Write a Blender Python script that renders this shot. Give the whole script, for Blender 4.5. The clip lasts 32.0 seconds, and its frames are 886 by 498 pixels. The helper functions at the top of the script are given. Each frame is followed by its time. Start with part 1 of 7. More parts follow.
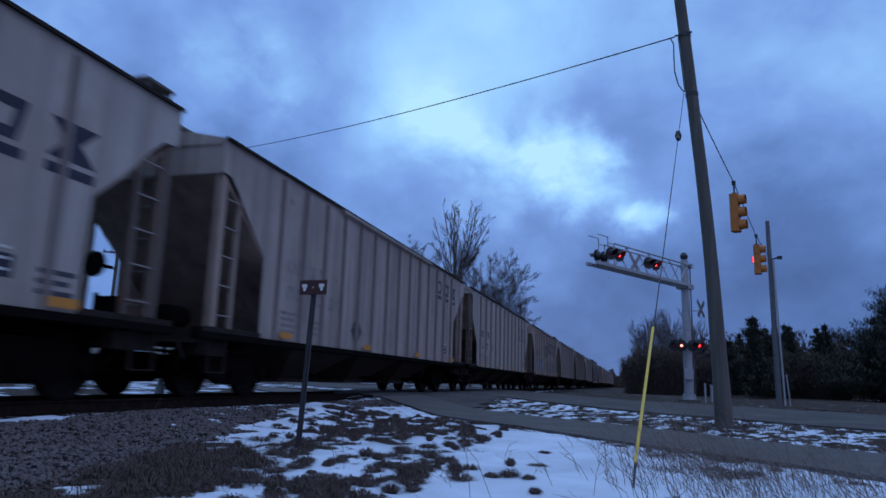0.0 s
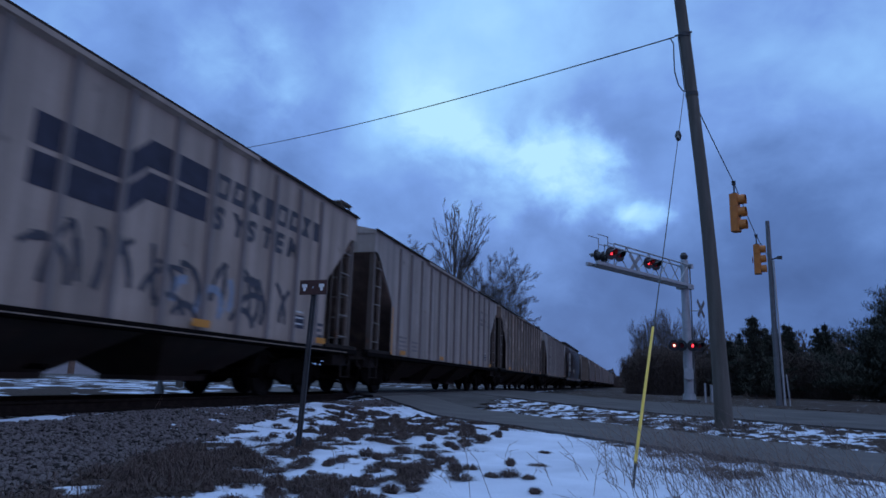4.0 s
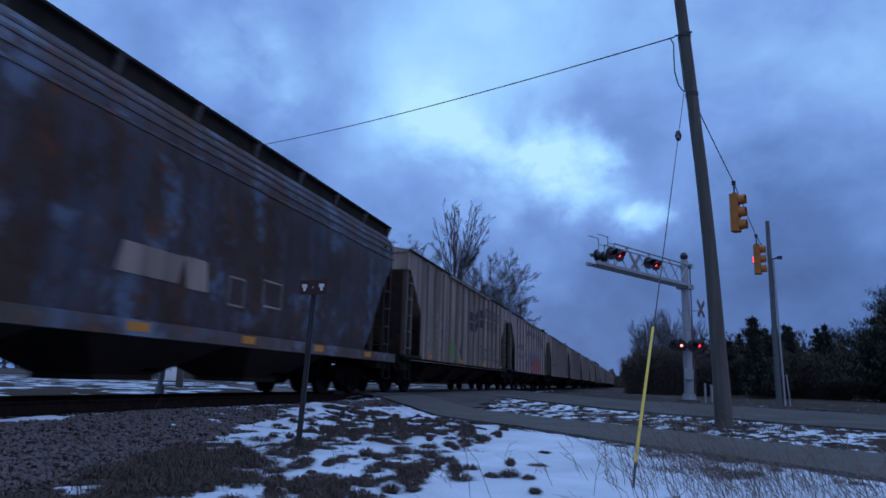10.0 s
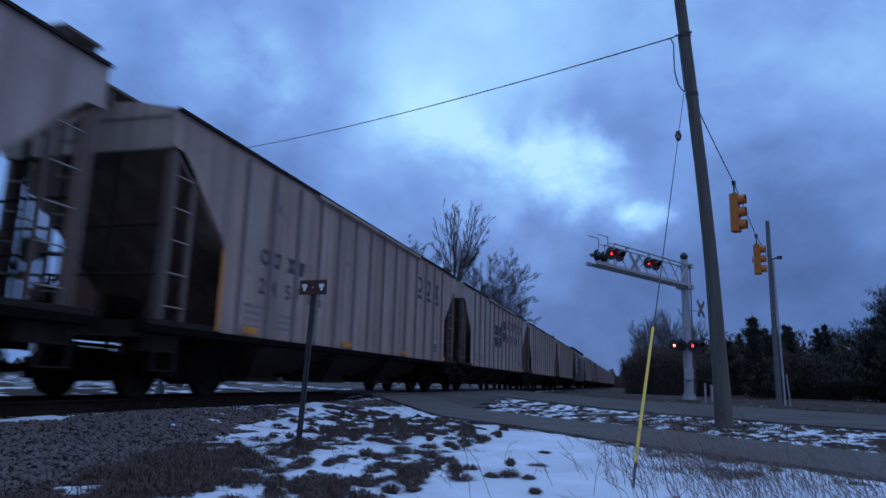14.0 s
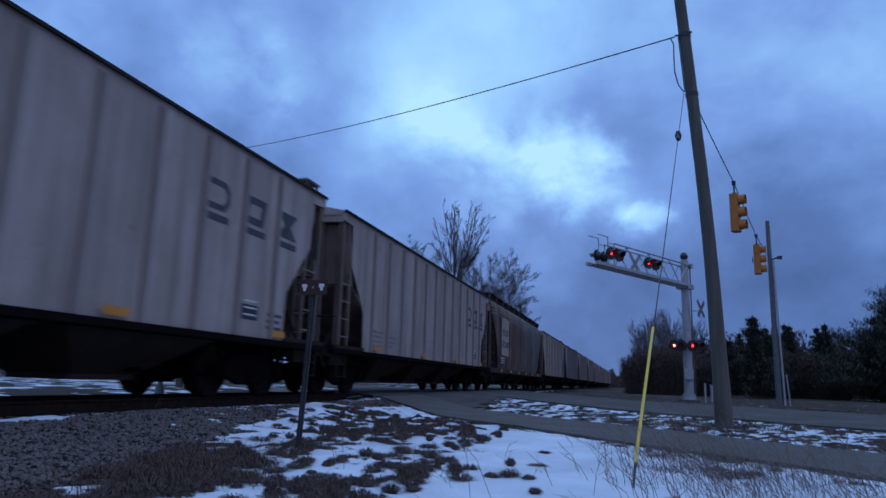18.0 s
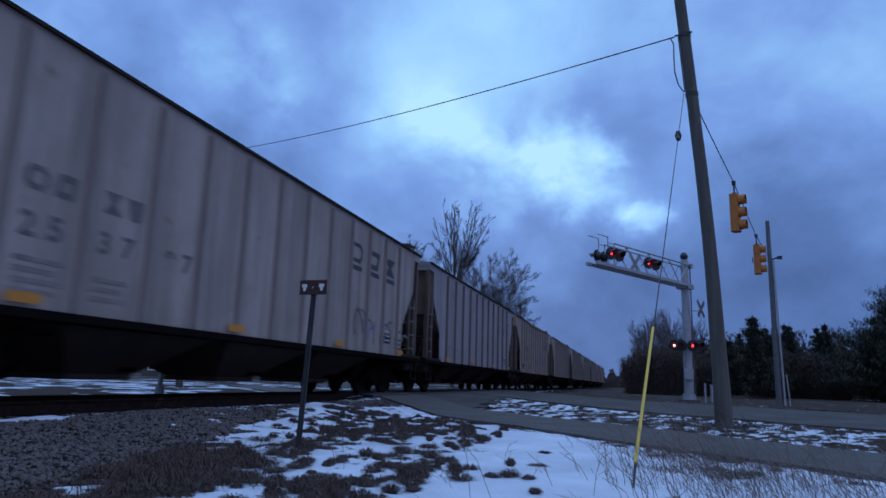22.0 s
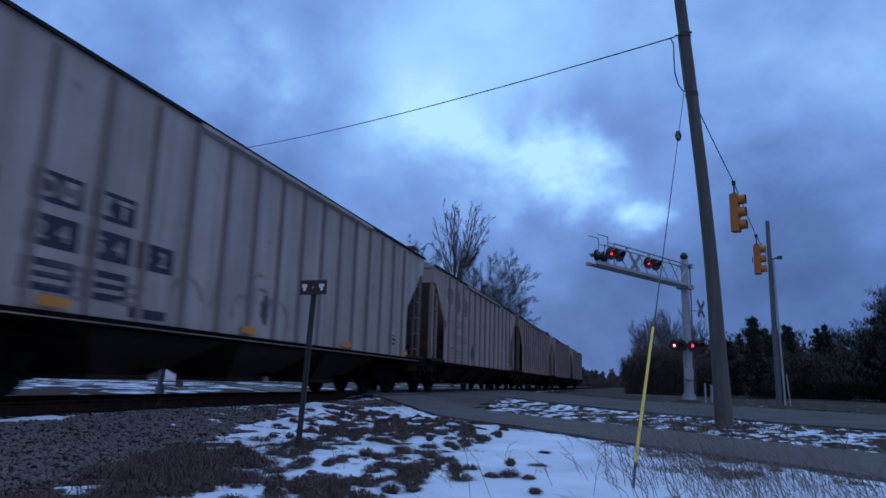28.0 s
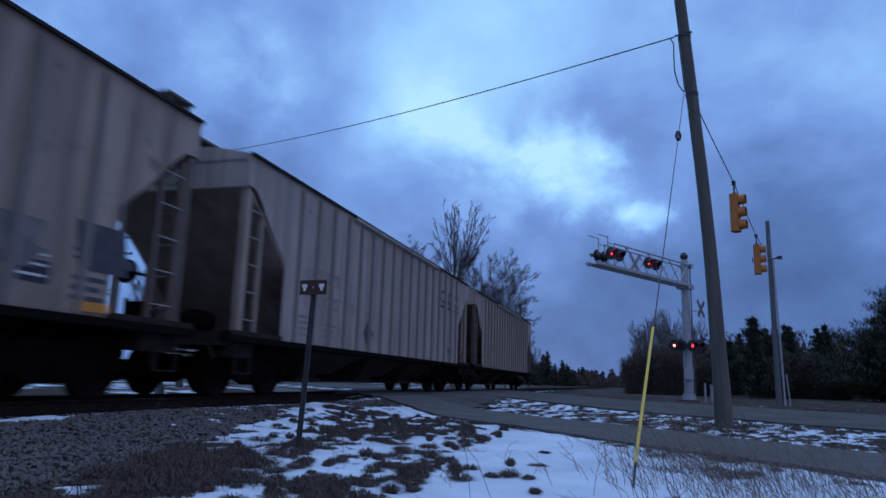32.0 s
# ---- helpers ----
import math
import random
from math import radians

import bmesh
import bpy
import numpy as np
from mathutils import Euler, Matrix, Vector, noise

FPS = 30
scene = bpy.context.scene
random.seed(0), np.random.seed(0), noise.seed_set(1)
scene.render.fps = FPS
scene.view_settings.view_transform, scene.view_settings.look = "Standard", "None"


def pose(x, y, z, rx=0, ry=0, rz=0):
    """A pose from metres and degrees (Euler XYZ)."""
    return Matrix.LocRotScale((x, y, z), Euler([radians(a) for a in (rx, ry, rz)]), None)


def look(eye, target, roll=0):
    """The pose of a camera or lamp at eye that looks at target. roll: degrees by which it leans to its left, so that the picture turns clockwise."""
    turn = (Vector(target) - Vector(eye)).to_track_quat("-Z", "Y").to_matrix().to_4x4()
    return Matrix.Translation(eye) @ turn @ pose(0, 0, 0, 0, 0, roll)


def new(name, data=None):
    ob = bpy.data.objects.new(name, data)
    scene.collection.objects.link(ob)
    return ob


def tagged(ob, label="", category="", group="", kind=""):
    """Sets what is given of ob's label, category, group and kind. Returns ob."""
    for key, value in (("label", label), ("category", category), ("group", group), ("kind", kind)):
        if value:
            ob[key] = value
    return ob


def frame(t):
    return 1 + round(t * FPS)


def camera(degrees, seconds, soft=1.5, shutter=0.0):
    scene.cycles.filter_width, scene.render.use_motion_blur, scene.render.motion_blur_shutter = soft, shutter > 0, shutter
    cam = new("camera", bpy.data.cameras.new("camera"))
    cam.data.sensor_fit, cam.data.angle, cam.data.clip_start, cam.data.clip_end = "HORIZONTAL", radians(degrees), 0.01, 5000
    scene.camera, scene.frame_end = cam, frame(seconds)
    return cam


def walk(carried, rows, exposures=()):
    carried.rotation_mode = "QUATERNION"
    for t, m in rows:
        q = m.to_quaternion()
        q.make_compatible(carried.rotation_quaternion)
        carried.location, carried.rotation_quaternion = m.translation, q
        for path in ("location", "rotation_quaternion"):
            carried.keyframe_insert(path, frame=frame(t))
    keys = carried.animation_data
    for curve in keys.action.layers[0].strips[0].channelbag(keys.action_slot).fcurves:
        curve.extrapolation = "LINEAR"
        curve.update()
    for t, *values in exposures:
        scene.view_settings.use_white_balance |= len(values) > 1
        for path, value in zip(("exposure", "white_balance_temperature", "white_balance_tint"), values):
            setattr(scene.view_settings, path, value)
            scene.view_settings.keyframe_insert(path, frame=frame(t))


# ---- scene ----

cam = camera(66.32, 32.0, soft=1.6, shutter=0.40)
EYE = Vector((0, 0, 0.70))
HEAD, PITCH, ROLL = -0.274, 0.192, 1.72
AIM = EYE + Vector((math.sin(HEAD) * math.cos(PITCH), math.cos(HEAD) * math.cos(PITCH), math.sin(PITCH)))
walk(cam, [(0.0, look(EYE, AIM, ROLL)), (32.0, look(EYE, AIM, ROLL))], exposures=[(0.0, 0.0), (32.0, 0.0)])

# ---- light: dusk under broken cloud ----


def sky_world():
    w = bpy.data.worlds.new("dusk_sky")
    scene.world = w
    w.use_nodes = True
    nt = w.node_tree
    nt.nodes.clear()
    N, K = nt.nodes.new, nt.links.new

    def math_node(op, a, b=None, c=None, clamp=False):
        n = N("ShaderNodeMath")
        n.operation, n.use_clamp = op, clamp
        for i, v in enumerate((a, b, c)):
            if v is None:
                continue
            if isinstance(v, (int, float)):
                n.inputs[i].default_value = v
            else:
                K(v, n.inputs[i])
        return n.outputs[0]

    tc = N("ShaderNodeTexCoord").outputs["Generated"]
    # warp the direction a little so that the rifts get torn edges
    warp = N("ShaderNodeTexNoise")
    warp.inputs["Scale"].default_value, warp.inputs["Detail"].default_value, warp.inputs["Roughness"].default_value = 7.0, 7.0, 0.58
    K(tc, warp.inputs["Vector"])
    sub = N("ShaderNodeVectorMath")
    sub.operation = "SUBTRACT"
    K(warp.outputs["Color"], sub.inputs[0])
    sub.inputs[1].default_value = (0.5, 0.5, 0.5)
    mad = N("ShaderNodeVectorMath")
    mad.operation = "MULTIPLY_ADD"
    K(sub.outputs[0], mad.inputs[0])
    mad.inputs[1].default_value = (0.13, 0.13, 0.13)
    K(tc, mad.inputs[2])
    nrm = N("ShaderNodeVectorMath")
    nrm.operation = "NORMALIZE"
    K(mad.outputs[0], nrm.inputs[0])
    sep = N("ShaderNodeSeparateXYZ")
    K(tc, sep.inputs[0])
    # cloud billows, flattened towards the horizon
    flat = N("ShaderNodeVectorMath")
    flat.operation = "MULTIPLY"
    K(tc, flat.inputs[0])
    flat.inputs[1].default_value = (1.0, 1.0, 1.35)
    n1 = N("ShaderNodeTexNoise")
    n1.inputs["Scale"].default_value, n1.inputs["Detail"].default_value, n1.inputs["Roughness"].default_value = 4.2, 8.0, 0.52
    n1.inputs["Distortion"].default_value = 0.25
    K(flat.outputs[0], n1.inputs["Vector"])
    n2 = N("ShaderNodeTexNoise")
    n2.inputs["Scale"].default_value, n2.inputs["Detail"].default_value, n2.inputs["Roughness"].default_value = 15.0, 7.0, 0.55
    n2.inputs["Distortion"].default_value = 0.5
    K(flat.outputs[0], n2.inputs["Vector"])
    total = math_node("MULTIPLY_ADD", n1.outputs["Fac"], 0.58, 0.012)
    total = math_node("MULTIPLY_ADD", n2.outputs["Fac"], 0.13, total)
    # torn cloud across the rifts
    torn = math_node("MULTIPLY_ADD", n2.outputs["Fac"], 1.9, -0.05)
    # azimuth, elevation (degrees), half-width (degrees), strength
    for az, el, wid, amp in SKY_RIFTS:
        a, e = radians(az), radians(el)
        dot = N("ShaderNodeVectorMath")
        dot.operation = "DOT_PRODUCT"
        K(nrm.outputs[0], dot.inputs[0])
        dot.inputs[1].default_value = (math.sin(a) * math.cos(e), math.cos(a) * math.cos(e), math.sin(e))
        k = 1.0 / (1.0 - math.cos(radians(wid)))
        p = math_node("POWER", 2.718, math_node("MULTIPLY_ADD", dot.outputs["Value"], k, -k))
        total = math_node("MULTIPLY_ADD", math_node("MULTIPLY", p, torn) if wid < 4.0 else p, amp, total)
    # an overcast sky is brighter overhead
    up = math_node("MAXIMUM", sep.outputs["Z"], 0.0)
    total = math_node("MULTIPLY_ADD", up, 0.42, total)
    ramp = N("ShaderNodeValToRGB")
    el = ramp.color_ramp.elements
    el[0].position, el[0].color = 0.10, (0.050, 0.098, 0.259, 1)
    el[1].position, el[1].color = 1.0, (0.44, 0.76, 1.0, 1)
    for pos, col in ((0.30, (0.090, 0.177, 0.437, 1)), (0.50, (0.172, 0.323, 0.73, 1)), (0.74, (0.30, 0.575, 0.99, 1))):
        e = el.new(pos)
        e.color = col
    K(total, ramp.inputs[0])
    # thinner, greyer cloud lets more light through overhead
    grad = N("ShaderNodeVectorMath")
    grad.operation = "MULTIPLY_ADD"
    K(math_node("POWER", up, 7.0), grad.inputs[0])
    grad.inputs[1].default_value = ZENITH
    K(ramp.outputs[0], grad.inputs[2])
    # warm glow added low in the unseen sky opposite, to warm the train's side
    glow_dot = N("ShaderNodeVectorMath")
    glow_dot.operation = "DOT_PRODUCT"
    K(tc, glow_dot.inputs[0])
    glow_dot.inputs[1].default_value = Vector((0.85, -0.5, 0.16)).normalized()
    lobe = math_node("POWER", math_node("MAXIMUM", glow_dot.outputs["Value"], 0.0), 2.0)
    warm = N("ShaderNodeVectorMath")
    warm.operation = "MULTIPLY_ADD"
    K(lobe, warm.inputs[0])
    warm.inputs[1].default_value = WARM_GLOW
    K(grad.outputs[0], warm.inputs[2])
    grad = warm
    sky = N("ShaderNodeTexSky")
    sky.sky_type, sky.sun_disc = "NISHITA", False
    sky.sun_elevation, sky.sun_rotation = radians(18.0), radians(-8.0)
    b1, b2, add = N("ShaderNodeBackground"), N("ShaderNodeBackground"), N("ShaderNodeAddShader")
    K(sky.outputs[0], b1.inputs[0])
    b1.inputs[1].default_value = 0.0004
    K(grad.outputs[0], b2.inputs[0])
    b2.inputs[1].default_value = SKY_STRENGTH
    K(b1.outputs[0], add.inputs[0])
    K(b2.outputs[0], add.inputs[1])
    K(add.outputs[0], N("ShaderNodeOutputWorld").inputs[0])


SKY_STRENGTH, ZENITH, WARM_GLOW = 1.06, (0.36, 0.40, 0.66), (0.20, 0.075, 0.06)
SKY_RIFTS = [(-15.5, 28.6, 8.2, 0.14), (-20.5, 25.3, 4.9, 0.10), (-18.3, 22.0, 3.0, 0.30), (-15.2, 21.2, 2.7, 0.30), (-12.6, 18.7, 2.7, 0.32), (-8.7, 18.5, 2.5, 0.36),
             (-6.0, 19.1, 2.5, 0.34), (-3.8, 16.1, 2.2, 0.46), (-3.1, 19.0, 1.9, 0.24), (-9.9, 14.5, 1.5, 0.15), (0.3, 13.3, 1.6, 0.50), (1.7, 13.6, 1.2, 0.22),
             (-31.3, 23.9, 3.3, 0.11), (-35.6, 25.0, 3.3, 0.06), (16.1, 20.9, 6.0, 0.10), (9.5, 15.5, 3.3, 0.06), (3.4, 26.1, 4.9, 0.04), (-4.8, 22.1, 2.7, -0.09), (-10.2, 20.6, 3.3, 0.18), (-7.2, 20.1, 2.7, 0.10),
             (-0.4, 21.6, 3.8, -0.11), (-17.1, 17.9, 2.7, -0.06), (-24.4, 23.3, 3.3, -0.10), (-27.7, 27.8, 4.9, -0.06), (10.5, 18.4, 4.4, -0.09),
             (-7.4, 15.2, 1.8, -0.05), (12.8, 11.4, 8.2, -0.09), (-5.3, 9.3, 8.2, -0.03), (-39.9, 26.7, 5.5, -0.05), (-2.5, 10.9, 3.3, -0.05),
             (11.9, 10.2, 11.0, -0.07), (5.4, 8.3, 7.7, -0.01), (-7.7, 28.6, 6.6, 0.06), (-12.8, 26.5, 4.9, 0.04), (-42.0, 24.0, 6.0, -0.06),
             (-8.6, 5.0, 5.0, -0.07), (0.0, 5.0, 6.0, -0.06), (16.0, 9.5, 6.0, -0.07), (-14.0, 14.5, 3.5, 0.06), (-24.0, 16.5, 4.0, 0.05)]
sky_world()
sun = new("sun", bpy.data.lights.new("sun", "SUN"))
sun.data.energy, sun.data.angle, sun.data.color = 0.06, radians(60), (0.9, 0.95, 1.0)
sun.matrix_world = look((0, 0, 60), (18, -40, 0))

# ---- materials ----


def surface(name, stops, scale=6.0, rough=0.8, metal=0.0, bump=0.15, fine=60.0, stretch=(1, 1, 1), streaks=None, spots=None, panels=0.0, sheets=0.3, island=0.0, randomness=0.0, spec=0.4):
    """A worn surface: colour stops over noise, fine grain and relief; streaks = (colour, scale, amount) run down; spots = (colour, scale, cut)."""
    m = bpy.data.materials.new(name)
    m.use_nodes = True
    nt = m.node_tree
    N, K = nt.nodes.new, nt.links.new
    b = nt.nodes["Principled BSDF"]
    b.inputs["Roughness"].default_value, b.inputs["Metallic"].default_value = rough, metal
    b.inputs["Specular IOR Level"].default_value = spec
    tc = N("ShaderNodeTexCoord").outputs["Object"]
    mp = N("ShaderNodeMapping")
    K(tc, mp.inputs["Vector"])
    mp.inputs["Scale"].default_value = stretch
    n = N("ShaderNodeTexNoise")
    n.inputs["Scale"].default_value, n.inputs["Detail"].default_value, n.inputs["Roughness"].default_value = scale, 6.0, 0.6
    K(mp.outputs[0], n.inputs["Vector"])
    g = N("ShaderNodeTexNoise")
    g.inputs["Scale"].default_value, g.inputs["Detail"].default_value = fine, 3.0
    K(tc, g.inputs["Vector"])
    mix = N("ShaderNodeMath")
    mix.operation = "MULTIPLY_ADD"
    K(g.outputs["Fac"], mix.inputs[0])
    mix.inputs[1].default_value = 0.35
    K(n.outputs["Fac"], mix.inputs[2])
    fac = mix.outputs[0]
    if randomness or island:
        src = N("ShaderNodeNewGeometry").outputs["Random Per Island"] if island else N("ShaderNodeObjectInfo").outputs["Random"]
        r = N("ShaderNodeMath")
        r.operation = "MULTIPLY_ADD"
        K(src, r.inputs[0])
        r.inputs[1].default_value = island or randomness
        K(fac, r.inputs[2])
        fac = r.outputs[0]
    if panels:
        # each sheet between two posts has weathered a little differently
        sp = N("ShaderNodeSeparateXYZ")
        K(tc, sp.inputs[0])
        q = [N("ShaderNodeMath") for _ in range(3)]
        q[0].operation, q[1].operation, q[2].operation = "DIVIDE", "FLOOR", "MULTIPLY_ADD"
        K(sp.outputs["Y"], q[0].inputs[0])
        q[0].inputs[1].default_value = panels
        K(q[0].outputs[0], q[1].inputs[0])
        wn = N("ShaderNodeTexWhiteNoise")
        wn.noise_dimensions = "1D"
        K(q[1].outputs[0], wn.inputs["W"])
        K(wn.outputs["Value"], q[2].inputs[0])
        q[2].inputs[1].default_value = sheets
        K(fac, q[2].inputs[2])
        fac = q[2].outputs[0]
    ramp = N("ShaderNodeValToRGB")
    el = ramp.color_ramp.elements
    el[0].position, el[0].color = stops[0][0], (*stops[0][1], 1)
    el[1].position, el[1].color = stops[-1][0], (*stops[-1][1], 1)
    for pos, col in stops[1:-1]:
        el.new(pos).color = (*col, 1)
    K(fac, ramp.inputs[0])
    col = ramp.outputs[0]

    def over(col, colour, factor):
        x = N("ShaderNodeMix")
        x.data_type = "RGBA"
        K(factor, x.inputs["Factor"])
        K(col, x.inputs["A"])
        x.inputs["B"].default_value = (*colour, 1)
        return x.outputs["Result"]

    def cut(noise, low, high, amount):
        x = N("ShaderNodeMapRange")
        K(noise, x.inputs[0])
        for i, v in enumerate((low, high, 0.0, amount)):
            x.inputs[i + 1].default_value = v
        return x.outputs[0]

    if streaks:
        for k, (colour, sc, amount) in enumerate(streaks):
            m2 = N("ShaderNodeMapping")
            K(tc, m2.inputs["Vector"])
            m2.inputs["Scale"].default_value = (sc, sc, sc * 0.07)
            m2.inputs["Location"].default_value = (3.1 * k, 7.7 * k, 1.3 * k)
            s = N("ShaderNodeTexNoise")
            s.inputs["Scale"].default_value, s.inputs["Detail"].default_value = 1.0, 5.0
            K(m2.outputs[0], s.inputs["Vector"])
            col = over(col, colour, cut(s.outputs["Fac"], 0.44, 0.68, amount))
    if spots:
        for k, (colour, sc, low) in enumerate(spots):
            s = N("ShaderNodeTexNoise")
            s.inputs["Scale"].default_value, s.inputs["Detail"].default_value, s.inputs["Roughness"].default_value = sc, 7.0, 0.65
            m2 = N("ShaderNodeMapping")
            K(tc, m2.inputs["Vector"])
            m2.inputs["Location"].default_value = (11.0 + 5 * k, 2.0, 4.0 * k)
            K(m2.outputs[0], s.inputs["Vector"])
            col = over(col, colour, cut(s.outputs["Fac"], low, low + 0.09, 0.85))
    K(col, b.inputs["Base Color"])
    if bump:
        bp = N("ShaderNodeBump")
        bp.inputs["Strength"].default_value, bp.inputs["Distance"].default_value = bump, 0.02
        K(fac, bp.inputs["Height"])
        K(bp.outputs[0], b.inputs["Normal"])
    return m


def plain(name, colour, rough=0.6, metal=0.0, spread=0.25, scale=8.0, bump=0.05, **k):
    lo, hi = [max(0.0, c * (1 - spread)) for c in colour], [min(1.0, c * (1 + spread)) for c in colour]
    return surface(name, [(0.35, lo), (0.95, hi)], scale=scale, rough=rough, metal=metal, bump=bump, **k)


def glow(name, colour, strength):
    m = bpy.data.materials.new(name)
    m.use_nodes = True
    b = m.node_tree.nodes["Principled BSDF"]
    b.inputs["Base Color"].default_value = (*colour, 1)
    b.inputs["Emission Color"].default_value = (*colour, 1)
    b.inputs["Emission Strength"].default_value = strength
    return m


DIRT, RUST, SOOT = (0.10, 0.075, 0.055), (0.16, 0.07, 0.035), (0.04, 0.035, 0.03)


def car_paint(name, light, dark, streak=0.30, rust=0.69, extra=(), blotch=(), sheets=0.12):
    return surface(name, [(0.36, dark), (0.80, light), (1.2, [c * 1.12 for c in light])], scale=1.1, fine=25, panels=1.135, sheets=sheets, rough=0.62, bump=0.05, spec=0.3,
                   streaks=[(DIRT, 1.3, streak), (SOOT, 4.0, streak * 0.9), (SOOT, 0.45, streak * 0.35), *extra], spots=[*blotch, (RUST, 2.2, rust), ((0.09, 0.07, 0.055), 1.1, rust - 0.01)])


PAINT = {
    "grey": car_paint("grey_car_paint", (0.373, 0.314, 0.273), (0.290, 0.236, 0.200), 0.36, 0.675, blotch=[((0.27, 0.222, 0.19), 0.5, 0.56)]),
    "beige": car_paint("beige_car_paint", (0.385, 0.297, 0.238), (0.305, 0.231, 0.181), 0.42, 0.675),
    "pale": car_paint("pale_car_paint", (0.385, 0.338, 0.297), (0.312, 0.268, 0.232), 0.30, 0.68, blotch=[((0.30, 0.252, 0.216), 0.45, 0.57)]),
    "white": car_paint("white_car_paint", (0.312, 0.276, 0.280), (0.250, 0.221, 0.223), 0.26, 0.70),
    "dirty": car_paint("dirty_car_paint", (0.328, 0.246, 0.196), (0.209, 0.155, 0.118), 0.6, 0.63, sheets=0.25),
    "streaked": car_paint("streaked_beige_car_paint", (0.40, 0.31, 0.25), (0.29, 0.22, 0.175), 0.75, 0.66, extra=[(SOOT, 1.6, 0.55)], sheets=0.25),
    "slate": car_paint("slate_grey_post_paint", (0.190, 0.168, 0.176), (0.140, 0.123, 0.128), 0.4, 0.66),
    "sooted": car_paint("sooty_end_paint", (0.165, 0.118, 0.092), (0.085, 0.060, 0.046), 0.75, 0.60, extra=[(SOOT, 1.4, 0.6)], sheets=0.2),
    # next two: car paint darkened, with the posts' shade put into the colour
    "rail": car_paint("dull_grey_post_paint", (0.322, 0.272, 0.245), (0.252, 0.208, 0.182), 0.35, 0.67),
    "post": car_paint("grimy_post_paint", (0.282, 0.240, 0.224), (0.216, 0.180, 0.165), 0.35, 0.68),
    "rusty": car_paint("rusty_car_paint", (0.40, 0.295, 0.225), (0.16, 0.105, 0.076), 0.50, 0.60, extra=[(SOOT, 0.9, 0.75), (SOOT, 2.6, 0.7)], blotch=[((0.060, 0.040, 0.032), 0.7, 0.51), ((0.115, 0.064, 0.042), 1.7, 0.53), ((0.48, 0.385, 0.31), 1.2, 0.565), ((0.34, 0.14, 0.04), 0.9, 0.63)], sheets=0.35),
    "blue": car_paint("faded_blue_car_paint", (0.108, 0.133, 0.178), (0.062, 0.072, 0.090), 0.6, 0.56, extra=[((0.10, 0.056, 0.04), 0.8, 0.85), ((0.13, 0.07, 0.048), 2.0, 0.7), (SOOT, 2.2, 0.6)], blotch=[((0.078, 0.043, 0.031), 0.9, 0.48), ((0.17, 0.225, 0.30), 0.8, 0.53), ((0.088, 0.048, 0.034), 2.4, 0.54)], sheets=0.25),
    "umber": car_paint("dark_brown_car_paint", (0.26, 0.20, 0.165), (0.14, 0.105, 0.088), 0.5, 0.62, extra=[((0.34, 0.29, 0.25), 1.2, 0.5), (SOOT, 1.9, 0.7)], blotch=[(SOOT, 0.8, 0.56)], sheets=0.25),
}
M_BRIGHT = plain("worn_bare_rung_steel", (0.24, 0.21, 0.19), 0.6, spread=0.25, scale=3.0)
M_RUNG = plain("worn_brown_ladder_steel", (0.10, 0.077, 0.066), 0.85, spread=0.5, scale=3.0)
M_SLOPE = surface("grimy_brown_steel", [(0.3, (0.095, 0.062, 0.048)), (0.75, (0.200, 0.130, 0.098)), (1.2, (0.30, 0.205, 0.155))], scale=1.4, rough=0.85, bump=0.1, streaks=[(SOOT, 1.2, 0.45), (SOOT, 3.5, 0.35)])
M_FAWN = surface("dusty_brown_steel", [(0.3, (0.20, 0.135, 0.102)), (0.75, (0.34, 0.235, 0.18)), (1.2, (0.44, 0.32, 0.25))], scale=1.4, rough=0.85, bump=0.1, streaks=[(SOOT, 1.2, 0.35), (SOOT, 3.5, 0.3)])
M_DARK = plain("grime_black_steel", (0.026, 0.020, 0.017), 0.9, spread=0.6, scale=3.0, spec=0.1)
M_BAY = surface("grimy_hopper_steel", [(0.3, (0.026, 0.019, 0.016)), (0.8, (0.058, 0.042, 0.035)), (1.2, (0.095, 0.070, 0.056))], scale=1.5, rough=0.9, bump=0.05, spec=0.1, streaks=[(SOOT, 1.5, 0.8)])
M_CREAM = plain("worn_cream_paint", (0.29, 0.25, 0.21), 0.75, spread=0.4, scale=3.0)
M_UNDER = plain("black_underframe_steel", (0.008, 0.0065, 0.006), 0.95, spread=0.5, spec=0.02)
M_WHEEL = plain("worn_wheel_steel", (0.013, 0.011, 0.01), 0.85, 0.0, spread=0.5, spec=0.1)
M_ROOF = plain("dark_roof_walk", (0.10, 0.09, 0.08), 0.8, spread=0.4)
M_LETTER = plain("faded_black_lettering", (0.05, 0.05, 0.06), 0.8, spread=0.5, scale=5)
M_NAVY = plain("faded_navy_paint", (0.026, 0.026, 0.042), 0.8, spread=0.5, scale=4)
M_YELLOW = plain("yellow_reflective_strip", (0.50, 0.20, 0.025), 0.5, spread=0.2)
M_WHITE_PANEL = plain("white_panel_paint", (0.55, 0.54, 0.50), 0.7, spread=0.15, scale=3)
M_RED = plain("red_spray_paint", (0.36, 0.05, 0.04), 0.6, spread=0.3, scale=3)
M_CARD = plain("faded_red_card", (0.20, 0.060, 0.040), 0.7, spread=0.3, scale=6)
M_BLUE = plain("blue_spray_paint", (0.055, 0.095, 0.24), 0.6, spread=0.3, scale=3)
M_GREEN = plain("green_spray_paint", (0.10, 0.22, 0.06), 0.6, spread=0.35, scale=3)
M_PALEBLUE = plain("pale_blue_spray_paint", (0.20, 0.235, 0.29), 0.6, spread=0.3, scale=3)
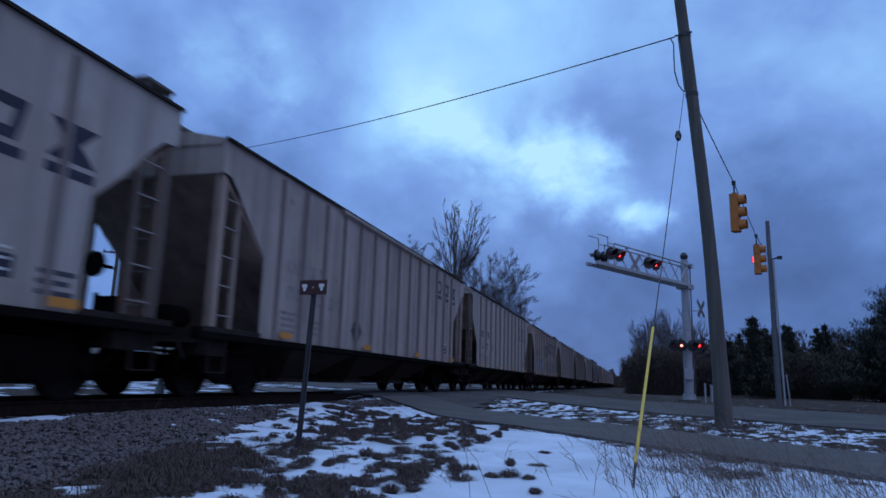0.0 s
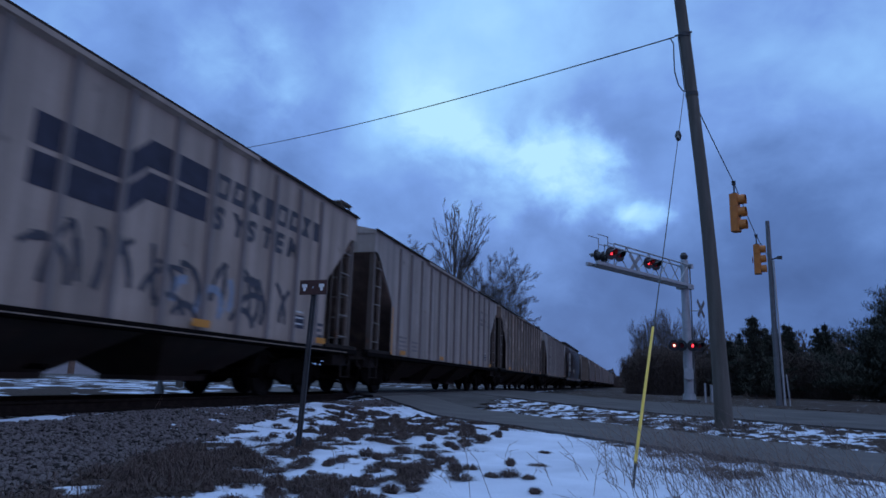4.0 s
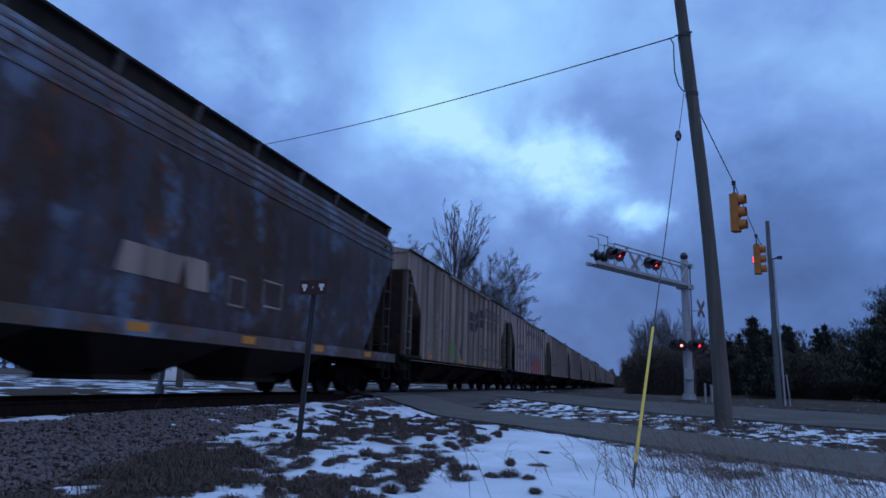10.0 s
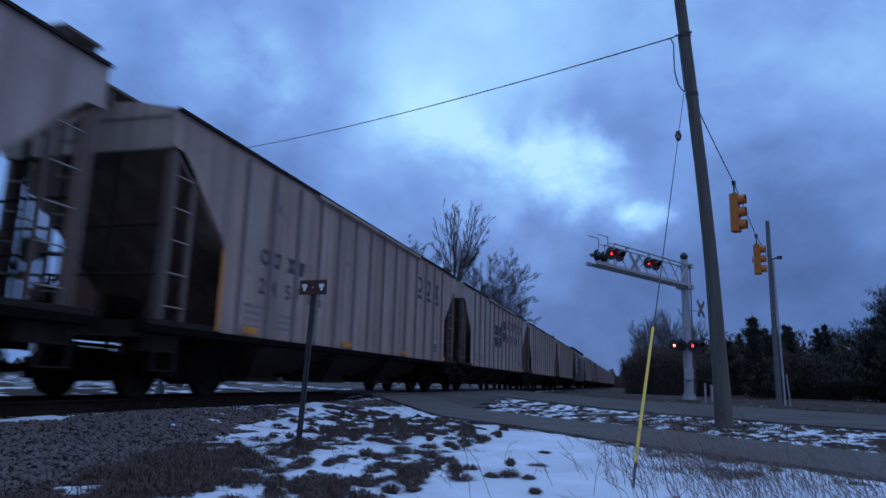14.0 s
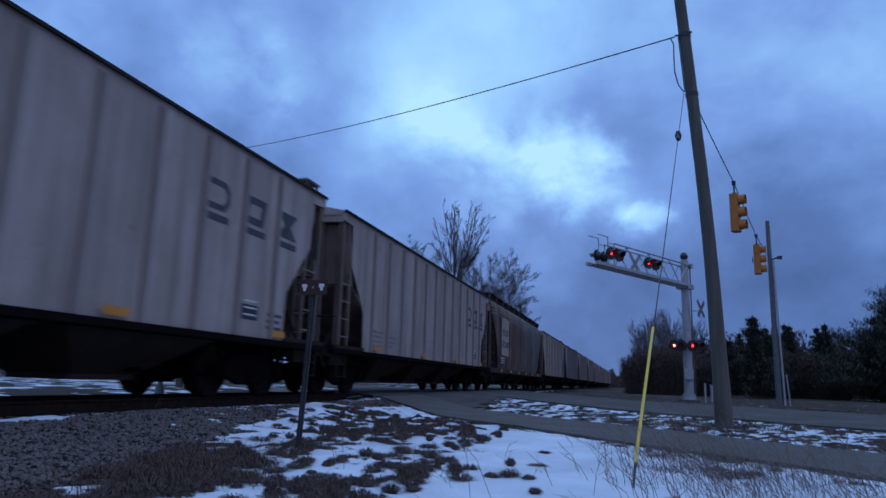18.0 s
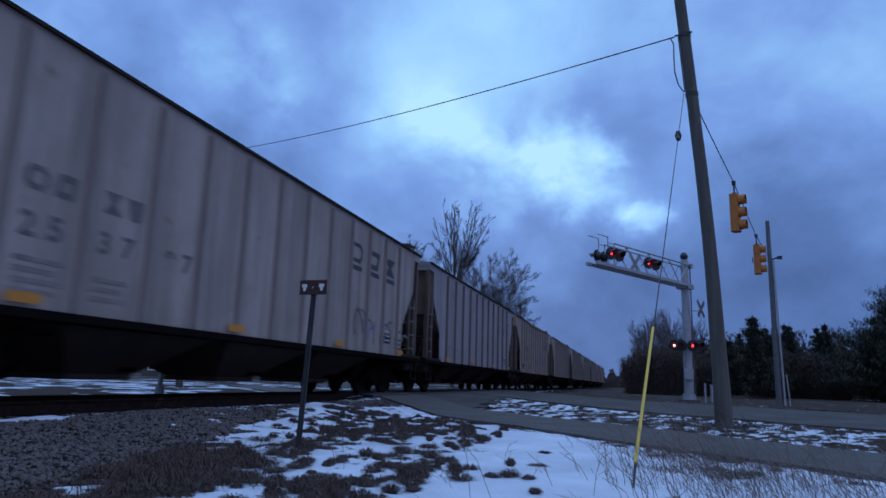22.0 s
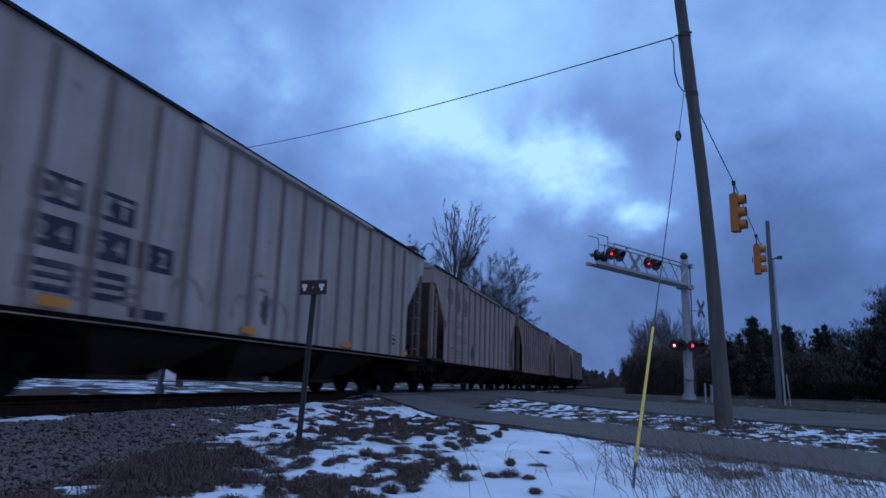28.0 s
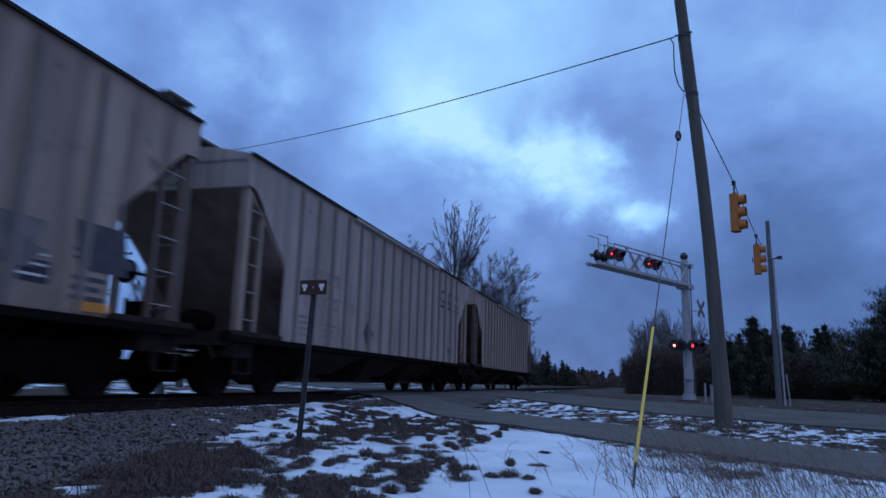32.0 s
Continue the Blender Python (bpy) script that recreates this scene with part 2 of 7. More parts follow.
M_PURPLE = plain("purple_spray_paint", (0.19, 0.15, 0.25), 0.6, spread=0.3, scale=3)
M_GRAPHITE = plain("smudged_grey_paint", (0.12, 0.11, 0.11), 0.8, spread=0.5, scale=3)
M_FADED = plain("faded_grey_lettering", (0.205, 0.178, 0.168), 0.8, spread=0.5, scale=3)
M_RAIL = plain("rail_steel", (0.022, 0.016, 0.013), 0.85, spread=0.5, spec=0.06)
M_TIE = plain("creosoted_tie_wood", (0.022, 0.017, 0.014), 0.95, spread=0.5, spec=0.03)
M_GALV = plain("galvanised_steel", (0.33, 0.34, 0.35), 0.5, 0.45, spread=0.2, scale=4)
M_BLACK = plain("black_painted_metal", (0.028, 0.028, 0.03), 0.5, spread=0.3)
M_WOOD = surface("weathered_pole_wood", [(0.3, (0.045, 0.039, 0.033)), (0.8, (0.10, 0.088, 0.076)), (1.1, (0.15, 0.135, 0.12))], scale=9, stretch=(1, 1, 0.08), rough=0.9, bump=0.5)
M_SIGNAL = plain("yellow_signal_enamel", (0.44, 0.14, 0.022), 0.55, spread=0.3, scale=5.0)
M_GUARD = plain("yellow_plastic", (0.62, 0.42, 0.05), 0.45, spread=0.12)
M_SIGNRED = plain("weathered_brown_red_sign", (0.06, 0.026, 0.022), 0.7, spread=0.4)
M_SIGNWHITE = plain("white_sign_paint", (0.75, 0.73, 0.70), 0.6, spread=0.1)
M_POST = plain("dark_sign_post", (0.035, 0.033, 0.035), 0.6, spread=0.4)
M_CABLE = plain("black_cable", (0.02, 0.02, 0.022), 0.6)
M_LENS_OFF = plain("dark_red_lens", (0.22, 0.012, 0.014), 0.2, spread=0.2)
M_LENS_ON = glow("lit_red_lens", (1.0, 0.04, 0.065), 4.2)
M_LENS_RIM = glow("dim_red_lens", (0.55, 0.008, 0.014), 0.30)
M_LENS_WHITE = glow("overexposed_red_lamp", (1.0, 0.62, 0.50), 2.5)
M_ASPHALT = surface("worn_asphalt", [(0.3, (0.038, 0.034, 0.033)), (0.7, (0.078, 0.070, 0.068)), (1.05, (0.125, 0.113, 0.11))], scale=0.8, fine=90, rough=0.95, bump=0.25, spec=0.1)
M_PATH = surface("pale_path_asphalt", [(0.3, (0.064, 0.056, 0.054)), (0.75, (0.101, 0.091, 0.089)), (1.1, (0.138, 0.126, 0.123))], scale=1.2, fine=90, rough=0.95, bump=0.25, spec=0.12)
M_STONE = surface("ballast_stone", [(0.3, (0.0076, 0.0062, 0.0060)), (0.8, (0.0255, 0.0214, 0.0212)), (1.35, (0.125, 0.106, 0.105))], scale=9, rough=0.95, bump=0.2, island=0.75, spec=0.15)
M_GRASS = surface("dead_brown_grass", [(0.3, (0.018, 0.0108, 0.0098)), (0.8, (0.038, 0.0240, 0.0215)), (1.4, (0.088, 0.060, 0.053))], scale=3, rough=0.9, bump=0, island=0.7)
M_STALK = surface("dry_weed_stalk", [(0.3, (0.065, 0.045, 0.038)), (1.3, (0.19, 0.14, 0.118))], scale=3, rough=0.9, bump=0, island=0.6)
M_BARK = surface("grey_bark", [(0.3, (0.07, 0.058, 0.054)), (0.9, (0.14, 0.118, 0.108))], scale=8, rough=0.95, bump=0.3)
M_TWIG = surface("bare_twigs", [(0.3, (0.065, 0.052, 0.05)), (1.2, (0.125, 0.10, 0.096))], scale=3, rough=0.95, bump=0, island=0.4)
M_NEEDLE = surface("dark_conifer_needles", [(0.3, (0.030, 0.031, 0.025)), (1.2, (0.062, 0.063, 0.050))], scale=2, rough=1.0, bump=0, island=0.5, spec=0.03)
M_BRUSH = surface("brown_brush", [(0.3, (0.055, 0.041, 0.036)), (1.2, (0.105, 0.079, 0.068))], scale=2, rough=1.0, bump=0, island=0.35, spec=0.03)


def ground_material():
    m = bpy.data.materials.new("snow_dirt_and_dead_turf")
    m.use_nodes = True
    nt = m.node_tree
    N, K = nt.nodes.new, nt.links.new
    b = nt.nodes["Principled BSDF"]
    b.inputs["Roughness"].default_value, b.inputs["Specular IOR Level"].default_value = 0.95, 0.06
    tc = N("ShaderNodeTexCoord").outputs["Object"]

    def noise_node(scale, detail):
        n = N("ShaderNodeTexNoise")
        n.inputs["Scale"].default_value, n.inputs["Detail"].default_value = scale, detail
        K(tc, n.inputs["Vector"])
        return n.outputs["Fac"]

    def ramp(fac, stops):
        r = N("ShaderNodeValToRGB")
        e = r.color_ramp.elements
        e[0].position, e[0].color = stops[0][0], (*stops[0][1], 1)
        e[1].position, e[1].color = stops[-1][0], (*stops[-1][1], 1)
        for p, c in stops[1:-1]:
            e.new(p).color = (*c, 1)
        K(fac, r.inputs[0])
        return r.outputs[0]

    fine, broad = noise_node(38.0, 5.0), noise_node(1.3, 5.0)
    turf = ramp(fine, [(0.3, (0.020, 0.014, 0.012)), (0.55, (0.050, 0.036, 0.030)), (0.75, (0.092, 0.070, 0.058))])
    gravel = ramp(noise_node(26.0, 6.0), [(0.32, (0.007, 0.0056, 0.005)), (0.5, (0.020, 0.016, 0.0145)), (0.7, (0.062, 0.050, 0.043))])
    snow = ramp(broad, [(0.3, (0.46, 0.50, 0.59)), (0.7, (0.62, 0.665, 0.77))])

    def attr(name):
        a = N("ShaderNodeAttribute")
        a.attribute_name = name
        return a.outputs["Fac"]

    def edge(src, wobble, low, high):
        s = N("ShaderNodeMath")
        s.operation = "MULTIPLY_ADD"
        K(fine, s.inputs[0])
        s.inputs[1].default_value = wobble
        K(src, s.inputs[2])
        r = N("ShaderNodeMapRange")
        K(s.outputs[0], r.inputs[0])
        r.inputs[1].default_value, r.inputs[2].default_value = low, high
        return r.outputs[0]

    def over(a, c, f):
        x = N("ShaderNodeMix")
        x.data_type = "RGBA"
        K(f, x.inputs["Factor"])
        K(a, x.inputs["A"])
        K(c, x.inputs["B"])
        return x.outputs["Result"]

    col = over(turf, gravel, edge(attr("gravel"), 0.5, 0.65, 0.85))
    # dark bed under the train: oil stains with its shade mixed into the colour
    oily_shade = ramp(fine, [(0.3, (0.006, 0.005, 0.0045)), (0.7, (0.022, 0.018, 0.015))])
    col = over(col, oily_shade, edge(attr("oil"), 0.3, 0.5, 0.75))
    mask = edge(attr("snow"), 0.45, 0.66, 0.80)
    col = over(col, snow, mask)
    K(col, b.inputs["Base Color"])
    h = N("ShaderNodeMath")
    h.operation = "MULTIPLY_ADD"
    K(mask, h.inputs[0])
    h.inputs[1].default_value = 0.6
    K(fine, h.inputs[2])
    bp = N("ShaderNodeBump")
    bp.inputs["Strength"].default_value, bp.inputs["Distance"].default_value = 0.5, 0.03
    K(h.outputs[0], bp.inputs["Height"])
    K(bp.outputs[0], b.inputs["Normal"])
    return m


M_GROUND = ground_material()

# ---- mesh helpers ----


class Shape:
    """Collects vertices and faces for one mesh."""

    def __init__(self):
        self.v, self.f = [], []

    def add(self, verts, faces):
        k = len(self.v)
        self.v.extend(verts)
        self.f.extend([tuple(i + k for i in f) for f in faces])
        return self

    def box(self, x0, x1, y0, y1, z0, z1, c=0.0):
        """A box, with its upright edges cut by c."""
        if c:
            ring = [(x0 + c, y0), (x1 - c, y0), (x1, y0 + c), (x1, y1 - c), (x1 - c, y1), (x0 + c, y1), (x0, y1 - c), (x0, y0 + c)]
        else:
            ring = [(x0, y0), (x1, y0), (x1, y1), (x0, y1)]
        n = len(ring)
        v = [(x, y, z0) for x, y in ring] + [(x, y, z1) for x, y in ring]
        return self.add(v, [tuple(range(n - 1, -1, -1)), tuple(range(n, 2 * n))] + [(i, (i + 1) % n, n + (i + 1) % n, n + i) for i in range(n)])

    def tube(self, p, q, r0, r1=None, n=8, caps=True):
        p, q = Vector(p), Vector(q)
        r1 = r0 if r1 is None else r1
        d = (q - p).normalized()
        a = d.orthogonal().normalized()
        b = d.cross(a)
        v = []
        for o, r in ((p, r0), (q, r1)):
            for i in range(n):
                t = 2 * math.pi * i / n
                v.append(tuple(o + a * (r * math.cos(t)) + b * (r * math.sin(t))))
        f = [(i, (i + 1) % n, n + (i + 1) % n, n + i) for i in range(n)]
        if caps:
            f += [tuple(range(n - 1, -1, -1)), tuple(range(n, 2 * n))]
        return self.add(v, f)

    def line(self, pts, r, n=6):
        """A round bar swept along the points."""
        pts = [Vector(p) for p in pts]
        v, f = [], []
        ref = (pts[1] - pts[0]).orthogonal().normalized()
        for k, p in enumerate(pts):
            d = (pts[min(k + 1, len(pts) - 1)] - pts[max(k - 1, 0)]).normalized()
            a = (ref - d * ref.dot(d)).normalized()
            b = d.cross(a)
            v += [tuple(p + a * (r * math.cos(2 * math.pi * i / n)) + b * (r * math.sin(2 * math.pi * i / n))) for i in range(n)]
        for k in range(len(pts) - 1):
            f += [(k * n + i, k * n + (i + 1) % n, (k + 1) * n + (i + 1) % n, (k + 1) * n + i) for i in range(n)]
        f += [tuple(range(n - 1, -1, -1)), tuple(range((len(pts) - 1) * n, len(pts) * n))]
        return self.add(v, f)

    def lathe(self, profile, n=20, axis="x", at=(0, 0, 0)):
        """profile: (along, radius) pairs turned round the axis."""
        v, f = [], []
        for s, r in profile:
            for i in range(n):
                t = 2 * math.pi * i / n
                c, d = r * math.cos(t), r * math.sin(t)
                q = {"x": (s, c, d), "y": (d, s, c), "z": (c, d, s)}[axis]
                v.append((q[0] + at[0], q[1] + at[1], q[2] + at[2]))
        for k in range(len(profile) - 1):
            for i in range(n):
                j = (i + 1) % n
                f.append((k * n + i, k * n + j, (k + 1) * n + j, (k + 1) * n + i))
        f += [tuple(range(n - 1, -1, -1)), tuple(range((len(profile) - 1) * n, len(profile) * n))]
        return self.add(v, f)

    def slab(self, poly, axis, a, b):
        """A flat outline given thickness from a to b along the axis: x takes (y, z), y takes (x, z), z takes (x, y)."""
        n = len(poly)
        put = {"x": lambda s, p: (s, p[0], p[1]), "y": lambda s, p: (p[0], s, p[1]), "z": lambda s, p: (p[0], p[1], s)}[axis]
        v = [put(a, p) for p in poly] + [put(b, p) for p in poly]
        return self.add(v, [tuple(range(n - 1, -1, -1)), tuple(range(n, 2 * n))] + [(i, (i + 1) % n, n + (i + 1) % n, n + i) for i in range(n)])

    def move(self, m):
        self.v = [tuple(m @ Vector(p)) for p in self.v]
        return self

    def mesh(self, name, material, smooth=False):
        me = bpy.data.meshes.new(name)
        me.from_pydata(self.v, [], self.f)
        bm = bmesh.new()
        bm.from_mesh(me)
        bmesh.ops.recalc_face_normals(bm, faces=bm.faces)
        bm.to_mesh(me)
        bm.free()
        if smooth:
            me.shade_smooth()
        me.materials.append(material)
        return me


def raw_mesh(name, verts, faces, material, smooth=False):
    me = bpy.data.meshes.new(name)
    me.from_pydata(verts, [], faces)
    if smooth:
        me.shade_smooth()
    me.materials.append(material)
    return me


def part(name, me, parent, label="", m=None, kind=""):
    """Links a mesh as one object under a thing or a part."""
    ob = new(name, me)
    ob.parent = parent
    if m is not None:
        ob.matrix_basis = m
    return tagged(ob, label, kind=kind)


def thing(name, m, label, category, group="", kind=""):
    ob = new(name)
    ob.empty_display_size = 0.2
    ob.matrix_basis = m
    return tagged(ob, label, category, group, kind)


def value_noise(x, y, seed=0):
    xi, yi = np.floor(x).astype(np.int64), np.floor(y).astype(np.int64)
    fx, fy = x - xi, y - yi
    fx, fy = fx * fx * (3 - 2 * fx), fy * fy * (3 - 2 * fy)

    def h(i, j):
        n = (i * 374761393 + j * 668265263 + seed * 974711) & 0xFFFFFFFF
        n = ((n ^ (n >> 13)) * 1274126177) & 0xFFFFFFFF
        return ((n ^ (n >> 16)) & 0xFFFF) / 65535.0

    return (h(xi, yi) * (1 - fx) + h(xi + 1, yi) * fx) * (1 - fy) + (h(xi, yi + 1) * (1 - fx) + h(xi + 1, yi + 1) * fx) * fy


def fbm(x, y, scale, seed=0, octaves=4):
    t, a, s = 0.0, 0.5, scale
    for k in range(octaves):
        t = t + a * value_noise(x * s, y * s, seed + k * 17)
        a, s = a * 0.5, s * 2.03
    return t / (1 - 0.5 ** octaves)


def ease(x, a, b):
    t = np.clip((x - a) / (b - a), 0, 1)
    return t * t * (3 - 2 * t)

# ---- the lie of the land ----
TRACK_X, RAIL_Z, BODY_Z = -8.03, 0.30, 0.37
RP, RD, RN = (2.0, 6.6), (-0.637, 0.771), (0.771, 0.637)
PATH_W, ROAD_A, ROAD_B, ROAD_Z = 2.3, 5.5, 13.8, 0.12


def road_off(x, y):
    return (x - RP[0]) * RN[0] + (y - RP[1]) * RN[1]


def paved_z(x, o):
    """Height of road and path: level with the rails at the crossing, lower away from it."""
    a = np.abs(x - TRACK_X)
    u = ease(o, PATH_W, ROAD_A)
    low = 0.02 + (ROAD_Z - 0.02) * u
    return RAIL_Z + (low - RAIL_Z) * ease(a, 1.0, 4.6 + 4.4 * u)


def is_paved(x, y):
    o = road_off(x, y)
    a = np.abs(x - TRACK_X)
    return ((o > 0) & (o < PATH_W)) | ((o > ROAD_A) & (o < ROAD_B)) | ((o > 0) & (o < ROAD_B) & (a < 4.0))


def land_z(x, y):
    o = road_off(x, y)
    a = np.abs(x - TRACK_X)
    base = 0.10 * ease(o, 3.0, 8.0) + 0.05 * (fbm(x, y, 0.35, 3, 3) - 0.5) * ease(a, 3.5, 6.0)
    base = base + np.where(x < TRACK_X, 0.05 * ease(a, 3, 8), 0.0)
    bank = 0.18 - 0.18 * ease(a, 1.85, 4.5) - 0.07 * (1 - ease(a, 1.5, 1.85))
    z = np.maximum(base, bank)
    near = ease(o, -1.2, -0.1) * (1 - ease(o, ROAD_B + 0.1, ROAD_B + 1.5))
    inner = ease(o, PATH_W + 0.1, PATH_W + 0.9) * (1 - ease(o, ROAD_A - 0.9, ROAD_A - 0.1)) * ease(a, 4.2, 5.2)
    p = paved_z(x, o) - 0.045
    z = z + (p - z) * near * (1 - inner * 0.75)
    return z


def from_ballast(x, y):
    """Distance to the right of the ballast's foot, which runs in towards the crossing."""
    return x + 3.26 + 0.32 * (y - 3.42)


def snow_cover(x, y):
    o = road_off(x, y)
    a = np.abs(x - TRACK_X)
    v = from_ballast(x, y)
    patch = 0.55 * fbm(x, y, 4.4, 8, 4) + 0.45 * fbm(x, y, 9.0, 18, 3)
    big = fbm(x, y, 0.5, 21, 2)
    mid = -0.58 - 0.16 * (y - 4.7)
    drift = np.exp(-(((x - mid) / (0.42 + 0.035 * y)) ** 4)) * (1 - ease(y, 10.2, 11.6))
    right = ease(x - mid, 0.4, 1.0) * (1 - ease(o, -0.3, 0.0))
    s = 0.88 + (patch - 0.5) * 3.2 + 0.60 * drift + 0.26 * right + (big - 0.5) * 0.3
    # brown mats at the ballast's foot, a snow line behind them
    s = s - 0.36 * (1 - ease(v + (big - 0.5) * 0.8, 0.40, 0.85)) * (1 - ease(y, 5.7, 6.7))
    s = s + 0.06 * np.exp(-((v - 0.25) / 0.2) ** 2) * ease(y, 6.3, 7.0) + 0.45 * np.exp(-((x + 3.26) ** 2 + (y - 3.45) ** 2 * 0.6) / 0.03)
    s = s - 0.30 * np.exp(-((x + 1.3 + 0.12 * (y - 9)) ** 2 / 0.5 + (y - 11.5) ** 2 / 3.0))
    s = s - 0.75 * np.exp(-(((x + 3.30 + 0.25 * (y - 4.7)) / 0.40) ** 4 + ((y - 4.75) / 0.85) ** 4)) - 0.60 * np.exp(-(((x + 2.72) / 0.36) ** 4 + ((y - 3.95) / 0.42) ** 4)) - 0.9 * np.exp(-(((x + 2.82) / 0.28) ** 4 + ((y - 3.55) / 0.40) ** 4))
    s = np.where((o > PATH_W) & (o < ROAD_A), 0.49 + (patch - 0.5) * 3.2, s)
    s = np.where(o >= ROAD_B, patch * 0.75 - 0.05, s)
    s = np.where(x < TRACK_X - 3, 0.18 + (fbm(x, y, 1.0, 61, 4) - 0.5) * 3.4, s)
    # little lies on the ballast, but for its crest
    ballast = 1 - ease(v + 0.3 * (big - 0.5) + 0.25 * (patch - 0.5), -0.12, 0.20)
    ballast = np.where((x > TRACK_X) & (y < 13), ballast, 1 - ease(a, 2.6, 3.2))
    crest = np.exp(-((a - 1.92) / 0.14) ** 2) * (x > TRACK_X) * ease(fbm(x, y, 0.6, 5, 2), 0.24, 0.42) + 1.1 * np.exp(-((a - 2.05) / 0.28) ** 2) * (1 - ease(y, 5.9, 6.6)) * (x > TRACK_X)
    s = np.maximum(s - ballast * 0.75, 0.85 * np.minimum(crest, 1.1))
    far = ease(np.maximum(np.abs(y - 12), np.abs(x + 12) * 0.8), 26, 60)
    s = s + (0.10 + 0.5 * fbm(x, y, 0.03, 91, 2) - s) * far
    return np.where(is_paved(x, y), 0.0, np.clip(s, 0, 1.2))


def gravel_cover(x, y):
    a = np.abs(x - TRACK_X)
    n = fbm(x, y, 1.2, 40, 3) - 0.5
    return np.where((x > TRACK_X) & (y < 13), 1 - ease(from_ballast(x, y) + 0.7 * n, -0.35, 0.2), 1 - ease(a + n, 2.6, 3.4))


def spaced(parts):
    out = []
    for a, b, n in parts:
        out.extend(np.linspace(a, b, n, endpoint=False))
    return np.array(out + [parts[-1][1]])


def build_ground():
    xs = spaced([(-3000, -400, 6), (-400, -60, 14), (-60, -38, 30), (-38, -14, 110), (-14, -7, 40), (-7, 6, 185), (6, 14, 70), (14, 60, 60), (60, 400, 12), (400, 3000, 6)])
    ys = spaced([(-1500, -60, 6), (-60, -14, 24), (-14, -6, 40), (-6, 2, 90), (2, 12, 150), (12, 24, 80), (24, 60, 110), (60, 200, 30), (200, 600, 12), (600, 4000, 8)])
    X, Y = np.meshgrid(xs, ys)
    Z = land_z(X, Y)
    S = snow_cover(X, Y)
    tuft = (1 - ease(S, 0.30, 0.50)) * ease(from_ballast(X, Y), 0.2, 0.8) * (~is_paved(X, Y)) * (Y < 26) * (Y > 0)
    Z = Z + 0.012 * ease(S, 0.42, 0.62) + 0.03 * tuft * (X > TRACK_X + 3) + 0.035 * (fbm(X, Y, 5.0, 31, 2) - 0.5) * (~is_paved(X, Y)) * (np.abs(Y) < 40)
    n, m = len(xs), len(ys)
    verts = np.stack([X.ravel(), Y.ravel(), Z.ravel()], 1)
    idx = np.arange(n * m).reshape(m, n)
    faces = np.stack([idx[:-1, :-1].ravel(), idx[:-1, 1:].ravel(), idx[1:, 1:].ravel(), idx[1:, :-1].ravel()], 1)
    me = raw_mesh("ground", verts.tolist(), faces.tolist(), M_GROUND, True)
    # the last mask is the strip under the train, oil and shade together
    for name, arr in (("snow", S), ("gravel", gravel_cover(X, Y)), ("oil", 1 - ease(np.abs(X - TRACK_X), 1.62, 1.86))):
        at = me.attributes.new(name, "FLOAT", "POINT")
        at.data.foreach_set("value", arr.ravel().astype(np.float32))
    tagged(new("ground", me), "frozen ground with patchy snow, dead grass and gravel", "ground", kind="structure")


def strip(name, o0, o1, t0, t1, material, label, category, keep=None, lift=0.0, step=0.5, thick=0.12):
    """A paved strip along the road's line with its own thickness."""
    ts, os_ = np.arange(t0, t1 + step, step), np.linspace(o0, o1, max(3, int((o1 - o0) / 1.0) + 2))
    T, O = np.meshgrid(ts, os_)
    W = 0.06 * (fbm(T, O * 0 + o0, 0.9, 77, 3) - 0.5) * 2
    X = RP[0] + RD[0] * T + RN[0] * O
    Y = RP[1] + RD[1] * T + RN[1] * O
    edge = (np.arange(len(os_)) == 0)[:, None] | (np.arange(len(os_)) == len(os_) - 1)[:, None]
    X, Y = X + edge * W * RN[0] * 3, Y + edge * W * RN[1] * 3
    Z = paved_z(X, O) + lift + 0.012 * (fbm(X, Y, 0.8, 12, 3) - 0.5)
    if keep is not None:
        mask = keep(X, Y, O)
    else:
        mask = np.ones_like(X, bool)
    n, m = len(ts), len(os_)
    verts = [*map(tuple, np.stack([X.ravel(), Y.ravel(), Z.ravel()], 1)), *map(tuple, np.stack([X.ravel(), Y.ravel(), Z.ravel() - thick], 1))]
    k = n * m
    faces = []
    for j in range(m - 1):
        for i in range(n - 1):
            q = (j * n + i, j * n + i + 1, (j + 1) * n + i + 1, (j + 1) * n + i)
            if mask[j, i] and mask[j + 1, i + 1]:
                faces.append(q)
                if j == 0:
                    faces.append((q[0], q[0] + k, q[1] + k, q[1]))
                if j == m - 2:
                    faces.append((q[2], q[2] + k, q[3] + k, q[3]))
    return tagged(new(name, raw_mesh(name, verts, faces, material)), label, category, kind="structure")


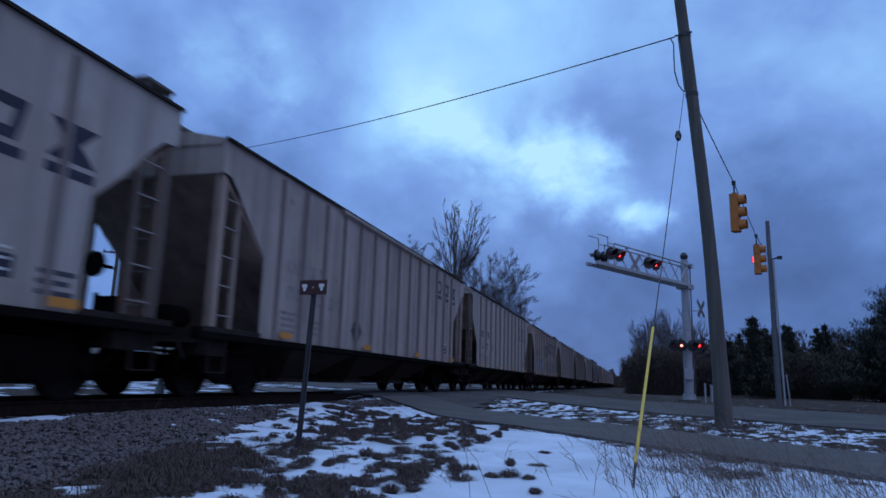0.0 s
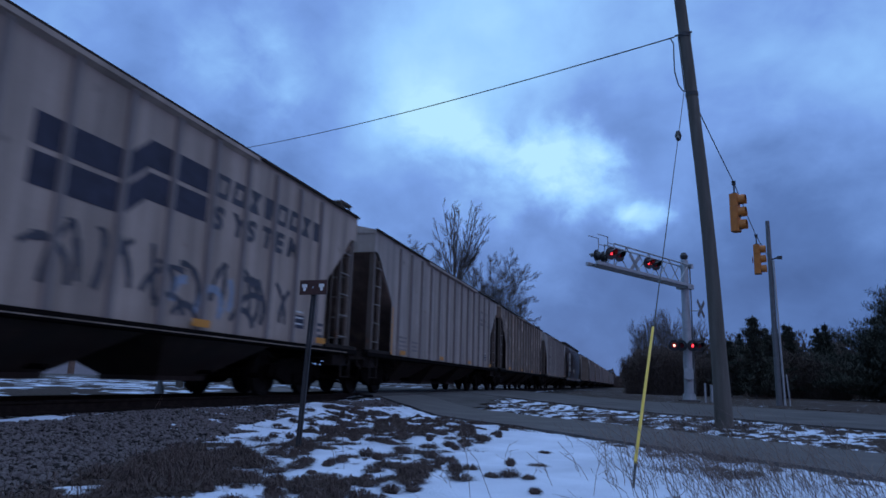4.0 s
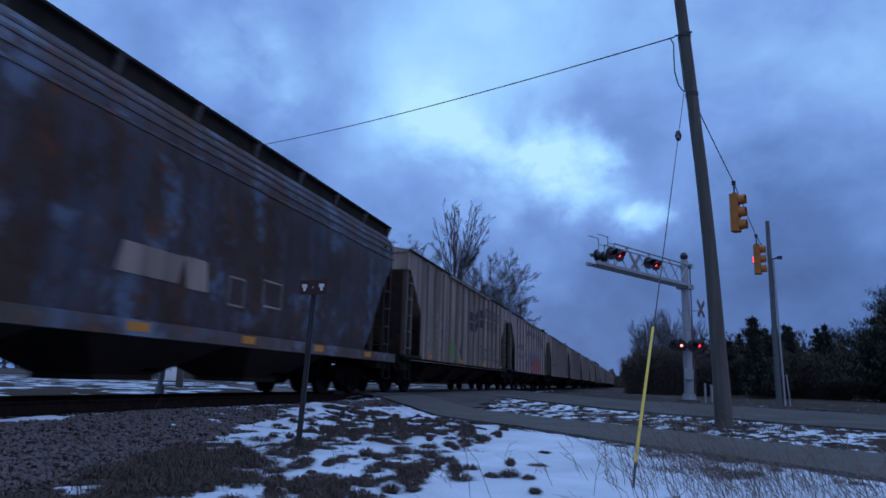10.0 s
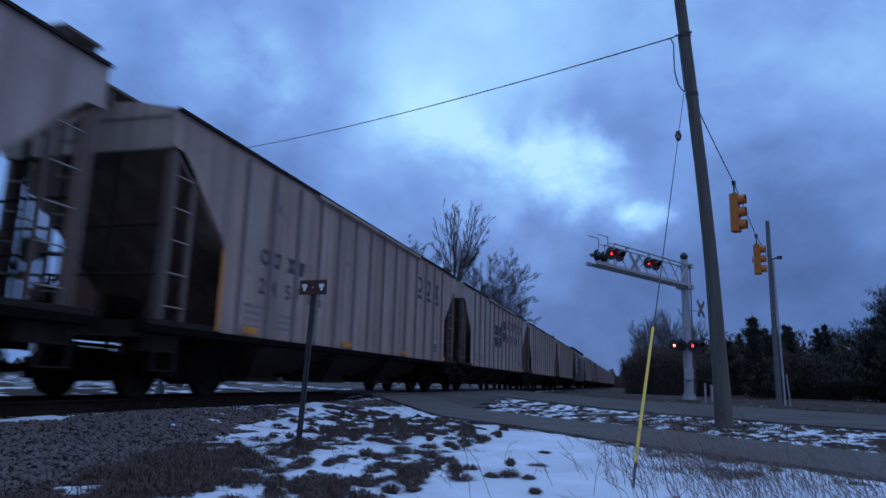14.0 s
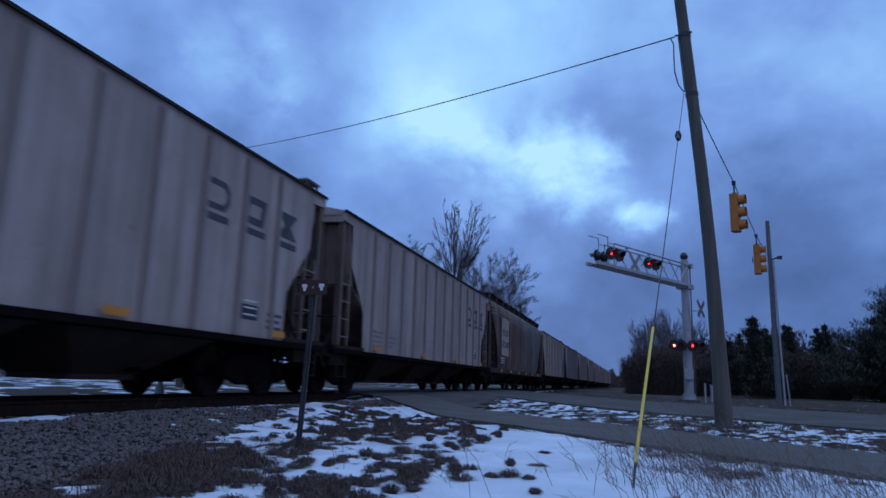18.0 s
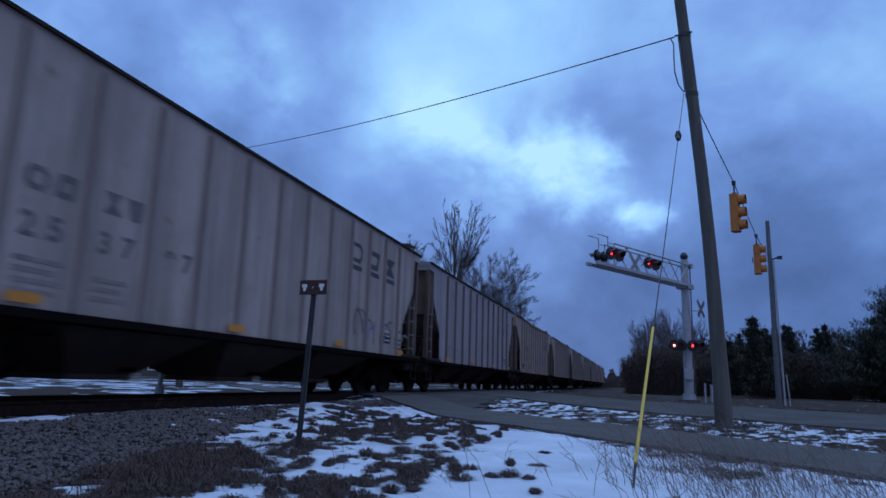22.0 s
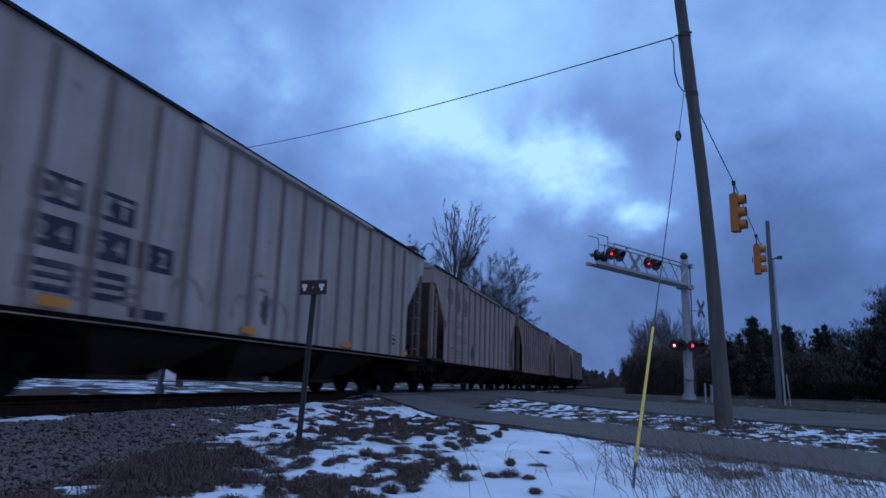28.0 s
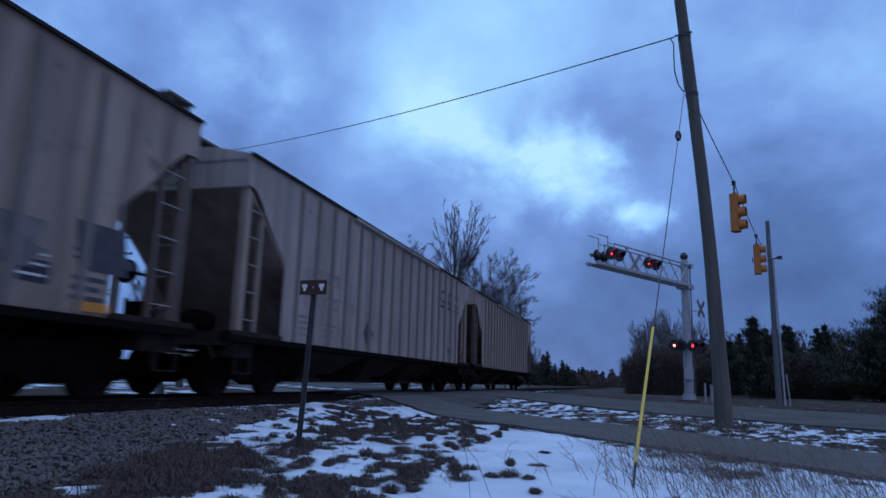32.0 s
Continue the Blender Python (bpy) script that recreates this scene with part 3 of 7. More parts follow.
def build_roads():
    strip("road", ROAD_A, ROAD_B, -60, 200, M_ASPHALT, "worn grey asphalt road over the level crossing", "road")
    strip("pavement", 0.0, PATH_W, -30, 45, M_PATH, "pale asphalt foot path beside the road", "path", lift=0.004)
    strip("crossing_apron", PATH_W, ROAD_A, 10.0, 22.0, M_ASPHALT, "dark asphalt between path and road at the crossing", "road", lift=-0.006,
          keep=lambda X, Y, O: np.abs(X - TRACK_X) < 4.3)
    # a side street on the far side of the tracks
    s = Shape()
    for k in range(40):
        y0, y1 = -20 + k * 3, -20 + (k + 1) * 3
        pts = []
        for y in (y0, y1):
            for o in (0.0, 7.0):
                x = -50.0 - 0.27 * (y - 45) - o * 1.6
                pts.append((x, y + 0.3 * o, float(land_z(np.array([x]), np.array([y + 0.3 * o]))[0]) + 0.02))
        a, b, c, d = pts
        s.add([a, c, d, b, (a[0], a[1], a[2] - 0.15), (c[0], c[1], c[2] - 0.15), (d[0], d[1], d[2] - 0.15), (b[0], b[1], b[2] - 0.15)], [(0, 1, 2, 3), (0, 1, 5, 4), (2, 3, 7, 6)])
    tagged(new("side_street", s.mesh("side_street", M_PATH)), "grey side street beyond the tracks", "road", kind="structure")


def build_track():
    for k, sgn in enumerate((-1, 1)):
        x = TRACK_X + sgn * 0.7525
        prof = [(-0.07, -0.17), (0.07, -0.17), (0.07, -0.155), (0.012, -0.13), (0.012, -0.045), (0.036, -0.03), (0.036, -0.004), (0.028, 0.0), (-0.028, 0.0), (-0.036, -0.004), (-0.036, -0.03), (-0.012, -0.045), (-0.012, -0.13), (-0.07, -0.155)]
        s = Shape().slab([(x + a, RAIL_Z + b) for a, b in prof], "y", -60, 900)
        tagged(new("rail", s.mesh("rail", M_RAIL)), "rust-brown steel running rail on wooden ties", "rail", "rails", "structure")
    track = tagged(new("track_bed", None), "wooden ties bedded in grey ballast", "track", kind="structure")
    tie = Shape().box(-1.3, 1.3, -0.11, 0.11, -0.18, 0.0, 0.012).mesh("tie", M_TIE)
    rest = Shape()
    for i in range(-30, 900):
        y = i * 0.5
        o = road_off(TRACK_X, y)
        if -0.2 < o < ROAD_B + 0.2:
            continue
        if 0 <= i < 200:
            part("tie", tie, track, m=pose(TRACK_X + random.uniform(-0.03, 0.03), y, RAIL_Z - 0.17, 0, 0, random.uniform(-1, 1)))
        else:
            rest.box(TRACK_X - 1.3, TRACK_X + 1.3, y - 0.11, y + 0.11, RAIL_Z - 0.35, RAIL_Z - 0.17)
    part("distant_ties", rest.mesh("distant_ties", M_TIE), track, kind="stuff")
    # crossing panels between and beside the rails
    for k, (x0, x1) in enumerate(((-1.75, -0.80), (-0.66, 0.66), (0.80, 1.75))):
        poly = []
        for xx, oo in ((x0, -0.2), (x1, -0.2), (x1, ROAD_B + 0.2), (x0, ROAD_B + 0.2)):
            X = TRACK_X + xx
            poly.append((X, RP[1] + (oo - (X - RP[0]) * RN[0]) / RN[1]))
        tagged(new("crossing_panel", Shape().slab(poly, "z", RAIL_Z - 0.3, RAIL_Z - 0.008).mesh("crossing_panel", M_ASPHALT)), "dark asphalt panel filling the crossing between the rails", "panel", "crossing panels", "structure")


ICO_V = [(-0.53, 0, 0.85), (0.53, 0, 0.85), (-0.53, 0, -0.85), (0.53, 0, -0.85), (0, 0.85, 0.53), (0, 0.85, -0.53), (0, -0.85, 0.53), (0, -0.85, -0.53), (0.85, 0.53, 0), (-0.85, 0.53, 0), (0.85, -0.53, 0), (-0.85, -0.53, 0)]
ICO_F = [(0, 4, 1), (0, 9, 4), (9, 5, 4), (4, 5, 8), (4, 8, 1), (8, 10, 1), (8, 3, 10), (5, 3, 8), (5, 2, 3), (2, 7, 3), (7, 10, 3), (7, 6, 10), (7, 11, 6), (11, 0, 6), (0, 1, 6), (6, 1, 10), (9, 0, 11), (9, 11, 2), (9, 2, 5), (7, 2, 11)]


def scatter_stones(name, label, pts, size, material):
    """Many angular stones joined into one mesh; pts are (x, y, z)."""
    rng = np.random.default_rng(5)
    base, fac = np.array(ICO_V), np.array(ICO_F)
    n = len(pts)
    sc = rng.uniform(*size, (n, 1, 1)) * rng.uniform(0.6, 1.25, (n, 1, 3))
    jit = base[None] * (1 + rng.uniform(-0.4, 0.4, (n, 12, 1)))
    ang = rng.uniform(0, 6.28, n)
    c, s = np.cos(ang)[:, None], np.sin(ang)[:, None]
    v = jit * sc
    v = np.stack([v[:, :, 0] * c - v[:, :, 1] * s, v[:, :, 0] * s + v[:, :, 1] * c, v[:, :, 2] * 0.8], 2) + np.array(pts)[:, None, :]
    f = fac[None] + (np.arange(n) * 12)[:, None, None]
    me = raw_mesh(name, v.reshape(-1, 3).tolist(), f.reshape(-1, 3).tolist(), material)
    tagged(new(name, me), label, "gravel", kind="stuff")


def build_ballast():
    rng = np.random.default_rng(11)
    pts = []
    for x0, x1, y0, y1, n in ((-6.5, -3.0, 2.0, 9.0, 52000), (-6.5, -3.6, 9.0, 19.0, 16000), (-6.5, -1.5, -7.0, 2.0, 15000), (-12.0, -9.6, 2.0, 14.0, 6000)):
        x, y = rng.uniform(x0, x1, n), rng.uniform(y0, y1, n)
        g = gravel_cover(x, y) + rng.uniform(-0.35, 0.35, n)
        ok = (g > 0.5) & ~is_paved(x, y) & (np.abs(x - TRACK_X) > 1.8) & (snow_cover(x, y) < 0.6)
        x, y = x[ok], y[ok]
        z = land_z(x, y) + rng.uniform(0.0, 0.02, len(x))
        pts += list(zip(x, y, z))
    scatter_stones("ballast_gravel", "loose angular grey ballast stones along the track", pts, (0.010, 0.025), M_STONE)


def build_grass():
    rng = np.random.default_rng(23)
    # clumps of short dead grass where the snow has gone
    cl = []
    for x0, x1, y0, y1, n in ((-4.0, 6.0, -6.0, 2.2, 2600), (2.6, 6.0, 2.2, 8.0, 800), (-4.6, 2.6, 2.2, 8.0, 6500), (-6.5, 1.5, 8.0, 15.0, 4200), (-4.0, 7.0, 7.0, 26.0, 5000)):
        x, y = rng.uniform(x0, x1, n), rng.uniform(y0, y1, n)
        o = road_off(x, y)
        ok = (snow_cover(x, y) < 0.36) & ~is_paved(x, y) & (gravel_cover(x, y) < 0.6) & (rng.uniform(0, 1, n) < 0.75)
        cl += [(a, b) for a, b in zip(x[ok], y[ok])]
    # dense brown mats at the foot of the ballast
    for cx, cy, r, n in ((-3.3, 4.5, 0.32, 110), (-3.3, 5.0, 0.25, 60), (-2.8, 4.0, 0.22, 50), (-2.8, 3.6, 0.2, 50), (1.7, 13.6, 1.0, 140), (0.2, 9.0, 0.35, 60), (-1.4, 11.3, 0.5, 90), (0.95, 7.7, 0.2, 70), (0.6, 6.3, 0.35, 60), (0.3, 7.8, 0.3, 40)):
        cl += [(cx + rng.normal(0, r * 0.6), cy + rng.normal(0, r * 0.6)) for _ in range(n)]
    c = np.repeat(np.array(cl), 26, axis=0)
    n = len(c)
    bx, by = c[:, 0] + rng.normal(0, 0.05, n), c[:, 1] + rng.normal(0, 0.05, n)
    keep = ~is_paved(bx, by)
    bx, by = bx[keep], by[keep]
    n = len(bx)
    z = land_z(bx, by) + 0.028 * (1 - ease(snow_cover(bx, by), 0.30, 0.50)) * ease(from_ballast(bx, by), 0.2, 0.8)
    a, l, w, lean = rng.uniform(0, 6.28, n), rng.uniform(0.015, 0.07, n) * rng.choice([0.7, 1.0, 1.6], n), rng.uniform(0.0012, 0.003, n), np.where(rng.uniform(0, 1, n) < 0.12, rng.uniform(0.5, 1.1, n), rng.uniform(1.2, 6.0, n))
    dx, dy = np.cos(a), np.sin(a)
    w = w * (1 + by * 0.06)
    tip = np.stack([bx + dx * l * lean * 0.7, by + dy * l * lean * 0.7, z + l * 1.2 / (0.6 + lean)], 1)
    mid = np.stack([bx + dx * l * lean * 0.28, by + dy * l * lean * 0.28, z + l * 0.95 / (0.6 + lean)], 1)
    side = np.stack([-dy * w, dx * w, 0 * w], 1)
    root = np.stack([bx, by, z - 0.01], 1)
    v = np.stack([root + side, root - side, mid - side, mid + side, tip], 1).reshape(-1, 3).tolist()
    k = np.arange(n) * 5
    f = np.stack([k, k + 1, k + 2, k + 3], 1).tolist() + np.stack([k + 3, k + 2, k + 4], 1).tolist()
    tagged(new("dead_grass", raw_mesh("dead_grass", v, f, M_GRASS)), "matted brown dead grass showing through the snow", "grass", kind="stuff")
    # domed tufts: blades that arch outwards from each crown
    tufts = []
    while len(tufts) < 500:
        x, y = rng.uniform(-5.5, -0.5), rng.uniform(3.3, 12.8)
        v, mid = float(from_ballast(x, y)), -0.58 - 0.16 * (y - 4.7)
        clump = float(fbm(np.array([x]), np.array([y]), 1.3, 52, 3)[0])
        if v > 0.2 and x < mid - 0.2 and rng.random() < (0.45 if v < 0.9 else 1.0) * (0.95 if clump > 0.53 else 0.22) * (1.0 if x < mid - 0.8 else 0.35) and road_off(x, y) < -0.15:
            tufts.append((x, y, rng.uniform(0.05, 0.15), rng.uniform(0.025, 0.075)))
    for cx, cy, sx, sy, n in ((-3.28, 4.7, 0.22, 0.34, 60), (-2.8, 4.05, 0.2, 0.2, 16), (-3.0, 3.75, 0.1, 0.12, 5), (-3.25, 6.5, 0.22, 0.35, 5)):
        tufts += [(cx + rng.normal(0, sx), cy + rng.normal(0, sy), rng.uniform(0.12, 0.22), rng.uniform(0.05, 0.11)) for _ in range(n)]
    for x, y, n in ((-0.65, 4.5, 1), (-0.75, 5.3, 1), (-0.95, 5.2, 1), (-0.9, 6.1, 1), (-1.0, 7.0, 1), (0.72, 6.4, 2), (0.85, 7.7, 3), (-0.15, 8.6, 2), (0.2, 8.1, 2), (1.25, 7.0, 2)):
        tufts += [(x + rng.normal(0, 0.1), y + rng.normal(0, 0.12), rng.uniform(0.05, 0.11), rng.uniform(0.02, 0.05)) for _ in range(n)]
    tx, ty, tr, th = (np.repeat(np.array(c), 230) for c in zip(*tufts))
    n = len(tx)
    a, u = rng.uniform(0, 6.28, n), np.sqrt(rng.uniform(0, 1, n))
    bx, by = tx + np.cos(a) * tr * 0.45 * u, ty + np.sin(a) * tr * 0.45 * u
    a = a + rng.normal(0, 0.6, n)
    dx, dy, z = np.cos(a), np.sin(a), land_z(bx, by) + 0.01
    l, hh, w = tr * rng.uniform(0.35, 0.95, n), th * (1.05 - u * 0.6) * rng.uniform(0.5, 1.2, n), rng.uniform(0.0011, 0.0024, n)
    side = np.stack([-dy * w, dx * w, 0 * w], 1)
    root = np.stack([bx, by, z - 0.015], 1)
    mid = np.stack([bx + dx * l * 0.5, by + dy * l * 0.5, z + hh], 1)
    tip = np.stack([bx + dx * l, by + dy * l, z + hh * rng.uniform(-0.1, 0.75, n)], 1)
    v = np.stack([root + side, root - side, mid - side, mid + side, tip], 1).reshape(-1, 3).tolist()
    k = np.arange(n) * 5
    f = np.stack([k, k + 1, k + 2, k + 3], 1).tolist() + np.stack([k + 3, k + 2, k + 4], 1).tolist()
    tagged(new("grass_tufts", raw_mesh("grass_tufts", v, f, M_GRASS)), "domed brown tufts of dead grass in the snow", "grass", kind="stuff")
    # tall dry weeds
    s = Shape()
    spots = []
    for cx, cy, r, n in ((0.5, 5.4, 0.4, 110), (0.9, 6.0, 0.4, 90), (0.35, 6.4, 0.3, 60), (0.95, 7.7, 0.22, 90), (0.70, 6.2, 0.14, 60), (0.15, 7.6, 0.3, 60), (0.6, 7.0, 0.35, 90), (-0.55, 10.0, 0.22, 60), (0.2, 8.8, 0.3, 50), (0.4, 4.6, 0.3, 60), (1.75, 13.5, 0.7, 90), (1.2, 12.9, 0.5, 60), (0.3, 5.6, 0.5, 50), (1.3, 5.6, 0.4, 90), (1.7, 6.1, 0.3, 60), (1.0, 4.9, 0.4, 90), (0.75, 4.3, 0.3, 70), (1.5, 5.0, 0.4, 60), (-1.35, 4.4, 0.4, 12), (-0.5, 5.4, 0.5, 6), (-2.0, 5.2, 0.9, 16), (-2.8, 8.2, 1.0, 14)):
        spots += [(cx + rng.normal(0, r), cy + rng.normal(0, r)) for _ in range(n)]
    spots = spots[::2] + spots[1::6]
    for x, y in spots:
        if bool(is_paved(np.array([x]), np.array([y]))[0]):
            continue
        z = float(land_z(np.array([x]), np.array([y]))[0])
        h = rng.uniform(0.08, 0.28) * rng.choice([0.6, 1.0, 1.8])
        a, lean = rng.normal(3.0, 1.0), rng.uniform(0.1, 1.3)
        dx, dy = math.cos(a) * lean, math.sin(a) * lean
        p = [(x, y, z - 0.02), (x + dx * h * 0.35, y + dy * h * 0.35, z + h * 0.55), (x + dx * h, y + dy * h, z + h)]
        s.line(p, 0.0019, 3)
        for _ in range(rng.integers(1, 4)):
            t = rng.uniform(0.4, 0.95)
            q = Vector(p[0]).lerp(Vector(p[2]), t)
            e = q + Vector((rng.normal(0, 0.06), rng.normal(0, 0.06), rng.uniform(0.02, 0.09)))
            s.tube(q, e, 0.0015, 0.0008, 3, False)
    tagged(new("dry_weeds", raw_mesh("dry_weeds", s.v, s.f, M_STALK)), "tall dry weed stalks leaning over the snow", "weeds", kind="stuff")


build_ground()
build_roads()
build_track()
build_ballast()
build_grass()

# ---- the train ----
REAR = [8.21, 26.17, 44.10, 62.07, 80.12, 98.09, 116.17, 135.63, 153.64, 171.81, 189.99, 208.03, 225.86, 243.68, 262.78, 280.50, 298.38, 316.10,
        334.46, 352.64, 370.66, 388.67, 406.92, 425.09]
L_STD, L_LONG, END_GAP = 18.0, 19.3, 0.60
MESH = {}
RIB_PAINT = {"white": "slate", "rusty": "umber", "streaked": "dirty"}


POST_SPAN = {16: (2.90, 15.08)}


def travelled(t):
    return 11.729 * t + 0.00453 * t * t


def cached(key, make):
    if key not in MESH:
        MESH[key] = make()
    return MESH[key]


def mirror(poly, L):
    return [(L - y, z) for y, z in poly]


def hopper_edge(style):
    if style == "open":
        return [(END_GAP, 4.2), (END_GAP, 3.98), (1.16, 3.95), (1.2, 2.95), (1.53, 2.6), (2.08, 1.9), (2.13, 0.95)]
    return [(END_GAP, 4.2), (END_GAP, 3.62), (0.88, 3.60), (1.1, 3.42), (1.4, 3.1), (1.8, 2.72), (2.1, 2.45), (2.13, 0.95)]


def truck(parent, y):
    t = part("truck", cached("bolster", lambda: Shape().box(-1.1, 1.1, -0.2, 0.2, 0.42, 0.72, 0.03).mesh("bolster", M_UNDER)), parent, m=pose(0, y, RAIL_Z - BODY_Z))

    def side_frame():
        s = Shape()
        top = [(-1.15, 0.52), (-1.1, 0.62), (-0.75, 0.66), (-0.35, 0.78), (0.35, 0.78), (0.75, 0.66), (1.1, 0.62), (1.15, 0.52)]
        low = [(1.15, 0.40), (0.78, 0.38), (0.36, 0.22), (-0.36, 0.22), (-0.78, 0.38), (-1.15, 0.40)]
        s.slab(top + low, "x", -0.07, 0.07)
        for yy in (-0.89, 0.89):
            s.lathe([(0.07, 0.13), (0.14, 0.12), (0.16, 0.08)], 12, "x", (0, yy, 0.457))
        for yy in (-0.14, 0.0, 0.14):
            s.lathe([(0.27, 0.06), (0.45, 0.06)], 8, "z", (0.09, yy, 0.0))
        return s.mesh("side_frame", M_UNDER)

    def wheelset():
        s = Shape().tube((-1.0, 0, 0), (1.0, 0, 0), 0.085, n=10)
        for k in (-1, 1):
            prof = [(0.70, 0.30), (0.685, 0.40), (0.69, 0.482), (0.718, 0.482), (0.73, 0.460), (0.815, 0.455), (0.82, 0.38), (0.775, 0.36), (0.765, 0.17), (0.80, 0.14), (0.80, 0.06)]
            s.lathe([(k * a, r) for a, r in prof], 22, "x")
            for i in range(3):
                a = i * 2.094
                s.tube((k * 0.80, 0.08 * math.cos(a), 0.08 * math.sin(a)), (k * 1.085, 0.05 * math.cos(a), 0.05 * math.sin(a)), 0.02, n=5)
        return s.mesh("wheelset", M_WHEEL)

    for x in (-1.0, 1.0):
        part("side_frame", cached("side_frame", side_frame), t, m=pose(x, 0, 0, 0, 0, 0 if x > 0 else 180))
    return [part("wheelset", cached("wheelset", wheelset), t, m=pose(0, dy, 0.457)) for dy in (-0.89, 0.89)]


def running_gear(car, L):
    """Underframe, trucks and couplers common to all the cars."""
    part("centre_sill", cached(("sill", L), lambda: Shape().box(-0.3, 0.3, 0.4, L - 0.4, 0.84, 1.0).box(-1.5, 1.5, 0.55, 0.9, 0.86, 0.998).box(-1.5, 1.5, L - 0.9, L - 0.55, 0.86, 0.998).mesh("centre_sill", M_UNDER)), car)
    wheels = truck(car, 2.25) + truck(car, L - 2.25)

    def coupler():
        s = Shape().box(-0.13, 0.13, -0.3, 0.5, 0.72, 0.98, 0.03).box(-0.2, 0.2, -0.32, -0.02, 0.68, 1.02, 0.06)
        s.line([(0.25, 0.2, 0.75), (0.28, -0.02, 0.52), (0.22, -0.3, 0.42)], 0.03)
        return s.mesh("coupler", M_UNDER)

    me = cached("coupler", coupler)

    def rigging():
        s = Shape().tube((-1.05, -1.42, 0.40), (1.05, -1.42, 0.40), 0.05, n=6).tube((-1.05, 1.42, 0.40), (1.05, 1.42, 0.40), 0.05, n=6)
        for x in (-0.74, 0.74):
            for y in (-1.42, 1.42):
                s.box(x - 0.05, x + 0.05, y - 0.05, y + 0.05, 0.26, 0.58)
        return s.tube((0.2, -1.42, 0.52), (0.2, 1.42, 0.46), 0.03, n=6).tube((-1.05, -1.4, 0.42), (0.0, 0.0, 0.30), 0.03, n=6).tube((1.05, -1.4, 0.42), (0.0, 0.0, 0.30), 0.03, n=6).mesh("brake_beam", M_UNDER)

    def hose():
        s = Shape().line([(0.38, 0.5, 0.82), (0.42, 0.1, 0.72), (0.40, -0.1, 0.50), (0.30, -0.28, 0.36), (0.2, -0.40, 0.36)], 0.032, 6)
        return s.lathe([(-0.46, 0.05), (-0.38, 0.05)], 8, "y", (0.2, 0.0, 0.36)).mesh("air_hose", M_UNDER)

    def lever():
        return Shape().line([(0.15, 0.14, 0.86), (0.5, 0.10, 0.80), (1.42, 0.10, 0.80), (1.55, 0.10, 0.55)], 0.018, 5).mesh("uncoupling_lever", M_DARK)

    def end_sill():
        s = Shape().box(-1.55, 1.55, 0.30, 0.54, 0.80, 1.0, 0.02)
        for x in (-1.35, 1.35):
            s.box(x - 0.10, x + 0.10, 0.54, 1.3, 0.62, 0.86)
        return s.mesh("end_sill", M_DARK)

    for k in (0, 180):
        turn = pose(0, L if k else 0, 0, 0, 0, k)
        part("coupler", me, car, m=turn @ pose(0, 0.28, 0))
        part("brake_beam", cached("rigging", rigging), car, m=turn @ pose(0, 2.25, RAIL_Z - BODY_Z))
        part("air_hose", cached("hose", hose), car, m=turn)
        part("uncoupling_lever", cached("lever_rod", lever), car, "thin grimy uncoupling lever", turn)
        part("end_sill", cached("end_sill", end_sill), car, m=turn)
        for x in (-1.58, 1.58):
            step = cached("stirrup", lambda: Shape().box(-0.015, 0.015, -0.02, 0.02, 0.36, 0.92).box(-0.015, 0.015, 0.44, 0.48, 0.36, 0.92).box(-0.03, 0.03, -0.02, 0.48, 0.345, 0.365).box(-0.02, 0.02, 0.0, 0.46, 0.62, 0.64).mesh("stirrup_step", M_DARK))
            part("stirrup_step", step, car, m=turn @ pose(x, 0.66, 0))
    return wheels


def ladder(car, m, z0, z1, n, paint, wide=0.46, bare=None):
    """Two broad stiles and n bare rungs; it faces +x before m."""
    def stiles():
        s = Shape()
        for y in (0.0, wide):
            s.box(-0.012, 0.012, y - 0.04, y + 0.04, z0, z1).box(-0.055, -0.012, y - 0.04, y - 0.028, z0, z1)
        return s.mesh("ladder", paint)

    lad = part("ladder", cached(("ladder", z0, z1, wide, paint.name), stiles), car, m=m)
    rung = cached(("rung", wide, bare), lambda: Shape().tube((0.02, 0.0, 0), (0.02, wide, 0), 0.013, n=6).mesh("rung", bare or M_BRIGHT))
    for k in range(n):
        part("rung", rung, lad, m=pose(0, 0, z0 + 0.22 + (z1 - z0 - 0.5) * k / (n - 1)))
    return lad


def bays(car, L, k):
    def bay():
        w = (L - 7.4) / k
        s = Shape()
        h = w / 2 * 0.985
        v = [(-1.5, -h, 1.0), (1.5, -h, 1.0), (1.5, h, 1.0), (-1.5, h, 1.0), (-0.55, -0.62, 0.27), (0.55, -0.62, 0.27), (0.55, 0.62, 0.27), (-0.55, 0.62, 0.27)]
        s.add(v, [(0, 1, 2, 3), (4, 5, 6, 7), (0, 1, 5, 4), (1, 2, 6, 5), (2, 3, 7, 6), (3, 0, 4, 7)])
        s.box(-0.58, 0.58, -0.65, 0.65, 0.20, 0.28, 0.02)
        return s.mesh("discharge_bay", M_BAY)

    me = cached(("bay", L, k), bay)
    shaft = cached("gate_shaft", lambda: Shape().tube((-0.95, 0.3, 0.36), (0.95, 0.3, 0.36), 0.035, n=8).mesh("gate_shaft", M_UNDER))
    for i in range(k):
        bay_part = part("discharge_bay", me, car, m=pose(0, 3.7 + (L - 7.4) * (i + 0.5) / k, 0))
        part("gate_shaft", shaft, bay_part)


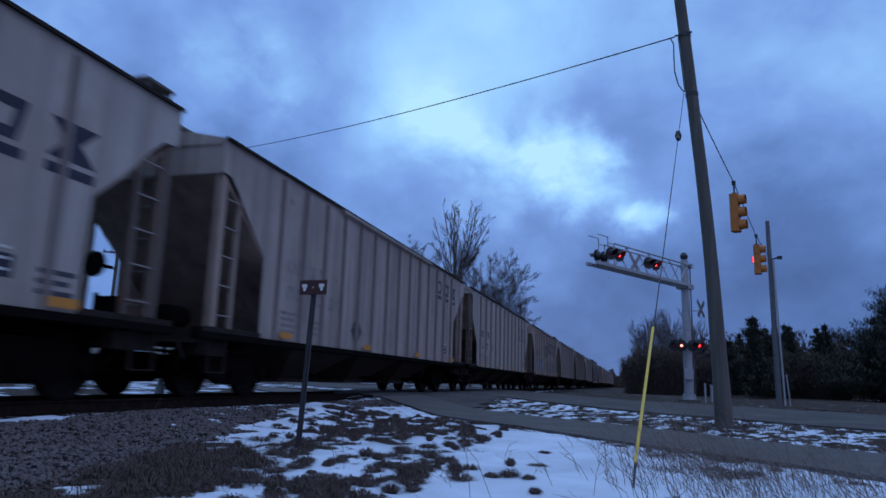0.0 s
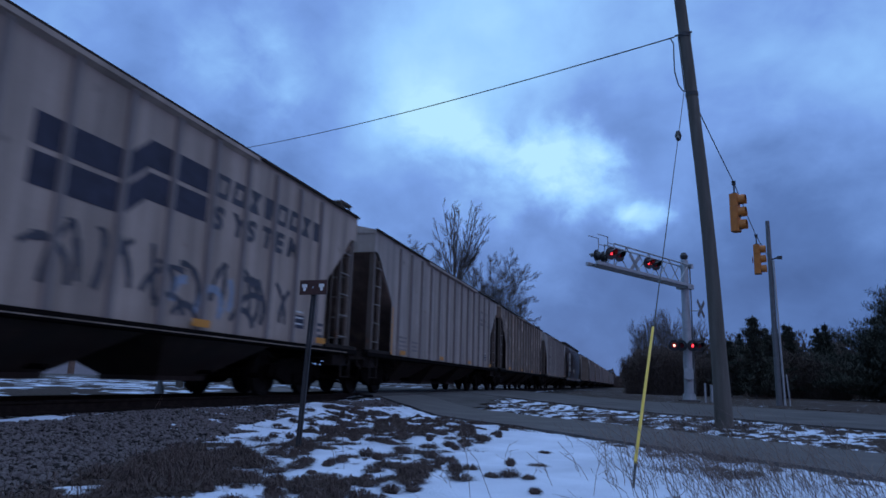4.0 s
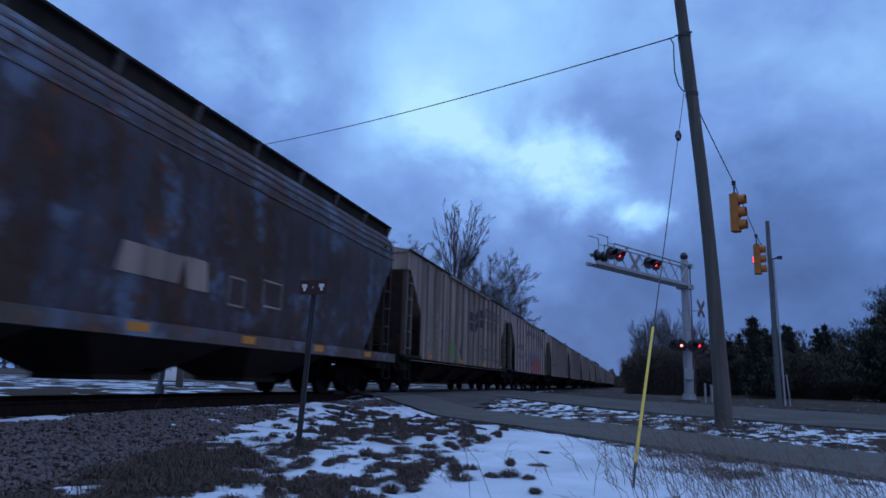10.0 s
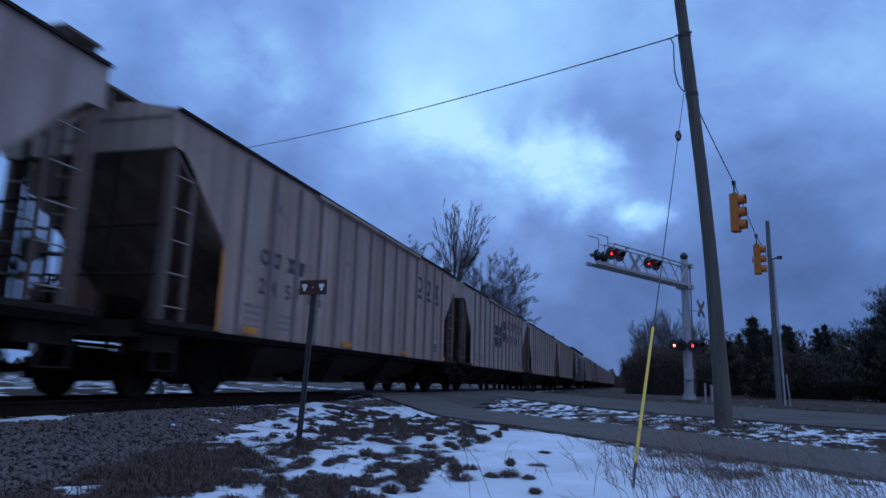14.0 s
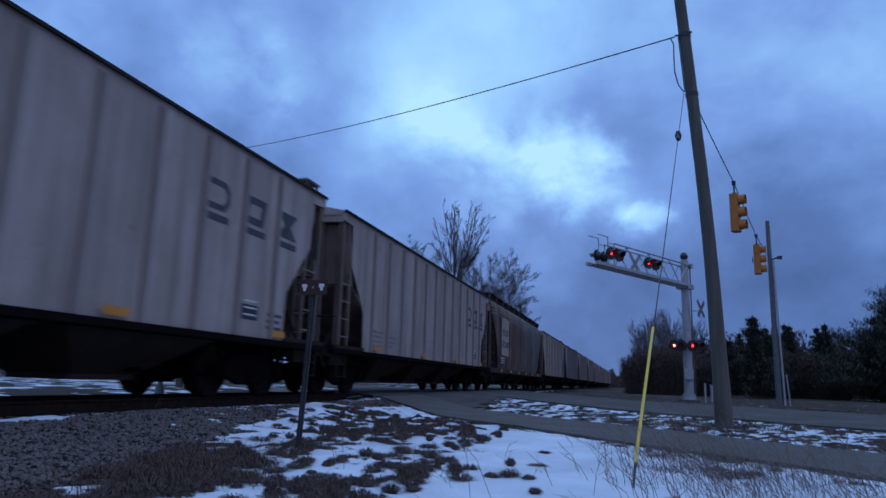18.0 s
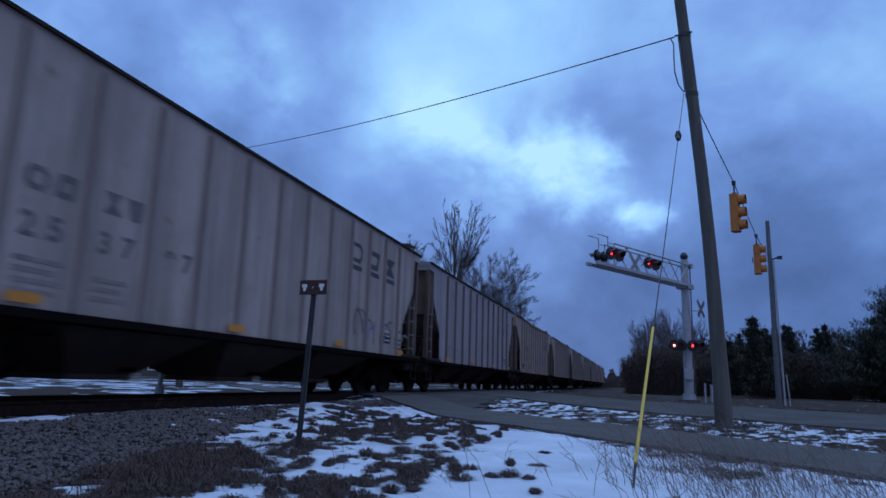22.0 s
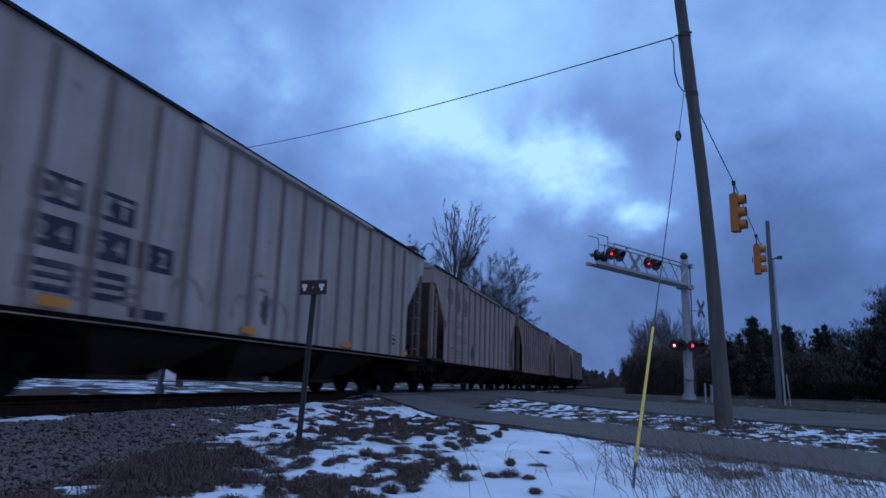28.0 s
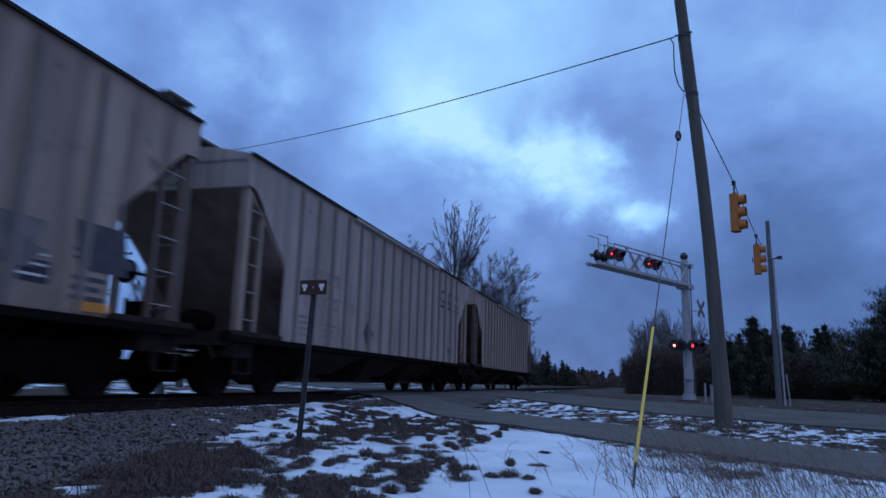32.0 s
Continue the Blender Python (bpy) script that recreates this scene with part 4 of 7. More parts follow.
def roof_parts(car, L, paint, style):
    P = PAINT[paint]
    eave = [(-1.6, 4.2), (-0.85, 4.36), (0, 4.42), (0.85, 4.36), (1.6, 4.2), (1.6, 4.16), (-1.6, 4.16)]
    part("roof", cached(("roof", L, paint), lambda: Shape().slab(eave, "y", END_GAP, L - END_GAP).mesh("roof", P)), car)

    def walk_board():
        s = Shape().box(-0.42, 0.42, 0.1, L - 0.1, 4.60, 4.64)
        for i in range(12):
            y = 0.6 + (L - 1.2) * i / 11
            s.box(-0.38, -0.33, y - 0.03, y + 0.03, 4.36, 4.6).box(0.33, 0.38, y - 0.03, y + 0.03, 4.36, 4.6)
        return s.mesh("running_board", M_ROOF)

    part("running_board", cached(("board", L), walk_board), car, "dark steel roof walkway")

    def platform():
        s = Shape().box(0.42, 1.42, 0, 0.62, 4.47, 4.51)
        for x, y in ((0.5, 0.08), (1.38, 0.08), (1.38, 0.54)):
            s.box(x - 0.02, x + 0.02, y - 0.02, y + 0.02, 4.22, 4.47)
        return s.mesh("end_platform", M_ROOF)

    me = cached("platform", platform)
    part("end_platform", me, car, m=pose(0, L - 1.22, 0))
    part("end_platform", me, car, m=pose(0, 1.22, 0, 0, 0, 180))
    hatch = cached("hatch", lambda: Shape().box(-0.3, 0.3, -0.55, 0.55, 4.38, 4.56, 0.08).mesh("hatch_cover", M_ROOF))
    for i in range(7):
        part("hatch_cover", hatch, car, m=pose(0, 1.8 + (L - 3.6) * i / 6, 0))


def hopper_car(index, style, ribs, paint, label):
    L = L_STD
    P = PAINT[paint]
    car = thing("hopper_car", Matrix(), label, "freight car", "cars of the train")
    edge = hopper_edge(style)
    poly = edge + mirror(edge, L)[::-1]
    poly = [(y, z) for y, z in poly]
    sheet = cached(("sheet", style, paint), lambda: Shape().slab(poly, "x", 1.565, 1.585).mesh("side_sheet", P))
    part("side_sheet", sheet, car)
    part("side_sheet", sheet, car, m=pose(-3.15, 0, 0))
    c0 = 5.35 if style == "bulk" else 0.75
    chord = cached(("chord", paint, style), lambda: Shape().slab([(1.588, 4.05), (1.64, 4.085), (1.67, 4.10), (1.67, 4.168), (1.588, 4.168)], "y", c0, L - c0).mesh("top_chord", P))
    rim = cached("roof_rim", lambda: Shape().box(1.588, 1.645, END_GAP, L - END_GAP, 4.172, 4.222).mesh("roof_rim", M_DARK))
    for me in (chord, rim) if style == "bulk" else (rim,):
        part(me.name.split(".")[0], me, car)
        part(me.name.split(".")[0], me, car, m=pose(0, L, 0, 0, 0, 180))
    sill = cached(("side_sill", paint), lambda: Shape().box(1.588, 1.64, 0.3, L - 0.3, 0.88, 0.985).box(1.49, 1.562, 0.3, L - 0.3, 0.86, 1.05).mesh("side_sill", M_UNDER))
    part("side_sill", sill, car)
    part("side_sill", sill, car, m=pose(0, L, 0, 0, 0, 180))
    # the default post tones include the shade along the posts
    worn = RIB_PAINT.get(paint, "post" if style == "bulk" else "rail")
    wide = 0.054 if style == "open" else 0.048
    rib = cached(("rib", paint, style), lambda: Shape().slab([(1.587, -wide), (1.655, -wide + 0.018), (1.655, wide - 0.018), (1.587, wide)], "z", 0.99, 4.075).mesh("side_post", PAINT[worn]))
    first, last = POST_SPAN.get(index, (2.62, L - 2.62))
    for i in range(ribs):
        y = first + (last - first) * i / (ribs - 1)
        part("side_post", rib, car, m=pose(0, y, 0))
        part("side_post", rib, car, m=pose(0, y, 0, 0, 0, 180))

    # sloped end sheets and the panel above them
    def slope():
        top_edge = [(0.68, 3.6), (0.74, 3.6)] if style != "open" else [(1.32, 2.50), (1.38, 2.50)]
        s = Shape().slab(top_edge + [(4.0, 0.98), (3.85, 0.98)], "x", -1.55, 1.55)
        return s.mesh("end_slope_sheet", M_BAY if blackish else M_FAWN if fawn else M_SLOPE)

    # two cars have near-black end sheets, three have paler brown ones
    blackish, fawn = index in (5, 21), index in (1, 20, 22)
    me = cached(("slope", style, blackish, fawn), slope)
    part("end_slope_sheet", me, car, "fawn brown sloping end sheet" if fawn else "grime-stained sloping end sheet")
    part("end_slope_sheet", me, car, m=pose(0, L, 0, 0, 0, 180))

    if style == "open":
        upper = cached(("upper_sheet", paint), lambda: Shape().slab([(1.0, 3.95), (1.05, 3.95), (1.36, 2.503), (1.31, 2.503)], "x", -1.55, 1.55).mesh("upper_end_sheet", PAINT["dirty"]))
        part("upper_end_sheet", upper, car, "pale dusty upper end sheet")
        part("upper_end_sheet", upper, car, m=pose(0, L, 0, 0, 0, 180))

    def panel():
        z0 = 3.60 if style != "open" else 3.94
        return Shape().box(-1.555, 1.555, END_GAP + 0.01, END_GAP + 0.06, z0, 4.15).box(-1.5, 1.5, END_GAP - 0.02, END_GAP + 0.008, 4.10, 4.17).mesh("end_panel", M_SLOPE if blackish else P)

    me = cached(("panel", style, paint, blackish), panel)
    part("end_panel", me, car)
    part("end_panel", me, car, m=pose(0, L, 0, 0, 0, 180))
    top = 3.59 if style != "open" else 3.93
    post = cached(("corner_post", fawn, style), lambda: Shape().box(-0.07, 0.07, -0.06, 0.06, 1.0, top, 0.012).mesh("corner_post", PAINT["dirty" if fawn else "sooted"]))
    xs = (1.49,) if style != "open" else (1.49, 0.98, 0.45)
    for x in xs:
        for sg in (-1, 1):
            part("corner_post", post, car, m=pose(sg * x, 0.72, 0))
            part("corner_post", post, car, m=pose(sg * x, L - 0.72, 0))
    stile = M_RUNG if paint == "rusty" else PAINT["dirty" if fawn else "sooted"]
    lad_top, rungs = (2.78, 4) if style == "open" else (3.50, 5)
    for m in (pose(1.53, 0.80, 0), pose(1.53, L - 1.30, 0), pose(-1.53, 1.26, 0, 0, 0, 180), pose(-1.53, L - 0.84, 0, 0, 0, 180), pose(-1.44, 0.62, 0, 0, 0, -90), pose(1.44, L - 0.62, 0, 0, 0, 90)):
        ladder(car, m, 1.05, lad_top, rungs, stile)

    frame_post = cached(("frame_post", style), lambda: Shape().box(-0.035, 0.035, -0.03, 0.03, 1.0, top - 0.02).mesh("frame_post", M_DARK))
    cross = cached("cross_rail", lambda: Shape().tube((-1.46, 0, 0), (1.46, 0, 0), 0.022, n=6).mesh("cross_rail", M_DARK))
    strut = cached("end_strut", lambda: Shape().tube((0, 0.76, 1.05), (0, 2.1, 2.35), 0.03, n=6).mesh("end_strut", M_DARK))
    for k in (0, 180) if 9 <= index <= 16 else ():
        turn = pose(0, L if k else 0, 0, 0, 0, k)
        for x in (-0.55, 0.55):
            part("frame_post", frame_post, car, m=turn @ pose(x, 0.70, 0))
        for z in (1.72, 2.45):
            part("cross_rail", cross, car, m=turn @ pose(0, 0.66, z))
        for x in (-1.2, 1.2):
            part("end_strut", strut, car, m=turn @ pose(x, 0, 0))

    def platform():
        s = Shape().box(-1.56, 1.56, 0.55, 2.12, 1.0, 1.05).box(1.40, 1.62, 0.56, 2.13, 0.90, 0.998)
        return s.mesh("end_deck", M_DARK)

    me = cached(("deck", paint), platform)
    part("end_deck", me, car)
    part("end_deck", me, car, m=pose(0, L, 0, 0, 0, 180))
    lip = cached(("deck_lip", style), lambda: Shape().box(1.622, 1.64, 0.40, 2.11, 0.985, 1.065).mesh("deck_lip", M_DARK))
    for m in (pose(0, 0, 0), pose(0, L - 2.51, 0)):
        part("deck_lip", lip, car, "scuffed sooty edge of the end platform", m)

    part("brake_wheel", cached("brake", lambda: Shape().lathe([(-0.02, 0.22), (0.02, 0.22), (0.03, 0.17), (-0.03, 0.17)], 16, "y", (-0.7, 0.55, 2.1)).tube((-0.7, 0.55, 2.1), (-0.7, 1.0, 2.1), 0.03).mesh("brake_wheel", M_UNDER)), car)
    part("brake_lever", cached("lever", lambda: Shape().box(-1.25, -1.17, 1.2, 1.24, 0.6, 1.7).tube((-1.2, 1.22, 0.8), (-0.2, 3.0, 0.7), 0.03, n=6).mesh("brake_lever", M_UNDER)), car)
    part("brake_pipe", cached("pipe", lambda: Shape().line([(1.2, 0.5, 0.82), (1.25, 1.0, 0.72), (1.25, 3.4, 0.70), (0.9, 4.2, 0.78)], 0.03, 6).mesh("brake_pipe", M_UNDER)), car)
    part("air_reservoir", cached("tank", lambda: Shape().lathe([(0.95, 0.1), (1.0, 0.2), (1.5, 0.2), (1.55, 0.1)], 12, "y", (0.4, 0.0, 1.28)).mesh("air_reservoir", M_UNDER)), car)
    part("valve_box", cached("valve", lambda: Shape().box(-0.95, -0.45, 0.9, 1.15, 1.06, 1.6, 0.03).mesh("valve_box", M_UNDER)), car)
    roof_parts(car, L, paint, style)
    bays(car, L, 3)
    return car, running_gear(car, L)


def round_car(index, paint, label):
    """A car with bulging, rib-free sides."""
    L = L_LONG
    P = PAINT[paint]
    car = thing("hopper_car", Matrix(), label, "freight car", "cars of the train")

    def body():
        sect = [(1.50, 1.02), (1.57, 1.5), (1.60, 2.1), (1.60, 2.7), (1.58, 3.3), (1.53, 3.8), (1.47, 4.10), (1.38, 4.29), (0.8, 4.40), (0.0, 4.42)]
        full = sect + [(-x, z) for x, z in sect[::-1][1:]]
        stations = [(0.62, 3.55), (1.2, 3.05), (1.8, 2.3), (2.15, 1.55), (2.4, 1.02)]
        s = Shape()
        # the side leans back below the end: each ring starts where its height allows
        n = len(full)

        def y_at(z):
            if z >= 3.55:
                return 0.62
            for (a, za), (b, zb) in zip(stations, stations[1:]):
                if zb <= z <= za:
                    return a + (b - a) * (za - z) / (za - zb)
            return 2.4

        v = [(x, y_at(z), z) for x, z in full] + [(x, L - y_at(z), z) for x, z in full]
        f = [(i, i + 1, n + i + 1, n + i) for i in range(n - 1)]
        f += [(i, n - 1 - i, n - 2 - i, i + 1) for i in range(n // 2)] + [(n + i, n + n - 1 - i, n + n - 2 - i, n + i + 1) for i in range(n // 2)]
        s.add(v, f)
        me = s.mesh("body_shell", P, True)
        # the sloping end sheets are near black, chosen by face direction
        me.materials.append(M_DARK)
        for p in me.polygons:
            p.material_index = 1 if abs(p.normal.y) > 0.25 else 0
        return me

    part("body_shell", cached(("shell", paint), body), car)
    sill = cached(("round_sill", paint), lambda: Shape().box(1.46, 1.62, 0.3, L - 0.3, 0.80, 1.02, 0.02).mesh("side_sill", P if paint == "blue" else M_BAY))
    part("side_sill", sill, car)
    part("side_sill", sill, car, m=pose(0, L, 0, 0, 0, 180))
    walkw = cached(("rw", paint), lambda: Shape().box(0.95, 1.46, 0.60, L - 0.60, 4.56, 4.60).box(1.32, 1.36, 0.62, L - 0.62, 4.26, 4.559).box(0.0, 1.318, 0.62, 0.66, 4.26, 4.559).box(0.0, 1.318, L - 0.66, L - 0.62, 4.26, 4.559).mesh("roof_walk", M_DARK))
    part("roof_walk", walkw, car, "dark steel roof walkway")
    part("roof_walk", walkw, car, m=pose(0, L, 0, 0, 0, 180))
    brk = cached("bracket", lambda: Shape().slab([(1.362, 4.32), (1.38, 4.30), (1.47, 4.555), (1.362, 4.555)], "y", -0.035, 0.035).mesh("bracket", M_ROOF))
    for i in range(11):
        y = 0.7 + (L - 1.4) * i / 10
        part("bracket", brk, car, m=pose(0, y, 0))
        part("bracket", brk, car, m=pose(0, L - y, 0, 0, 0, 180))
    for x, z in ((1.552, 3.645), (1.524, 3.84), (1.488, 4.01), (1.447, 4.15)):
        part("side_rail", cached(("seam", paint), lambda: Shape().box(-0.025, 0.025, 0.62, L - 0.62, -0.022, 0.022).mesh("side_rail", P)), car, m=pose(x, 0, z))
    post = cached(("rpost", paint), lambda: Shape().box(-0.05, 0.05, -0.05, 0.05, 1.0, 4.1).mesh("corner_post", M_RUNG))
    for x in (1.46, 0.98, -0.98, -1.46):
        part("corner_post", post, car, m=pose(x, 0.66, 0))
        part("corner_post", post, car, m=pose(x, L - 0.66, 0))
    for m in (pose(1.52, 0.72, 0), pose(1.52, L - 1.18, 0), pose(1.46, L - 0.58, 0, 0, 0, 90)):
        ladder(car, m, 1.05, 3.95, 6, M_DARK, bare=M_RUNG)
    deck = cached(("rdeck", paint), lambda: Shape().box(-1.56, 1.56, 0.55, 2.5, 1.0, 1.015).mesh("end_deck", M_DARK))
    part("end_deck", deck, car)
    part("end_deck", deck, car, m=pose(0, L, 0, 0, 0, 180))
    board = cached(("rpanel", paint), lambda: Shape().box(-1.45, 1.45, 0.55, 0.60, 3.72, 4.05).mesh("end_panel", PAINT["dirty"]))
    part("end_panel", board, car, "pale panel across the car's end")
    bays(car, L, 3)
    return car, running_gear(car, L)


# painted marks; y from the car's leading end, z above the rail


class Marks:
    def __init__(self, x=1.588):
        self.x, self.s = x, Shape()

    def bar(self, y, z, w, h, skew=0.0):
        self.s.slab([(y, z), (y + w, z), (y + w + skew, z + h), (y + skew, z + h)], "x", self.x, self.x + 0.003)
        return self

    def frame_of(self, out, inn):
        """A closed band between two outlines of equal count."""
        n, a, b = len(out), self.x, self.x + 0.003
        v = [(q, y, z) for q in (a, b) for y, z in (*out, *inn)]
        f = []
        for k in range(n):
            m = (k + 1) % n
            f += [(2 * n + k, 2 * n + m, 3 * n + m, 3 * n + k), (k, m, n + m, n + k), (k, m, 2 * n + m, 2 * n + k), (n + k, n + m, 3 * n + m, 3 * n + k)]
        self.s.add(v, f)
        return self

    def ring(self, y, z, w, h, t, skew=0.0):
        out = [(y, z), (y + w, z), (y + w + skew, z + h), (y + skew, z + h)]
        k = skew * t / h
        return self.frame_of(out, [(y + t + k, z + t), (y + w - t + k, z + t), (y + w - t + skew - k, z + h - t), (y + t + skew - k, z + h - t)])

    def shape(self, y, z, w, h, pts, skew=0.0):
        """One flat outline given in shares of the width and height."""
        self.s.slab([(y + a * w + b * skew, z + b * h) for a, b in pts], "x", self.x, self.x + 0.003)
        return self

    def diamond(self, y, z, r):
        self.s.slab([(y - r, z), (y, z - r * 1.1), (y + r, z), (y, z + r * 1.1)], "x", self.x, self.x + 0.003)
        return self

    def blob(self, y, z, w, h, seed, n=16):
        r = random.Random(seed)
        pts = []
        for i in range(n):
            a = 2 * math.pi * i / n
            k = r.uniform(0.72, 1.05)
            pts.append((y + math.cos(a) * w / 2 * k * (1.15 if i % 2 else 0.95), z + math.sin(a) * h / 2 * k))
        self.s.slab(pts, "x", self.x, self.x + 0.003)
        return self

    def done(self, name, material, car, label=""):
        return part(name, self.s.mesh(name, material), car, label)


def peeled(y, z, w, h, seed):
    """A panel whose paint has peeled off along its edges."""
    r = random.Random(seed)
    n = 14
    pts = [(y + w * k / n, z + r.uniform(0, 0.04)) for k in range(n)] + [(y + w - r.uniform(0, 0.06) * (k > 2), z + h * k / n) for k in range(n)]
    pts += [(y + w - w * k / n, z + h - r.uniform(0, 0.05)) for k in range(n)] + [(y + r.uniform(0, 0.05), z + h - h * k / n) for k in range(n)]
    m = Marks(1.606)
    m.s.slab(pts, "x", m.x, m.x + 0.003)
    return m


WEDGE = [(0.22, 0.0), (0.78, 0.0), (1.0, 1.0), (0.0, 1.0)]
WAIST = [(0.0, 0.0), (1.0, 0.0), (0.64, 0.5), (1.0, 1.0), (0.0, 1.0), (0.36, 0.5)]


def octagon(m, y, z, w, h, t):
    """A ring with cut corners."""
    c = 0.28 * h
    out = [(y + c, z), (y + w - c, z), (y + w, z + c), (y + w, z + h - c), (y + w - c, z + h), (y + c, z + h), (y, z + h - c), (y, z + c)]
    cy, cz = y + w / 2, z + h / 2
    return m.frame_of(out, [(cy + (a - cy) * (1 - 2 * t / w), cz + (b - cz) * (1 - 2 * t / h)) for a, b in out])


def hourglass(m, y, z, w, h):
    return m.shape(y, z, w, h, WAIST)


def lozenge(m, y, z, w, h):
    """A leaning frame."""
    return m.ring(y, z, w * 0.86, h, h * 0.27, w * 0.14)


def big_mark(car, y, gap, z, h, w, mat, x=1.588):
    """Three plain shapes, each underlined, stand in for the company mark; z is the underline's foot."""
    for k in range(3):
        yy, zz = y + k * gap, z + 0.19
        b = Marks(x)
        if k == 0:
            octagon(b, yy, zz, w, h, 0.2 * h)
        elif k == 1:
            lozenge(b, yy, zz, w, h)
        else:
            hourglass(b, yy, zz, w, h)
        b.done("mark_shape", mat, car, "dark painted shape of the company mark")
        Marks(x).bar(yy, z, w, 0.12).done("mark_underline", mat, car)


def numeral(figure, h, mat, bold=0.026, slant=0.0):
    """One painted figure as a thin mesh that reads along +y, with its foot at the origin."""
    cu = bpy.data.curves.new("numeral", "FONT")
    cu.body, cu.size, cu.offset, cu.extrude = figure, 1.0, bold, 0.002
    ob = bpy.data.objects.new("numeral", cu)
    me = bpy.data.meshes.new_from_object(ob)
    bpy.data.objects.remove(ob)
    co = np.array([v.co[:] for v in me.vertices])
    lo, hi = co.min(0), co.max(0)
    k = h / (hi[1] - lo[1])
    for v, c in zip(me.vertices, co):
        v.co = (c[2], ((c[0] - lo[0]) * 1.2 + (c[1] - lo[1]) * slant) * k, (c[1] - lo[1]) * k)
    me.materials.clear()
    me.materials.append(mat)
    me.name = "numeral"
    return me


def report_marks(car, ys, figures="", mat=None, h=0.29, z1=2.31, z2=1.78, x=1.588):
    """Two pairs of plain shapes over three pairs of figures, one pair to a sheet; without figures, plain blocks."""
    mat = mat or M_LETTER
    w = 0.33
    kinds = (lambda b, y: octagon(b, y, z1, w, h, 0.07), lambda b, y: lozenge(b, y, z1, w, h), lambda b, y: hourglass(b, y, z1, w, h), lambda b, y: b.shape(y, z1, w, h, WEDGE))
    for k in range(4):
        b = Marks(x)
        kinds[k](b, ys[k // 2] + (k % 2) * 0.42)
        b.done("mark_shape", mat, car)
    for k, y in enumerate(ys):
        if figures:
            for d, figure in enumerate(figures[2 * k:2 * k + 2]):
                part("numeral", cached(("numeral", figure, h, mat.name), lambda: numeral(figure, h, mat)), car, "black painted figure " + figure, pose(x + 0.002, y + 0.40 * d, z2))
        else:
            for d in (0, 0.40):
                b = Marks(x)
                (octagon(b, y + d, z2, w, h, 0.07) if (k + (d > 0)) % 2 else lozenge(b, y + d, z2, w, h)).done("mark_shape", mat, car)


def data_lines(car, y, z, w=0.7, n=4, mat=None, x=1.588):
    for i in range(n):
        Marks(x).bar(y, z - i * 0.12, w * (1 - 0.15 * (i % 2)), 0.06).done("data_line", mat or M_LETTER, car)


def label_plate(car, y, z, w=0.62, h=0.42, x=1.588):
    Marks(x).bar(y, z, w, h).done("stencil_plate", M_NAVY, car, "dark stencilled inspection plate")
    for i in range(3):
        Marks(x + 0.004).bar(y + 0.06, z + 0.07 + i * 0.12, w - 0.12, 0.03).done("plate_line", M_WHITE_PANEL, car)


def reflectors(car, L, n=4, h=0.12, w=0.46, z=1.03, x=1.66):
    me = cached(("reflector", w, h), lambda: Shape().box(-0.004, 0.0, -w / 2, w / 2, 0, h).mesh("reflector_strip", M_YELLOW))
    for i in range(n):
        part("reflector_strip", me, car, m=pose(x, 2.7 + (L - 5.4) * i / (n - 1) + 0.3, z))


def logo_bands(car, y, z, w, h):
    """Two dark stepped bands, one over the other."""
    t, rise = 0.335 * h, 0.27 * h
    for dz in (0.0, t + 0.06 * h):
        lo = [(y, z + dz), (y + 0.46 * w, z + dz), (y + 0.58 * w, z + dz + rise), (y + w, z + dz + rise)]
        s = Shape().slab(lo + [(a, b + t) for a, b in lo[::-1]], "x", 1.588, 1.591)
        part("painted_band", s.mesh("painted_band", M_NAVY), car, "dark stepped company band")


def word_bars(car, rows, mat=None):
    """A row of slanted plain blocks for the company's name and the word below it: y, z, count, pitch, height."""
    for r, (y, z, n, pitch, h) in enumerate(rows):
        for i in range(n):
            m, w, sk, yy = Marks(), pitch * 0.78, h * 0.2, y + i * pitch
            if r == 1:
                ch = "SYSTEM"[i]
                part("letter", cached(("letter", ch, h), lambda: numeral(ch, h, M_LETTER, 0.05, 0.2)), car, "dark slanted painted letter " + ch, pose(1.59, yy, z))
                continue
            kind = (i * 5 + r * 3) % 4
            if kind < 2:
                m.ring(yy, z, w, h, h * (0.22, 0.27)[kind], sk)
            else:
                m.shape(yy, z, w, h, (WAIST, WEDGE)[kind - 2], sk)
            m.done("name_shape", mat or M_LETTER, car, "dark slanted shape of the company name")


def graffiti(car, items, mat, label):
    for k, (y, z, w, h) in enumerate(items):
        Marks(1.5925).blob(y, z, w, h, k + 7 * len(items)).done("spray_paint", mat, car, label)


def scrawl(car, y0, y1, z0, z1, n, thick, mat, label, seed):
    """Sprayed letter-like strokes: each one a short bent band."""
    r = random.Random(seed)
    for k in range(n):
        m = Marks(1.5925)
        y, z = y0 + (y1 - y0) * (k + r.uniform(0.1, 0.9)) / n, r.uniform(z0, z0 + 0.35 * (z1 - z0))
        a, bend, step = r.uniform(0.9, 2.2), r.uniform(-0.5, 0.5), (z1 - z0) * r.uniform(0.13, 0.2)
        for _ in range(6):
            y2, z2 = y + math.cos(a) * step, min(max(z + math.sin(a) * step, z0), z1)
            w = thick * r.uniform(0.7, 1.2)
            dy, dz = -math.sin(a) * w / 2, math.cos(a) * w / 2
            m.s.slab([(y - dy, z - dz), (y + dy, z + dz), (y2 + dy, z2 + dz), (y2 - dy, z2 - dz)], "x", m.x, m.x + 0.003)
            y, z, a = y2, z2, a + bend
        m.done("spray_stroke", mat, car, label)


